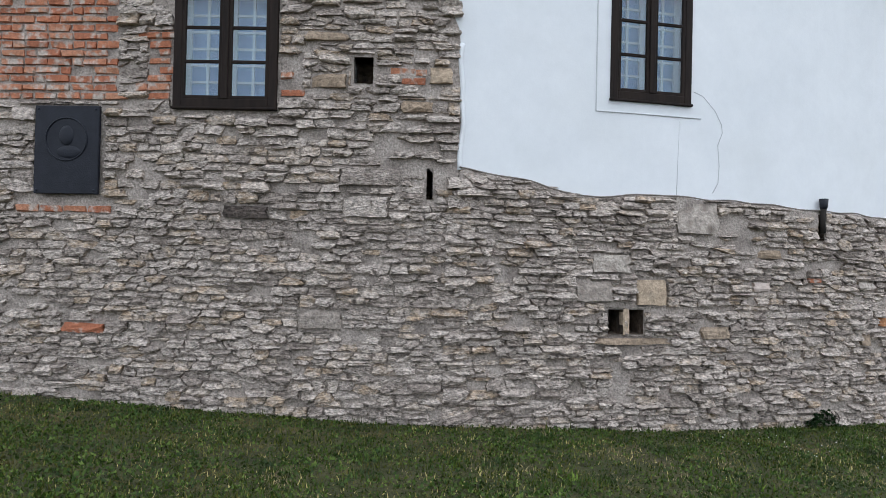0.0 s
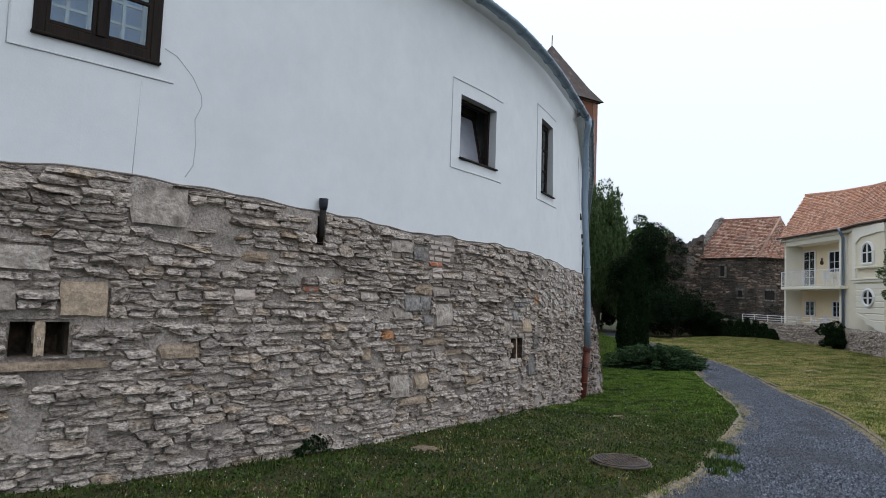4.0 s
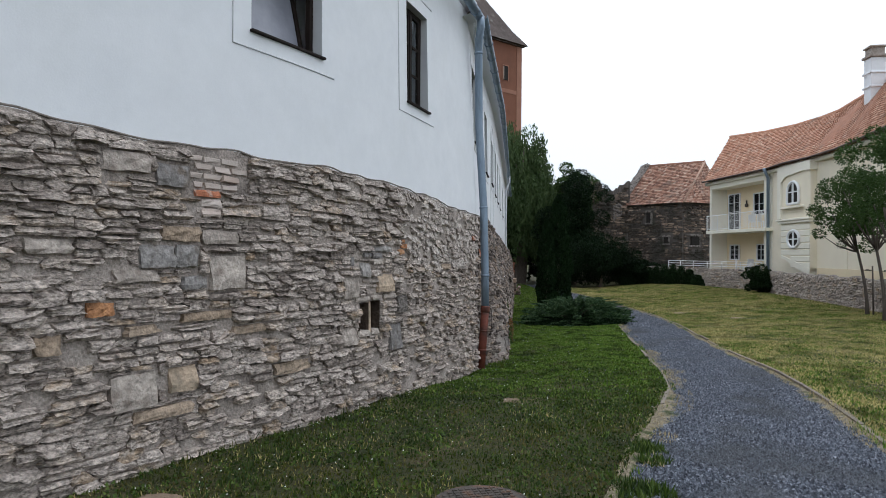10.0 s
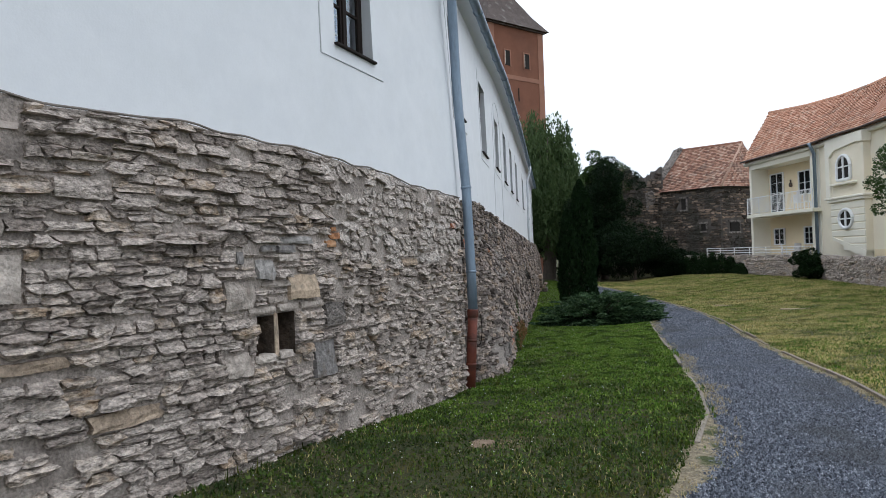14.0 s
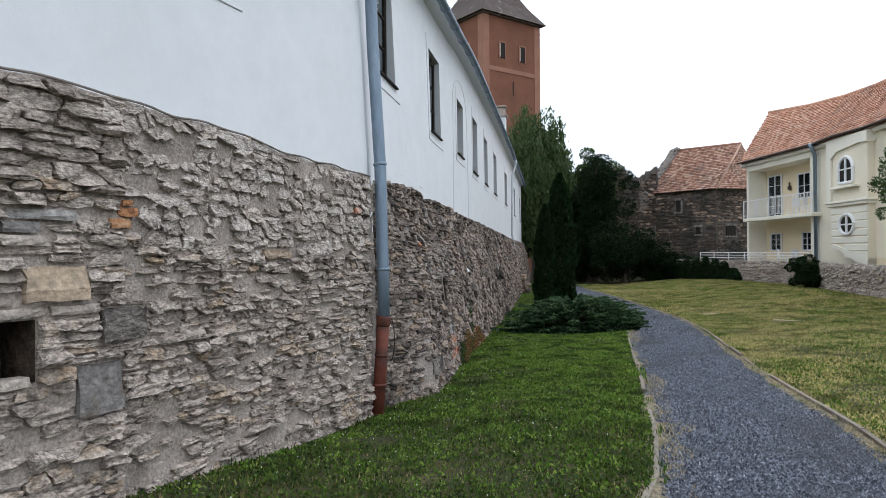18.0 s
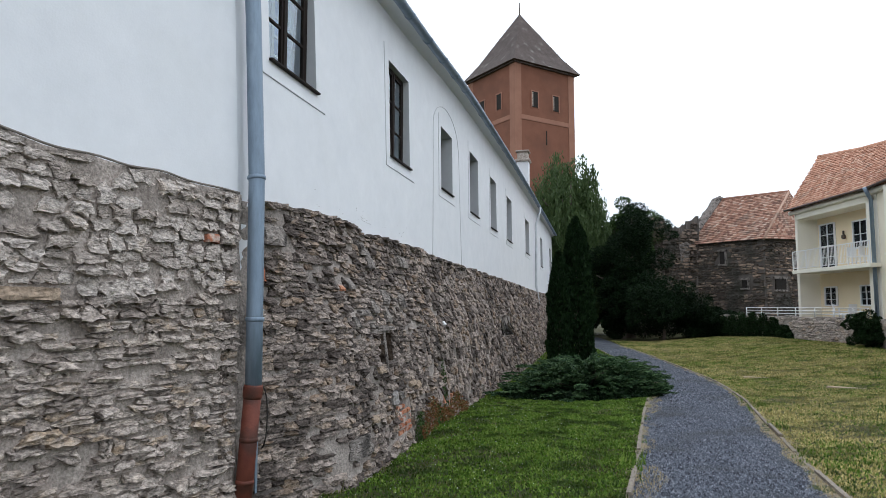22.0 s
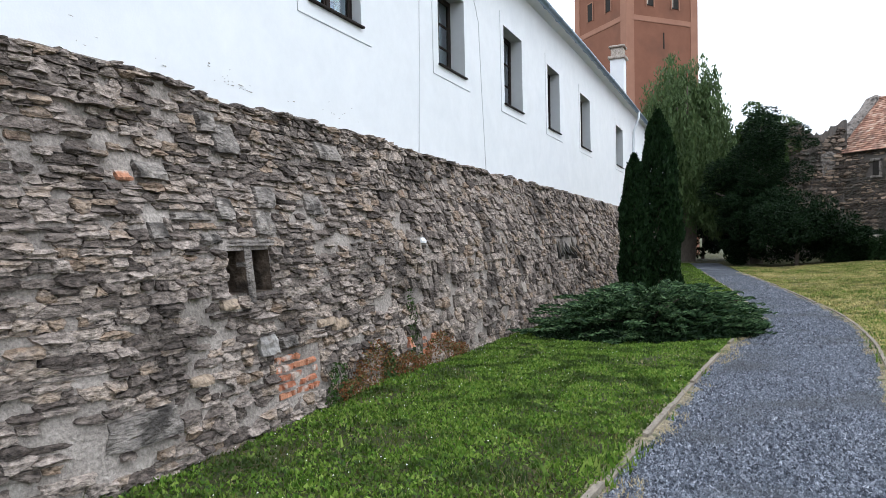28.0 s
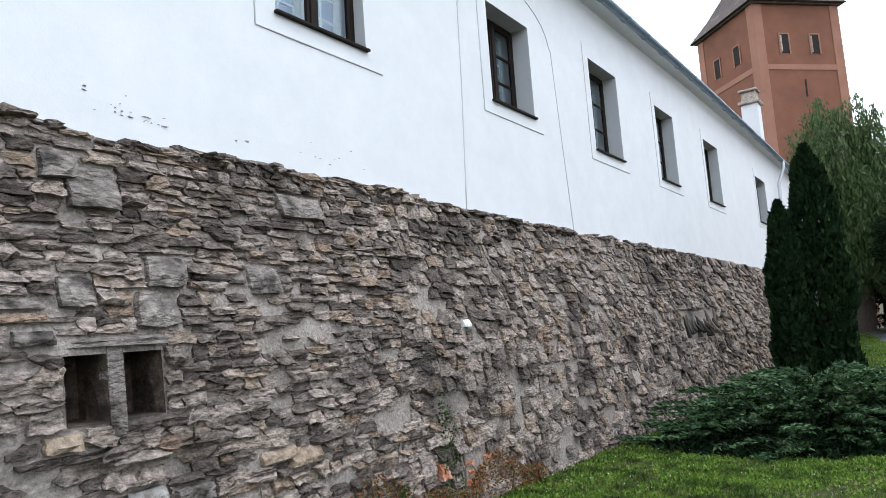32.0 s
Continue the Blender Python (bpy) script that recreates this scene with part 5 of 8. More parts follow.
# columnar thujas
def thuja(at, h, r, n, label, seed):
    g = np.random.default_rng(seed)
    top = thing("thuja", Matrix.Translation(at), label, "conifer", "columnar thujas")
    part("trunk", tube([(0, 0, -0.1), (0, 0, h * 0.5), (0, 0, h * 0.9)], [0.09, 0.06, 0.02], 8), BARK, top)
    t = g.random(n)
    a = g.random(n) * 2 * math.pi
    prof = np.interp(t, [0, 0.08, 0.35, 0.7, 0.9, 1.0], [0.8, 0.95, 1.0, 0.85, 0.5, 0.06])
    bump = 1 + 0.12 * np.sin(a * 3 + t * 17) + 0.08 * np.sin(a * 7 - t * 31)
    rr = r * prof * bump * (0.75 + 0.25 * g.random(n) ** 0.5)
    P = np.stack([rr * np.cos(a), rr * np.sin(a), t * h], -1)
    N = np.stack([0.5 * np.cos(a), 0.5 * np.sin(a), np.full(n, 1.3)], -1)
    leaf_cloud("crown", P, 0.15, LEAF_THUJA, top, aspect=0.45, normals=N)
    return top


gz = lambda x, y: float(ground_z(x, y))
thuja((1.02, 25.6, gz(1.0, 25.6)), 4.95, 0.52, 14000, "tall dark green columnar thuja beside the gravel path", 2)
thuja((0.52, 25.1, gz(0.5, 25.1)), 3.85, 0.36, 8000, "shorter dark columnar thuja against the white wall", 3)


# spreading juniper: arching sprays from the middle, each with feathery tips
def juniper():
    g = np.random.default_rng(11)
    at = (1.44, 20.95, gz(1.44, 20.95))
    top = thing("juniper", pose(*at, 0, 0, 46), "low spreading blue-green juniper on the lawn", "shrub")
    P, N = [], []
    for k in range(560):
        a = g.random() * 2 * math.pi
        reach = math.sqrt(g.uniform(0.06, 1.0)) * (1 + 0.12 * math.sin(5 * a) + 0.09 * math.sin(11 * a + 1))
        rx, ry = 2.5 * math.cos(a) * reach, 1.45 * math.sin(a) * reach
        low = k % 5 > 2
        tip = g.uniform(0.02, 0.2) if low else 0.18 + 0.48 * max(0.0, 1 - reach**2) + g.uniform(-0.08, 0.32)
        m = 140
        t = g.uniform(0.3 if low else 0.45, 1.0, m)
        out = np.array([math.cos(a), math.sin(a), 0.0])
        sidev = np.array([-math.sin(a), math.cos(a), 0.0])
        L = math.hypot(rx, ry)
        spread = g.uniform(-1, 1, m) * 0.24 * np.clip(1.08 - t, 0, 1) * (0.6 + 0.4 * L)
        rise = tip * np.sin(t * 1.75) + 0.03 - 0.25 * np.abs(spread)
        arc = np.stack([rx * t, ry * t, rise], -1) + sidev * spread[:, None] + out * (np.abs(spread) * 0.55)[:, None] + g.normal(size=(m, 3)) * 0.009
        P.append(arc)
        N.append(np.tile(out * 1.6 + np.array([0, 0, 0.35]), (m, 1)) + sidev * np.sign(spread)[:, None] * 0.9)
        if k % 12 == 0:
            part("stem", tube([(0, 0, 0.02), (rx * 0.5, ry * 0.5, tip * 0.75), (rx * 0.9, ry * 0.9, tip)], [0.03, 0.018, 0.006], 5), BARK, top)
    leaf_cloud("foliage", np.concatenate(P), 0.11, LEAF_JUNIPER, top, aspect=0.26, normals=np.concatenate(N))
    # darker leaves fill the gaps and paint the shade inside the shrub
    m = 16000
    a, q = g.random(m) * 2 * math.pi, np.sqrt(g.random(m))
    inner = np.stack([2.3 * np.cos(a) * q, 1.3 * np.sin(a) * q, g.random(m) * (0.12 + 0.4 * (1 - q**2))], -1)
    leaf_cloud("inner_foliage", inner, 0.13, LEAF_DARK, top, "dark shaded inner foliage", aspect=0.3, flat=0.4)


juniper()


# weeping willow behind the roof
def willow():
    g = np.random.default_rng(5)
    at = (-1.0, 57.6, -0.4)
    top = thing("willow", Matrix.Translation(at), "tall weeping willow with hanging grey-green twigs", "tree")
    part("trunk", tube([(0, 0, -0.2), (0.3, 0, 4), (0.1, 0.4, 8), (-0.4, 0.2, 12)], [0.6, 0.5, 0.35, 0.15], 10), BARK, top)
    P, N = [], []
    for k in range(560):
        d = g.normal(size=3)
        d[2] = abs(d[2]) * 0.9
        d /= np.linalg.norm(d)
        reach = g.uniform(0.5, 1.0)
        c = np.array([-0.2 + d[0] * 3.4 * reach, d[1] * 3.0 * reach, 6.4 + d[2] * 9.2 * reach])
        if k % 16 == 0:
            part("limb", tube([(0, 0.2, 6), tuple(c * 0.6 + np.array([0, 0.1, 3.2])), tuple(c)], [0.22, 0.12, 0.03], 6), BARK, top)
        L = g.uniform(0.25, 0.8) * c[2]
        m = int(30 * L)
        t = g.random(m)
        P.append(c + np.stack([g.normal(size=m) * 0.16 + d[0] * 0.5 * t, g.normal(size=m) * 0.16 + d[1] * 0.5 * t, -t * L], -1))
        N.append(np.tile([0.0, 0.0, -1.5], (m, 1)))
    leaf_cloud("crown", np.concatenate(P), 0.34, LEAF_WILLOW, top, aspect=0.3, normals=np.concatenate(N))


willow()
tree("yew_tree", (3.4, 54.5, -0.4), "dark old yew tree with a ragged spreading crown", (0.35, 6.0, 0.3, 0.2), clump_set(46, 3.0, 5.6, 4.4, 0.95, 21) + [((2.2, -0.5, 8.1), (0.9, 0.8, 0.5)), ((2.7, -0.4, 7.4), (0.8, 0.7, 0.4)), ((0.6, 0, 9.3), (0.9, 0.8, 0.6))], 0.2, 52000, LEAF_DARK, flat=0.5, aspect=0.28)
tree("broad_tree", (3.4, 60.5, -0.4), "rounded dark green broadleaf tree beside the yew", (0.3, 7.0, 0, 0), clump_set(64, 2.9, 7.6, 4.4, 0.8, 22), 0.18, 46000, LEAF_GREEN)
for i, (x, y, r, h) in enumerate(((-4.6, 60.5, 2.6, 6.0), (-0.2, 61.5, 2.2, 6.4), (2.0, 58.4, 1.6, 4.6), (-8.5, 60.0, 3.0, 6.0))):
    tree("dense_shrub", (x, y, -0.4), "tall dark shrub closing the end of the garden", (0.12, h * 0.6, 0.2, 0.1), clump_set(40, r * 0.95, h * 0.5, h * 0.52, r * 0.3, 61 + i), 0.2, 18000, LEAF_DARK, category="shrub", group="dark evergreen shrubs")
for i, (x, y, r, h) in enumerate(((5.4, 50.8, 2.9, 4.3), (8.2, 51.3, 1.9, 2.4), (2.9, 52.6, 1.9, 4.6))):
    tree("dense_shrub", (x, y, -0.35), "broad rounded dark evergreen shrub", (0.12, h * 0.6, 0.2, 0.1), clump_set(46, r * 0.95, h * 0.5, h * 0.52, r * 0.3, 31 + i), 0.15, 34000, LEAF_DARK, category="shrub", group="dark evergreen shrubs")
for i, (x, y, lx, r, zc, zr) in enumerate(((11.95, 23.4, -0.55, 1.15, 3.75, 1.7), (11.15, 20.6, -0.4, 1.15, 4.05, 1.9), (10.25, 17.8, -0.45, 1.2, 4.2, 1.9))):
    clumps = [((c[0] + lx, c[1] + 0.1, c[2]), q) for c, q in clump_set(60, r * 1.2, zc, zr, 0.27, 41 + i)]
    young = tree("young_tree", (x, y, gz(x, y)), "young leaning broadleaf tree with a round crown and a support stake", (0.065, 3.6, lx, 0.1), clumps, 0.085, 11000, LEAF_GREEN, group="young lawn trees")
    part("stake", tube([(0.1, -0.22, -0.1), (0.07, -0.2, 1.75)], [0.032, 0.028], 8), BARK, young, "thin wooden support stake")
    part("tie", tube([(0.075, -0.21, 1.6), (lx * 0.15, -0.1, 1.62), (lx * 0.27 + 0.07, 0.02, 1.6), (lx * 0.27, 0.1, 1.6), (0.05, -0.16, 1.58)], 0.012, 6), DARK, young)
for x, y, r, h, sd in ((12.75, 37.4, 0.8, 1.0, 51), (12.85, 36.6, 0.6, 0.7, 52)):
    tree("wall_ivy", (x, y, 0.1), "dark ivy mound hanging over the stone retaining wall", (0.04, h, 0.05, 0.02), clump_set(26, r, h * 0.9, h, 0.26, sd), 0.1, 9000, LEAF_IVY, category="ivy", group="ivy on the garden wall")

def stone_stack(x0, x1, y0, y1, h):
    """A low dry-laid stack of dark slabs, each one a part."""
    z = gz(x1, y0) - 0.1
    top = thing("stone_stack", Matrix.Translation((x0, y0, z)), "low dry-laid stack of dark stone slabs against the wall", "stone stack")
    g = np.random.default_rng(88)
    k, course = 0.0, 0
    while k < h + 0.1:
        t = g.uniform(0.1, 0.16)
        cuts = np.concatenate([[0], np.sort(g.uniform(0.2, x1 - x0 - 0.2, 2)), [x1 - x0 - 0.05 * course * g.random()]])
        for a, b in zip(cuts, cuts[1:]):
            if b - a > 0.08:
                part("slab", one_box((a, g.uniform(0, 0.06) + 0.04 * course, k), (b - 0.015, y1 - y0, k + t - 0.012), 0.015), STONE_BARN, top)
        k, course = k + t, course + 1


stone_stack(-1.2, -0.68, 39.2, 41.4, 1.0)

# ---- windows of the long building ----
def wall_pose(fn, s0, s1, z, o):
    """A pose at the middle of an opening's foot: x along the wall, y into it, z up."""
    a, b = Vector(fn(s0, z, o)), Vector(fn(s1, z, o))
    d = (b - a).normalized()
    y = Vector((-d.y, d.x, 0))
    c = (a + b) / 2
    return Matrix(((d.x, y.x, 0, c.x), (d.y, y.y, 0, c.y), (0, 0, 1, c.z), (0, 0, 0, 1))), (b - a).length


def frame_boxes(x0, x1, z0, z1, y0, y1, t, bevel=0.0):
    bm = bmesh.new()
    for lo, hi in (((x0, y0, z0), (x0 + t, y1, z1)), ((x1 - t, y0, z0), (x1, y1, z1)), ((x0 + t, y0, z0), (x1 - t, y1, z0 + t)), ((x0 + t, y0, z1 - t), (x1 - t, y1, z1))):
        box(bm, lo, hi, bevel)
    return bm


def casement_window(name, fn, s0, s1, z0, z1, o, depth, label, inner=True, sill=True, open_top=False, flush=False):
    m, w = wall_pose(fn, s0, s1, z0, o)
    h = z1 - z0
    top = thing(name, m, label, "window", kind="structure")
    hw_, y = w / 2, depth
    ox = 0.035 if flush else -0.002
    part("window_frame", frame_boxes(-hw_ - ox, hw_ + ox, -ox, h + ox, y, y + 0.07, 0.055 + ox, 0.006), WOOD_DARK, top, "dark brown wooden frame")
    if flush:
        part("sill_board", one_box((-hw_ - 0.045, y - 0.025, -0.062), (hw_ + 0.045, y + 0.05, -0.036), 0.006), WOOD_DARK, top)
    elif sill:
        part("window_sill", one_box((-hw_ - 0.02, -0.045, -0.022), (hw_ + 0.02, y + 0.02, 0.004), 0.004), WOOD_DARK, top, "thin dark metal sill")
    if open_top:
        # a single sash tilted inwards at the top
        bm = frame_boxes(-hw_ + 0.05, hw_ - 0.05, 0.05, h - 0.05, 0, 0.05, 0.06, 0.005)
        rot = Matrix.Translation((0, y + 0.08, 0.05)) @ Matrix.Rotation(radians(-13), 4, "X") @ Matrix.Translation((0, 0, -0.05))
        bm.transform(rot)
        sash = part("sash", bm, WOOD_DARK, top, "tilted open sash")
        bm = one_box((-hw_ + 0.1, 0.02, 0.1), (hw_ - 0.1, 0.026, h - 0.1))
        bm.transform(rot)
        g = part("pane", bm, PANE_SKY_GREY, sash, "hazy pane catching the sky")
        g.visible_shadow = False
    else:
        part("mullion", one_box((-0.035, y - 0.012, 0.055), (0.035, y + 0.06, h - 0.055), 0.006), WOOD_DARK, top)
        for sx in (-1, 1):
            a, b = (-hw_ + 0.055, -0.035) if sx < 0 else (0.035, hw_ - 0.055)
            sash = part("sash", frame_boxes(a, b, 0.055, h - 0.055, y + 0.005, y + 0.05, 0.035, 0.004), WOOD_DARK, top)
            zs = np.linspace(0.09, h - 0.09, 4)
            for z in zs[1:-1]:
                part("glazing_bar", one_box((a + 0.035, y + 0.01, z - 0.016), (b - 0.035, y + 0.045, z + 0.016), 0.004), WOOD_DARK, sash)
            for za, zb in zip(zs, zs[1:]):
                g = part("pane", one_box((a + 0.034, y + 0.024, za - 0.01), (b - 0.034, y + 0.029, zb + 0.01)), SLATE_GLASS, sash)
                g.visible_shadow = False
    if inner:
        for sx in (-1, 1):
            a, b = (-hw_ + 0.03, -0.01) if sx < 0 else (0.01, hw_ - 0.03)
            bm = frame_boxes(a, b, 0.03, h - 0.03, y + 0.17, y + 0.21, 0.06)
            part("inner_sash", bm, WOOD_WHITE, top, "white inner casement")
            bm = bmesh.new()
            c = (a + b) / 2
            box(bm, (c - 0.014, y + 0.175, 0.09), (c + 0.014, y + 0.205, h - 0.09))
            for z in np.linspace(0.09, h - 0.09, 7)[1:-1]:
                box(bm, (a + 0.06, y + 0.178, z - 0.012), (b - 0.06, y + 0.202, z + 0.012))
            part("inner_bars", bm, WOOD_WHITE, top)
        # added flat panel whose blue stands in for reflected sky
        part("curtain", one_box((-hw_ + 0.02, y + 0.26, 0.02), (hw_ - 0.02, y + 0.27, h - 0.02)), PANE_SKY_BLUE, top, "pale blue blind behind the inner casement")
    # flat dark panel in place of a room
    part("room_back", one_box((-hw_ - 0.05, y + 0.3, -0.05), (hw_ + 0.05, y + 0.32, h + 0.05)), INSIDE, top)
    return top


def trim_line(name, fn, pts, o, label, w=0.014, proud=0.014):
    """A thin raised plaster line along points of the wall (along, height)."""
    a = np.array(pts, float)
    dense = []
    for p, q in zip(a, a[1:]):
        k = max(2, int(np.hypot(*(q - p)) / 0.3) + 1)
        dense += [p + (q - p) * t for t in np.linspace(0, 1, k)[: -1]]
    dense = np.array(dense + [a[-1]])
    P = fn(dense[:, 0], dense[:, 1], o + proud * 0.2)
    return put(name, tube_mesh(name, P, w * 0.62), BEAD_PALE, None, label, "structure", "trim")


def tube_mesh(name, P, r, sides=6):
    bm = tube([tuple(p) for p in P], r, sides)
    me = bpy.data.meshes.new(name)
    bm.to_mesh(me)
    bm.free()
    return me


# this grey paints the edge shadow of the raised lines; cracks share it
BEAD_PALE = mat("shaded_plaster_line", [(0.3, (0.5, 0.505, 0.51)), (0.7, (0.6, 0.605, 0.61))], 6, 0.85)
OA = -0.035
W = A_WINDOWS
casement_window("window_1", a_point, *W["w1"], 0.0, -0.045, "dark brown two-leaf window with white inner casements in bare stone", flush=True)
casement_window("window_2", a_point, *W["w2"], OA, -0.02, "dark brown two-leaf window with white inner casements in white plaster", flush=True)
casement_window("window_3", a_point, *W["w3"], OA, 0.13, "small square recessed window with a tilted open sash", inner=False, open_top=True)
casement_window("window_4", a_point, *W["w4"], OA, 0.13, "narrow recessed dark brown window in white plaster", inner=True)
for i, (y0, y1, z0, z1) in enumerate(B_WINDOWS):
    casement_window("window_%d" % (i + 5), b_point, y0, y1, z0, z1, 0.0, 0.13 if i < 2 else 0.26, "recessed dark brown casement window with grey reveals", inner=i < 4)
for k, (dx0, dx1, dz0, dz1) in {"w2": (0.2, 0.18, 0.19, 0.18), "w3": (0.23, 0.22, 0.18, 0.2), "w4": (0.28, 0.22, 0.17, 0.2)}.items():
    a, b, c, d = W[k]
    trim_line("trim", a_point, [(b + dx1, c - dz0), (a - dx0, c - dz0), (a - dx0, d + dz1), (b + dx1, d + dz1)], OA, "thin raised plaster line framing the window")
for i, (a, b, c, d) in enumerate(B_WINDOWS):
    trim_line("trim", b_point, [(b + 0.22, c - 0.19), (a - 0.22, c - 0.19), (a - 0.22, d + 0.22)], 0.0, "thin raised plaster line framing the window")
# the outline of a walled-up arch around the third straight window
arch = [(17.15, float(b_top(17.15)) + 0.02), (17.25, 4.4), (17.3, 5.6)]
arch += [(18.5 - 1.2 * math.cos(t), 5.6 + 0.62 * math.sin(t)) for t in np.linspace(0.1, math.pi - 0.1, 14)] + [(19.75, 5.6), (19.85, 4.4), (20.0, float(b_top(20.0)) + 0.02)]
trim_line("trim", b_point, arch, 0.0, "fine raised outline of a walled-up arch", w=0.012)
# a hairline crack and its repair beside the second window
trim_line("plaster_crack", a_point, [(a_at(-0.4), 4.56), (a_at(-0.3), 4.52), (a_at(-0.16), 4.36), (a_at(-0.08), 4.2), (a_at(-0.07), 4.1), (a_at(-0.12), 3.95), (a_at(-0.1), 3.7), (a_at(-0.11), 3.5), (a_at(-0.17), 3.38)], OA, "wandering hairline crack in the white plaster", w=0.009, proud=0.0)
trim_line("plaster_seam", a_point, [(a_at(-0.56), 4.2), (a_at(-0.58), 3.32)], OA, "faint upright seam in the plaster", w=0.006, proud=0.0)
trim_line("plaster_seam", a_point, [(a_at(-1.1), 5.84), (a_at(-1.14), 6.0), (a_at(-1.05), 6.3)], OA, "short crack in the plaster above the window", w=0.007, proud=0.0)

# dark mortar bead between stone and plaster, with the plaster's shadow line painted in
for nm, fn, ss, zz, oo in (("mortar_bead", a_point, np.arange(S_EDGE, A_LEN, 0.08), None, 0.01), ("mortar_bead", b_point, np.arange(10.05, 40, 0.1), None, 0.06)):
    z = (top_line(A_TOP, ss) + 0.01 * np.sin(ss * 4.1) + 0.008 * np.sin(ss * 9.7 + 1)) if fn is a_point else b_top(ss)
    P = fn(ss, z + 0.004, oo + 0.012 * np.sin(ss * 13.0))
    put(nm, tube_mesh(nm, P, 0.009, 7), BEAD, None, "thin dark mortar bead along the top of the bare stone", "structure", "trim")
# ragged plaster edge beside the high bare patch
zz = np.arange(3.5, 4.9, 0.06)
put("plaster_edge", tube_mesh("plaster_edge", a_point(S_EDGE + 0.014 * np.sin(zz * 5) + 0.006 * np.sin(zz * 13) + 0.01, zz, -0.012), 0.026, 7), PLASTER, None, "ragged rounded edge of the white plaster", "structure", "trim")


# ---- rubble stones ----
def lay_courses(s0, s1, base, topf, course, width, seed, skip, gap=0.012, rough=0.5):
    """Flat stones laid in wavering courses: rows of centre along, height, width, height."""
    g = np.random.default_rng(seed)
    ss = np.linspace(s0, s1, 60)
    z, zmax = float(base(ss).min()) - 0.05, float(np.max(topf(ss)))
    out = []
    while z < zmax:
        h = g.uniform(*course)
        ph, am, fq = g.uniform(0, 6.3), g.uniform(0.006, 0.02), g.uniform(0.5, 1.1)
        s = s0 + g.uniform(0, 0.2)
        while s < s1:
            w = width[0] * math.exp(g.normal(0, width[1]))
            w = min(max(w, h * 0.9), 0.62)
            c = s + w / 2
            zc = z + h / 2 + am * math.sin(c * fq + ph) * 2 + g.normal(0, 0.008 * rough * 2)
            if g.random() < 0.22 and h > 0.085:
                k = g.uniform(0.38, 0.6)
                out.append((c, zc - h * (1 - k) / 2, w - gap, h * k - gap * 0.8))
                out.append((c + g.normal(0, 0.02), zc + h * k / 2, (w - gap) * g.uniform(0.7, 1.0), h * (1 - k) - gap * 0.8))
            else:
                hh = (h - gap) * g.uniform(0.8, 1.15)
                out.append((c, zc, w - gap, hh))
            s += w
        z += h
    a = np.array(out)
    t, b = topf(a[:, 0]), base(a[:, 0])
    ok = (a[:, 1] + a[:, 3] / 2 < t - 0.012) & (a[:, 1] > b - 0.04) & (a[:, 3] > 0.018) & (a[:, 0] > s0) & (a[:, 0] < s1)
    for x0, x1, z0, z1 in skip:
        ok &= ~((a[:, 0] + a[:, 2] / 2 > x0) & (a[:, 0] - a[:, 2] / 2 < x1) & (a[:, 1] + a[:, 3] / 2 > z0) & (a[:, 1] - a[:, 3] / 2 < z1))
    return a[ok]


def stone_verts(fn, rows, batter, proud, seed, turn=0.08, n=12, square=False, hang=0.5, pack=0.0):
    """The corners of irregular stones: a buried ring, a front ring and a worn face for each."""
    g = np.random.default_rng(seed)
    m = len(rows)
    s, z, w, h = rows.T
    if square:
        a = np.linspace(0, 2 * math.pi, n, endpoint=False)[None] + math.pi / 4 + g.normal(0, 0.02, (m, n))
        k, rj, lean = 6.0, (0.88, 1.06), 0.4
    else:
        a = np.linspace(0, 2 * math.pi, n, endpoint=False)[None] + g.normal(0, 0.15, (m, n)) + g.uniform(0, 6.3, (m, 1))
        k, rj, lean = g.uniform(1.7 + 1.3 * pack, 7.0, (m, 1)), (0.72 + 0.12 * pack, 1.12), 1.0 - 0.35 * pack
    rad = (np.abs(np.cos(a)) ** k + np.abs(np.sin(a)) ** k) ** (-1 / k) * g.uniform(*rj, (m, n))
    u, v = rad * np.cos(a) * w[:, None] / 2, rad * np.sin(a) * h[:, None] / 2
    u = u * (1 + lean * g.normal(0, 0.16, (m, 1)) * np.sin(a)) + lean * g.normal(0, 0.2, (m, 1)) * v
    v = v * (1 + lean * g.normal(0, 0.26, (m, 1)) * np.cos(a))
    th = g.normal(0, turn, (m, 1))
    u, v = u * np.cos(th) - v * np.sin(th), u * np.sin(th) + v * np.cos(th)
    pr = g.uniform(*proud, (m, 1)) * np.clip(np.minimum(w, h * 2.2) / 0.13, 0.55, 1.2)[:, None]
    tilt_u, tilt_v = g.normal(0, 0.12, (m, 1)) * lean, g.normal(-hang, 0.35, (m, 1)) * lean
    rings = []
    for sc, dep, jit in ((1.06, None, 0.0), (1.0, 0.78, 0.2), (0.84, 1.0, 0.2), (0.0, 1.04, 0.16)):
        uu, vv = u * sc, v * sc
        if sc == 0.0:
            uu, vv = uu[:, :1] + g.normal(0, 0.1, (m, 1)) * w[:, None], vv[:, :1]
        if dep is None:
            o = np.full(uu.shape, -0.035)
        else:
            o = pr * dep + tilt_u * uu * 0.5 + tilt_v * vv * 0.6 + lean * g.normal(0, jit, uu.shape) * pr
        S, Z = s[:, None] + uu, z[:, None] + vv
        rings.append(fn(S, Z, batter(S, Z) + o))
    return np.concatenate(rings, 1)


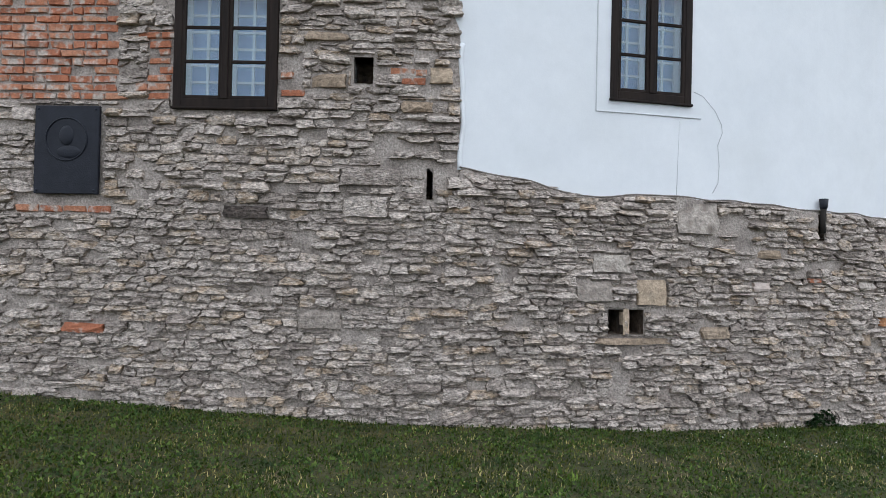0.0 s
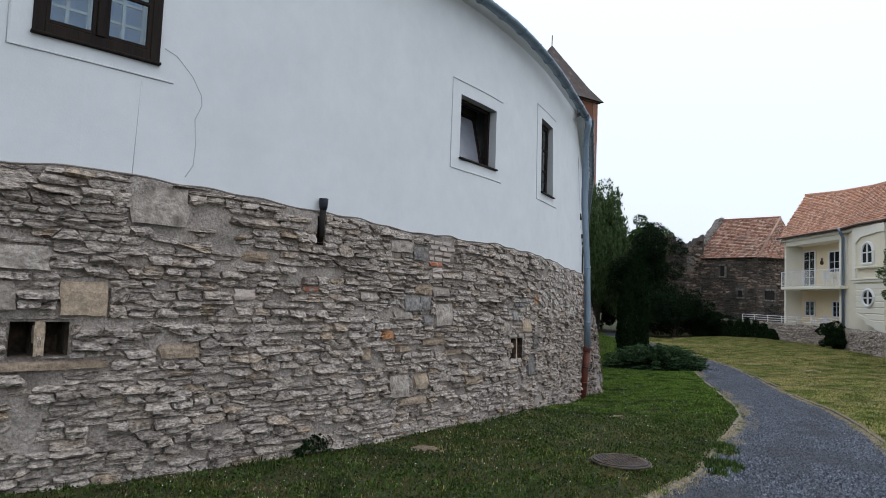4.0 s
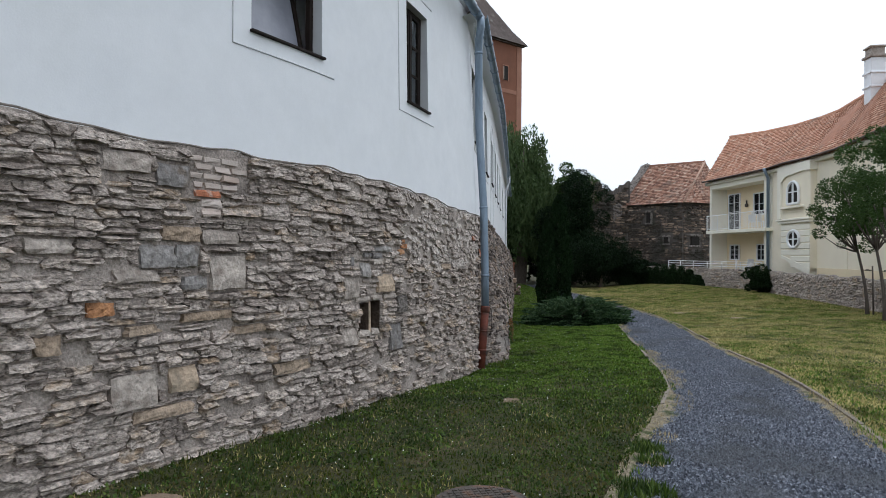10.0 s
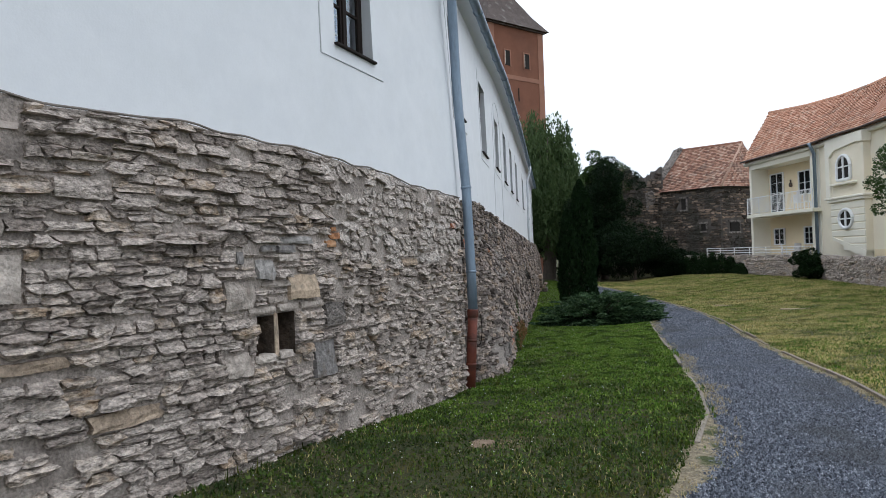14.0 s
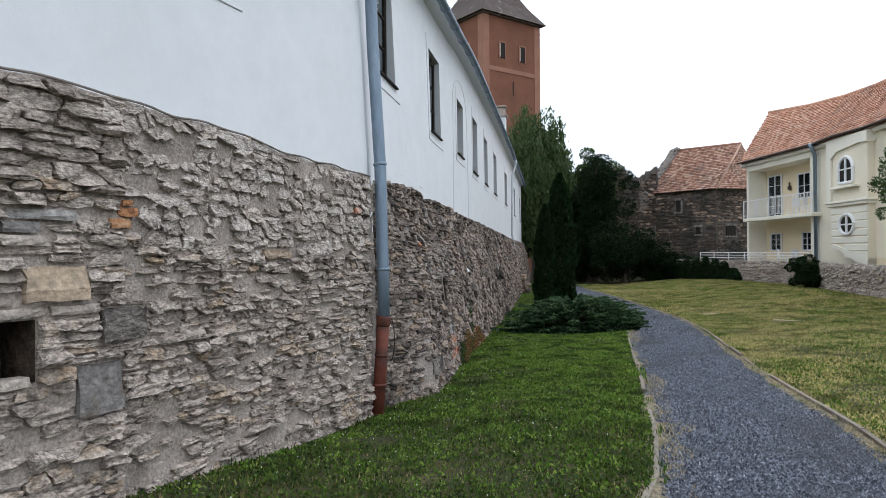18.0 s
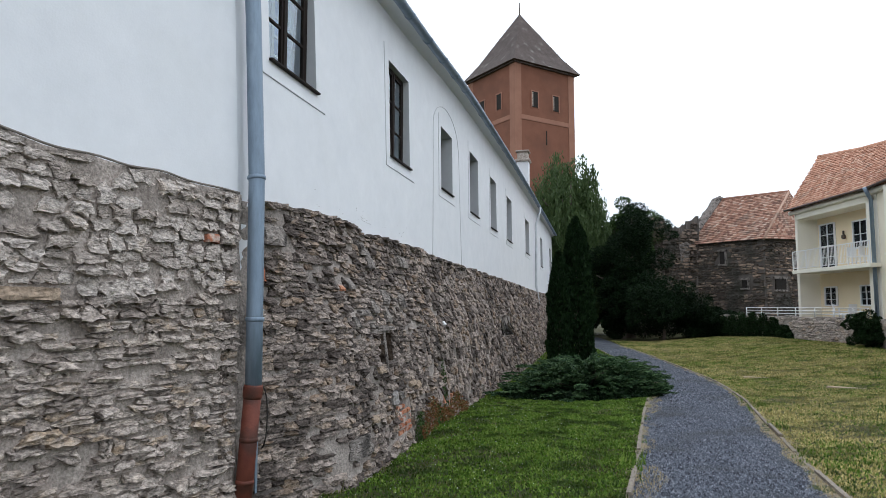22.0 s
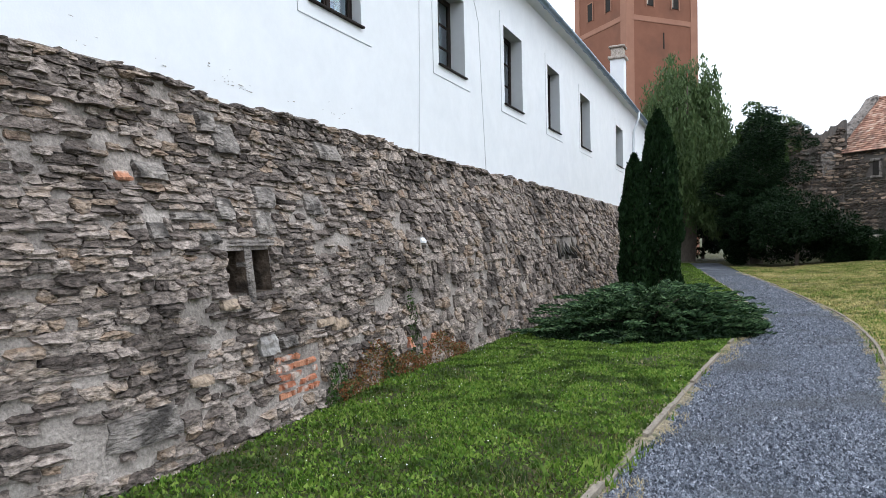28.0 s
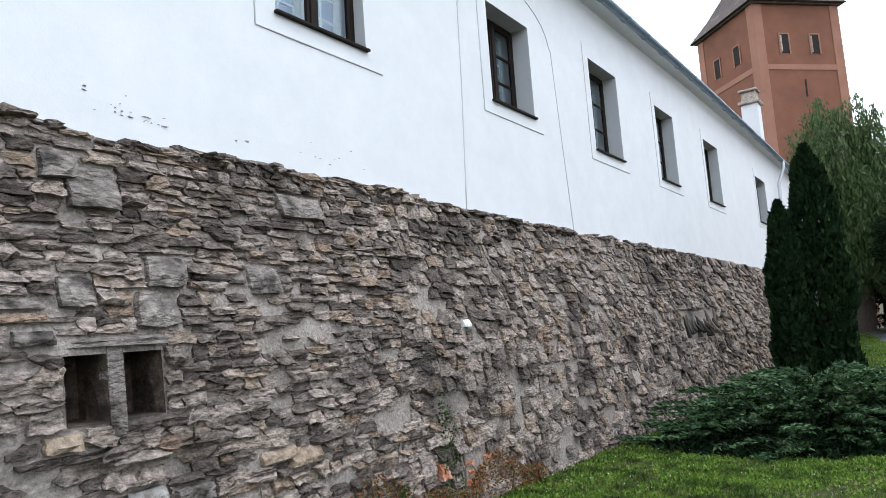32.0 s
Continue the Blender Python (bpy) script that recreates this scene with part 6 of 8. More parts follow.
def stone_faces(n=12):
    q, t = [], []
    for r in range(2):
        for i in range(n):
            q.append((r * n + i, r * n + (i + 1) % n, (r + 1) * n + (i + 1) % n, (r + 1) * n + i))
    for i in range(n):
        t.append((2 * n + i, 2 * n + (i + 1) % n, 3 * n))
    return np.array(q), np.array(t)


SQ, ST = stone_faces()
SN = 37


def build_stones(parent, fn, rows, batter, proud, material, seed, picked, turn=0.08, name="stone", hang=0.5, pack=0.0):
    """The picked stones as parts of their own, the rest joined."""
    V = stone_verts(fn, rows, batter, proud, seed, turn, hang=hang, pack=pack)
    rest = V[~picked]
    k = len(rest)
    if k:
        off = (np.arange(k) * SN)[:, None, None]
        me = np_mesh("rubble", rest.reshape(-1, 3), (SQ[None] + off).reshape(-1, 4), (ST[None] + off).reshape(-1, 3))
        put("rubble", me, material, parent, "", "stuff")
    for v in V[picked]:
        c = v[-1]
        ob = put(name, np_mesh(name, v - c, SQ, ST), material, parent)
        ob.location = tuple(c)


def clip_half(poly, p, n):
    """The part of a convex polygon on the near side of the line through p with normal n."""
    out = []
    d = [(x - p[0]) * n[0] + (z - p[1]) * n[1] for x, z in poly]
    for k in range(len(poly)):
        a, b, da, db = poly[k - 1], poly[k], d[k - 1], d[k]
        if (da <= 0) != (db <= 0):
            w = da / (da - db)
            out.append((a[0] + (b[0] - a[0]) * w, a[1] + (b[1] - a[1]) * w))
        if db <= 0:
            out.append(b)
    return out


def area(poly):
    return 0.5 * abs(sum(poly[k - 1][0] * poly[k][1] - poly[k][0] * poly[k - 1][1] for k in range(len(poly))))


def rubble_cells(s0, s1, base, topf, wide, course, seed, rects, loose=0.3, wave=0.02, bare=0.08, patch=0.75, ends=(0, 0)):
    """Closely packed stones in wavering courses: convex outlines over along x height, with some left out as plain mortar."""
    g = np.random.default_rng(seed)
    ss = np.linspace(s0, s1, 60)
    z, zmax = float(base(ss).min()) - 0.08, float(np.max(topf(ss))) + 0.05
    k = wide / (0.5 * (course[0] + course[1]))
    pts = []
    while z < zmax:
        h = g.uniform(*course)
        ph, fq = g.uniform(0, 6.3), g.uniform(0.5, 1.2)
        x = s0 + g.uniform(-0.1, 0.1)
        while x < s1:
            w = float(np.clip(wide * math.exp(g.normal(0, 0.45)), wide * 0.4, wide * 2.3))
            split = g.random() < 0.16 and w > wide * 0.8
            for q in ((-0.25, 0.25) if split else (0.0,)):
                pts.append((x + w / 2 + loose * 0.5 * w * g.uniform(-1, 1), z + h / 2 + q * h + wave * math.sin(x * fq + ph) + loose * h * g.uniform(-0.6, 0.6)))
            x += w
        z += h
    P = np.array(pts)
    keep = (P[:, 1] < topf(P[:, 0]) - 0.004) & (P[:, 1] > base(P[:, 0]) - 0.08)
    for a, b, c, d in rects:
        keep &= ~((P[:, 0] > a) & (P[:, 0] < b) & (P[:, 1] > c) & (P[:, 1] < d))
    P = P[keep]
    Q = P * (1, k)
    cell = wide * 1.5
    bins = {}
    for n_, (x, y) in enumerate(Q):
        bins.setdefault((int(x // cell), int(y // cell)), []).append(n_)
    out = []
    bald = field(P[:, 0] * 1.0, P[:, 1] * 1.6, 0.55, seed % 17)
    lucky = g.random(len(P))
    tops, bots = topf(P[:, 0]), base(P[:, 0])
    for n_, (x, y) in enumerate(Q):
        if lucky[n_] < bare or (bald[n_] > patch and lucky[n_] < 0.7):
            continue
        bx_, by_ = int(x // cell), int(y // cell)
        near_ = [m for i_ in (-1, 0, 1) for j_ in (-1, 0, 1) for m in bins.get((bx_ + i_, by_ + j_), ()) if m != n_]
        near_.sort(key=lambda m: (Q[m, 0] - x) ** 2 + (Q[m, 1] - y) ** 2)
        r = wide * 1.3
        poly = [(x - r, y - r), (x + r, y - r), (x + r, y + r), (x - r, y + r)]
        for m in near_[:18]:
            dx, dy = Q[m, 0] - x, Q[m, 1] - y
            poly = clip_half(poly, (x + dx / 2, y + dy / 2), (dx, dy))
        poly = [(a, b / k) for a, b in poly]
        poly = clip_half(poly, (0, tops[n_] - 0.006), (0, 1))
        poly = clip_half(poly, (0, bots[n_] - 0.1), (0, -1)) if poly else poly
        poly = clip_half(poly, (s0 - ends[0], 0), (-1, 0)) if poly else poly
        poly = clip_half(poly, (s1 + ends[1], 0), (1, 0)) if poly else poly
        for a, b, c, d in rects:
            if not poly:
                break
            xs_, zs_ = [p[0] for p in poly], [p[1] for p in poly]
            if max(xs_) > a and min(xs_) < b and max(zs_) > c and min(zs_) < d:
                poly = max((clip_half(poly, (a, 0), (1, 0)), clip_half(poly, (b, 0), (-1, 0)), clip_half(poly, (0, c), (0, 1)), clip_half(poly, (0, d), (0, -1))), key=lambda q: area(q) if len(q) > 2 else 0)
        if len(poly) > 2 and area(poly) > 0.0006:
            out.append(poly)
    return out


CUT_AT, ROW_AT, COL_AT = np.array([0.2, 0.4, 0.6, 0.8]), np.array([0.04, 0.34, 0.66, 0.96]), np.array([0.0, 0.2, 0.5, 0.8, 1.0])
RING = [0, 1, 2, 3, 4, 9, 14, 19, 18, 17, 16, 15, 10, 5]
CELL_Q = np.array([(r * 5 + c, r * 5 + c + 1, r * 5 + c + 6, r * 5 + c + 5) for r in range(3) for c in range(4)] + [(20 + k, 20 + (k + 1) % 14, RING[(k + 1) % 14], RING[k]) for k in range(14)])
CELL_N = 34


def cell_verts(fn, polys, batter, proud, seed, gap=0.012, ragged=1.0, strata=0.25, hang=0.3):
    """Split stones from their outlines: four ragged layers across, standing out of the mortar and undercut below."""
    g = np.random.default_rng(seed)
    m = len(polys)
    L, R, Z = np.zeros((m, 4)), np.zeros((m, 4)), np.zeros((m, 4))
    for n_, poly in enumerate(polys):
        p = np.array(poly)
        c = (p.min(0) + p.max(0)) / 2
        ext = np.maximum(p.max(0) - p.min(0), 0.02)
        p = c + (p - c) * np.clip(1 - gap / ext, 0.55, 1.0)
        z0, z1 = p[:, 1].min(), p[:, 1].max()
        q = np.roll(p, -1, 0)
        for r in range(4):
            z = z0 + (z1 - z0) * CUT_AT[r]
            hit = (p[:, 1] <= z) != (q[:, 1] <= z)
            x = p[hit, 0] + (q[hit, 0] - p[hit, 0]) * (z - p[hit, 1]) / (q[hit, 1] - p[hit, 1])
            L[n_, r], R[n_, r], Z[n_, r] = x.min(), x.max(), z0 + (z1 - z0) * ROW_AT[r]
    w, h = (R - L).max(1)[:, None, None], (Z[:, 3] - Z[:, 0])[:, None, None]
    S = L[:, :, None] + (R - L)[:, :, None] * COL_AT
    S = S + ragged * g.uniform(-0.07, 0.07, S.shape) * w * np.array([1.0, 0.8, 0.8, 0.8, 1.0])
    V = Z[:, :, None] + ragged * g.uniform(-0.1, 0.1, S.shape) * np.minimum(h, 0.12)
    pr = g.uniform(*proud, (m, 1, 1)) * np.clip(np.minimum(w, 2 * h) / 0.13, 0.5, 1.25)
    shape = np.array([0.98, 1.05, 0.85, 0.42])[None, :, None] * np.array([0.72, 1.0, 1.0, 1.0, 0.72])[None, None]
    o = pr * (shape + strata * g.normal(0, 1, (m, 4, 1)) + 0.14 * g.normal(0, 1, S.shape))
    o = o - hang * g.uniform(-0.2, 1.0, (m, 1, 1)) * (V - Z.mean(1)[:, None, None]) + g.normal(0, 0.1, (m, 1, 1)) * (S - S.mean((1, 2))[:, None, None])
    front = fn(S, V, batter(S, V) + o).reshape(m, 20, 3)
    S2, V2 = S.reshape(m, 20)[:, RING], V.reshape(m, 20)[:, RING]
    back = fn(S2, V2, batter(S2, V2) - 0.09)
    return np.concatenate([front, back], 1)


def build_cells(parent, fn, polys, batter, proud, material, seed, zone=None, name="stone", **shape):
    """Up to 300 stones of a stretch as parts of their own, the rest joined."""
    V = cell_verts(fn, polys, batter, proud, seed, **shape)
    mid = np.array([np.mean(p, 0) for p in polys])
    picked = np.zeros(len(polys), bool)
    if zone:
        inside = np.nonzero((mid[:, 0] > zone[0]) & (mid[:, 0] < zone[1]) & (mid[:, 1] > zone[2]) & (mid[:, 1] < zone[3]))[0]
        picked[inside[:300]] = True
    rest = V[~picked]
    off = (np.arange(len(rest)) * CELL_N)[:, None, None]
    put("rubble", np_mesh("rubble", rest.reshape(-1, 3), (CELL_Q[None] + off).reshape(-1, 4)), material, parent, "", "stuff")
    for v in V[picked]:
        c = v[:20].mean(0)
        ob = put(name, np_mesh(name, v - c, CELL_Q), material, parent)
        ob.location = tuple(c)


def lone_stone(parent, fn, s0, s1, z0, z1, batter, material, proud=0.03, name="stone", turn=0.03, seed=1):
    """One dressed or split block: a worn four-sided to six-sided face."""
    g = np.random.default_rng(seed)
    w, h = s1 - s0, z1 - z0
    cu, cv = w * g.uniform(0.04, 0.26, 4), h * g.uniform(0.04, 0.26, 4)
    poly = [(s0 + cu[0], z0), (s1 - cu[1], z0), (s1, z0 + cv[1]), (s1, z1 - cv[2]), (s1 - cu[2], z1), (s0 + cu[3], z1), (s0, z1 - cv[3]), (s0, z0 + cv[0])]
    slope = g.uniform(-0.08, 0.08)
    poly = [(a, b + slope * (a - s0 - w / 2) * min(1.0, h / w)) for a, b in poly]
    v = cell_verts(fn, [poly], batter, (proud, proud * 1.05), seed, gap=0.004, ragged=0.7, strata=0.06, hang=0.12)[0]
    c = v[:20].mean(0)
    ob = put(name, np_mesh(name, v - c, CELL_Q), material, parent)
    ob.location = tuple(c)
    return ob


def brick_field(parent, fn, s0, s1, z0, z1, batter, material, seed, keep=0.86, bw=0.25, bh=0.068, proud=0.012):
    g = np.random.default_rng(seed)
    z, k = z0, 0
    while z + bh < z1:
        s = s0 - (bw * 0.5 if k % 2 else 0) + g.uniform(-0.02, 0.02)
        while s + bw * 0.4 < s1:
            w = bw if g.random() < 0.8 else bw * 0.5
            if s > s0 - 0.14 and s + w < s1 + 0.14 and g.random() < keep:
                o = proud + g.normal(0, 0.004)
                a, b, c, d = s + 0.006, s + w - 0.008, z + 0.005 + g.normal(0, 0.002), z + bh - 0.006
                e = 0.006
                wa, wc = g.normal(0, 0.008, 8), g.normal(0, 0.006, 8)
                f = fn(np.array([a, b, b, a, a + e, b - e, b - e, a + e]) + wa, np.array([c, c, d, d, c + e, c + e, d - e, d - e]) + wc, batter(np.array([a] * 8), np.array([c] * 8)) + np.array([-0.03] * 4 + [o] * 4) + np.concatenate([np.zeros(4), g.normal(0, 0.005, 4)]))
                cc = f.mean(0)
                ob = put("brick", np_mesh("brick", f - cc, [(0, 1, 5, 4), (1, 2, 6, 5), (2, 3, 7, 6), (3, 0, 4, 7), (4, 5, 6, 7)]), material, parent)
                ob.location = tuple(cc)
            s += w + 0.004
        z += bh + 0.011
        k += 1


no_batter = lambda s, z: 0.0 * np.asarray(s)

# ---- the grass, gravel and small growth ----
def blades(name, n, region, size, material, label, seed, lean=0.5, width=0.1, clump=0.0, keep=None, z0=0.0):
    """Grass blades, one triangle each, over a region of the ground."""
    g = np.random.default_rng(seed)
    x0, x1, y0, y1 = region
    x, y = g.uniform(x0, x1, n), g.uniform(y0, y1, n)
    ok = keep(x, y)
    x, y = x[ok], y[ok]
    n = len(x)
    z = ground_z(x, y) + 0.02 * np.sin(x * 1.3 + 0.5 * y) * np.cos(y * 0.9) - 0.005 + z0
    patch = 0.2 + 0.8 * field(x, y, 0.5, seed) + 0.5 * field(x, y, 0.13, seed + 1)
    L = size * g.uniform(0.45, 1.5, n) * np.clip(0.6 + 0.5 * patch, 0.7, 1.3)
    a = g.uniform(0, 2 * math.pi, n)
    ln = g.uniform(0.15, 1.0, n) * lean
    tip = np.stack([x + np.cos(a) * L * ln, y + np.sin(a) * L * ln, z + L * np.sqrt(np.clip(1 - ln**2, 0.1, 1))], -1)
    b = a + math.pi / 2 + g.normal(0, 0.4, n)
    w = L * width
    p = np.stack([x, y, z], -1)
    side = np.stack([np.cos(b) * w, np.sin(b) * w, 0 * w], -1)
    V = np.stack([p - side, p + side, tip], 1).reshape(-1, 3)
    return put(name, np_mesh(name, V, None, np.arange(3 * n).reshape(-1, 3)), material, None, label, "stuff", "grass")


def left_lawn(x, y):
    wall = np.where(y < 9.95, np.interp(y, A_XY[:, 1], A_XY[:, 0]), b_line(y) + b_batter(y, 0.3) - 0.06)
    return (x > wall + 0.03) & (x < left_x(y) - 0.02)


def right_lawn(x, y):
    return (x > right_x(y) + 0.04) & (x < np.interp(y, RW_XY[::-1, 1], RW_XY[::-1, 0]) - 0.1)


def dry(x, y):
    """Where the lawn has yellowed."""
    return 2.6 * (0.6 * field(x, y, 1.3, 1) + 0.4 * field(x, y, 0.4, 2) - 0.5)


wall_x = lambda y, out: np.where(y < 9.95, np.interp(y, A_XY[:, 1], A_XY[:, 0]), b_line(y) + out)
thin = lambda x, y, lim, p: np.random.default_rng(2).random(len(x)) < np.where(dry(x, y) > lim, p, 1.0)
soft = lambda x, y, size, k, at, seed: np.random.default_rng(seed).random(len(x)) < np.clip(0.5 + 2.2 * (0.6 * field(x, y, size, k) + 0.4 * field(x, y, size * 0.3, k + 1) - at), 0, 1)
fade = lambda x, y: np.random.default_rng(23).random(len(x)) < np.maximum(np.interp(y, [-8.0, 1.0], [0.0, 1.0]) * np.interp(x + 3.0 * field(x, y, 1.5, 44), [9.5, 14.5], [1.0, 0.1]), (y > 17.5) * 1.0)
# the lawn darkens southward: darker clover there, plus shade painted in
south = lambda x, y: np.random.default_rng(21).random(len(x)) < np.interp(y, [6.0, 15.0], [1.0, 0.15])
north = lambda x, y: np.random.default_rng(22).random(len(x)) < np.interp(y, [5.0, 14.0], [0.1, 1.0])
blades("grass_near", 700000, (-13, 3.2, -9.3, 20), 0.032, GRASS, "short green lawn grass below the stone wall", 1, lean=1.0, width=0.2, keep=lambda x, y: left_lawn(x, y) & thin(x, y, 0.5, 0.45) & south(x, y))
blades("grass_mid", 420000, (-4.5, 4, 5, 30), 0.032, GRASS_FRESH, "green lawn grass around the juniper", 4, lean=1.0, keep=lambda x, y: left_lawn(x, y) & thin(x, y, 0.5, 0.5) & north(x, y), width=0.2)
blades("clover", 520000, (-13, 3.2, -9.3, 16), 0.021, CLOVER, "low clover leaves between the grass", 14, lean=1.0, width=0.55, keep=lambda x, y: left_lawn(x, y) & soft(x, y, 0.6, 4, 0.36, 31) & south(x, y), z0=0.018)
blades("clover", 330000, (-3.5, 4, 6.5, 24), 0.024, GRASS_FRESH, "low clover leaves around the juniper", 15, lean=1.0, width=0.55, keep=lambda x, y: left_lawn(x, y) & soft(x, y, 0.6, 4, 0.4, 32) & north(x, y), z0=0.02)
blades("grass_yellowed", 240000, (-13, 3.2, -9.3, 24), 0.035, GRASS_DRY, "yellowed lawn grass in patches", 5, lean=1.0, width=0.14, keep=lambda x, y: left_lawn(x, y) & soft(x, y, 0.7, 13, 0.6, 33) & ((y < 8) | soft(x, y, 0.5, 16, 0.7, 36)))
blades("grass_lawn", 500000, (0.0, 13.2, -8, 26), 0.03, GRASS_DRY, "sun-dried yellow-green lawn beside the path", 6, lean=1.0, keep=lambda x, y: right_lawn(x, y) & fade(x, y), width=0.38)
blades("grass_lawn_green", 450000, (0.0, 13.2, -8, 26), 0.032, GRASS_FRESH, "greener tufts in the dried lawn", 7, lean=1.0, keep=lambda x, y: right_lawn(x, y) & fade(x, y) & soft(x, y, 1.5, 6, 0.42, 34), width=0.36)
blades("grass_far", 130000, (1.5, 13.4, 26, 50), 0.045, GRASS_DRY, "pale green far lawn", 8, lean=1.0, keep=right_lawn, width=0.4)
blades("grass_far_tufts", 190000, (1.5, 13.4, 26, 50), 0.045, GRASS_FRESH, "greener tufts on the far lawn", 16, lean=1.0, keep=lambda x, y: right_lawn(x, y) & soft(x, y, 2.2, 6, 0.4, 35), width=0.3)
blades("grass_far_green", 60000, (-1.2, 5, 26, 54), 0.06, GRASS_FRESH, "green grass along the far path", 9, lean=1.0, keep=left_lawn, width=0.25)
blades("grass_wall_foot", 90000, (-13, 0.6, -9.3, 20), 0.09, GRASS, "longer uncut grass along the foot of the wall", 10, lean=0.7, width=0.06, keep=lambda x, y: left_lawn(x, y) & (x < wall_x(y, 0.5) + 0.12 + 0.1 * np.sin(y * 2.7)))
blades("weed_tufts", 46000, (-5, 3.2, -6, 22), 0.07, GRASS_FRESH, "low broad-leaved weed tufts in the lawn", 17, lean=1.0, width=0.2, keep=lambda x, y: left_lawn(x, y) & (field(x, y, 0.4, 15) > 0.9))
blades("dark_tufts", 420000, (-6, 3.4, -6, 22), 0.06, CLOVER, "taller dark green grass tufts in the lawn", 18, lean=0.9, width=0.07, keep=lambda x, y: left_lawn(x, y) & (0.7 * field(x, y, 0.38, 25) + 0.3 * field(x, y, 0.12, 26) > 0.7))
blades("dry_wisps", 90000, (-6, 3.4, -6, 22), 0.04, STRAW, "dry brown wisps lying in the lawn", 19, lean=1.0, width=0.06, keep=lambda x, y: left_lawn(x, y) & (0.6 * field(x, y, 0.3, 27) + 0.4 * field(x, y, 0.1, 28) > 0.68))
near_edge = lambda x, y: ((x > left_x(y) + 0.02) & (x < left_x(y) + 0.08 + 0.32 * field(x, y, 0.5, 8))) | ((x < right_x(y) + 0.12) & (x > right_x(y) - 0.05 - 0.2 * field(x, y, 0.5, 9)))
blades("edge_straw", 260000, (-2.5, 5.6, -3, 28), 0.036, STRAW, "dry straw-coloured grass along the path edging", 11, lean=1.0, width=0.09, keep=lambda x, y: near_edge(x, y) & (0.6 * field(x, y, 0.8, 10) + 0.4 * field(x, y, 0.25, 14) > 0.42), z0=0.0)
blades("edge_tufts", 150000, (-2.5, 5.9, -3, 28), 0.06, GRASS_FRESH, "green weed tufts growing over the path edging", 12, lean=0.9, width=0.12, keep=lambda x, y: ((np.abs(x - left_x(y) + 0.04) < 0.14) | (np.abs(x - right_x(y) - 0.1) < 0.2)) & (0.7 * field(x, y, 0.7, 11) + 0.3 * field(x, y, 0.2, 12) > 0.64), z0=-0.01)
# weeds lying across the near path edge
blades("path_weeds", 22000, (0.1, 1.6, 1.8, 4.8), 0.08, CLOVER, "broad-leaved weeds spreading from the lawn over the gravel", 13, lean=0.95, width=0.14, keep=lambda x, y: ((((x - 0.62) / 0.34) ** 2 + ((y - 2.75) / 0.5) ** 2 + 0.5 * np.sin(7 * x) * np.sin(9 * y) < 0.7) | (((x - 0.92) / 0.2) ** 2 + ((y - 4.0) / 0.45) ** 2 < 0.7)) & (0.6 * field(x, y, 0.22, 41) + 0.4 * field(x, y, 0.08, 42) > 0.45), z0=-0.02)

# loose gravel
g = np.random.default_rng(77)
n = 240000
py = np.concatenate([g.uniform(-2, 12, n // 3), g.uniform(4, 20, n // 3), g.uniform(12, 42, n // 3)])
pu = g.random(n)
px = left_x(py) * (1 - pu) + right_x(py) * pu
pz = ground_z(px, py) - 0.028 + 0.03 * np.sin(np.pi * pu)
r = ((0.009 + 0.015 * g.random(n) ** 2.2) * np.where(py > 20, 1.6, 1.0))[:, None]
tet = np.array([(1, 0, -0.3), (-0.5, 0.87, -0.3), (-0.5, -0.87, -0.3), (0, 0, 0.75)])
rot = g.uniform(0, 6.3, n)
cs, sn = np.cos(rot)[:, None], np.sin(rot)[:, None]
jit = g.normal(0, 0.25, (n, 4, 3))
sh = tet[None] + jit
X = sh[..., 0] * cs - sh[..., 1] * sn
Y = sh[..., 0] * sn + sh[..., 1] * cs
V = np.stack([px[:, None] + X * r, py[:, None] + Y * r, pz[:, None] + sh[..., 2] * r], -1)
k = (np.arange(n) * 4)[:, None, None]
put("gravel", np_mesh("gravel", V.reshape(-1, 3), None, (np.array([(0, 1, 3), (1, 2, 3), (2, 0, 3)])[None] + k).reshape(-1, 3)), GRAVEL, None, "loose crushed blue-grey gravel on the path", "stuff", "gravel")

# daisies and clover heads
n = 2600
fx, fy = g.uniform(-6, 3, n), g.uniform(-1, 24, n)
ok = left_lawn(fx, fy)
fx, fy = fx[ok], fy[ok]
wall = np.where(fy < 9.95, np.interp(fy, A_XY[:, 1], A_XY[:, 0]), b_line(fy) + 0.5)
ok = g.random(len(fx)) < np.clip(1.5 - (fx - wall) * 0.55, 0.2, 1)
fx, fy = fx[ok], fy[ok]
n = len(fx)
fz = ground_z(fx, fy) + g.uniform(0.04, 0.07, n)
a8 = np.linspace(0, 2 * math.pi, 6, endpoint=False)
rr = g.uniform(0.003, 0.007, n)[:, None]
ring = np.stack([fx[:, None] + np.cos(a8) * rr, fy[:, None] + np.sin(a8) * rr, fz[:, None] + 0.3 * rr * np.sin(a8 + 1)], -1)
cen = np.stack([fx, fy, fz + 0.008], -1)[:, None]
V = np.concatenate([ring, cen], 1).reshape(-1, 3)
k = (np.arange(n) * 7)[:, None, None]
put("daisies", np_mesh("daisies", V, None, (np.array([(i, (i + 1) % 6, 6) for i in range(6)])[None] + k).reshape(-1, 3)), WOOD_WHITE, None, "scattered small white daisies in the grass", "stuff", "flowers")


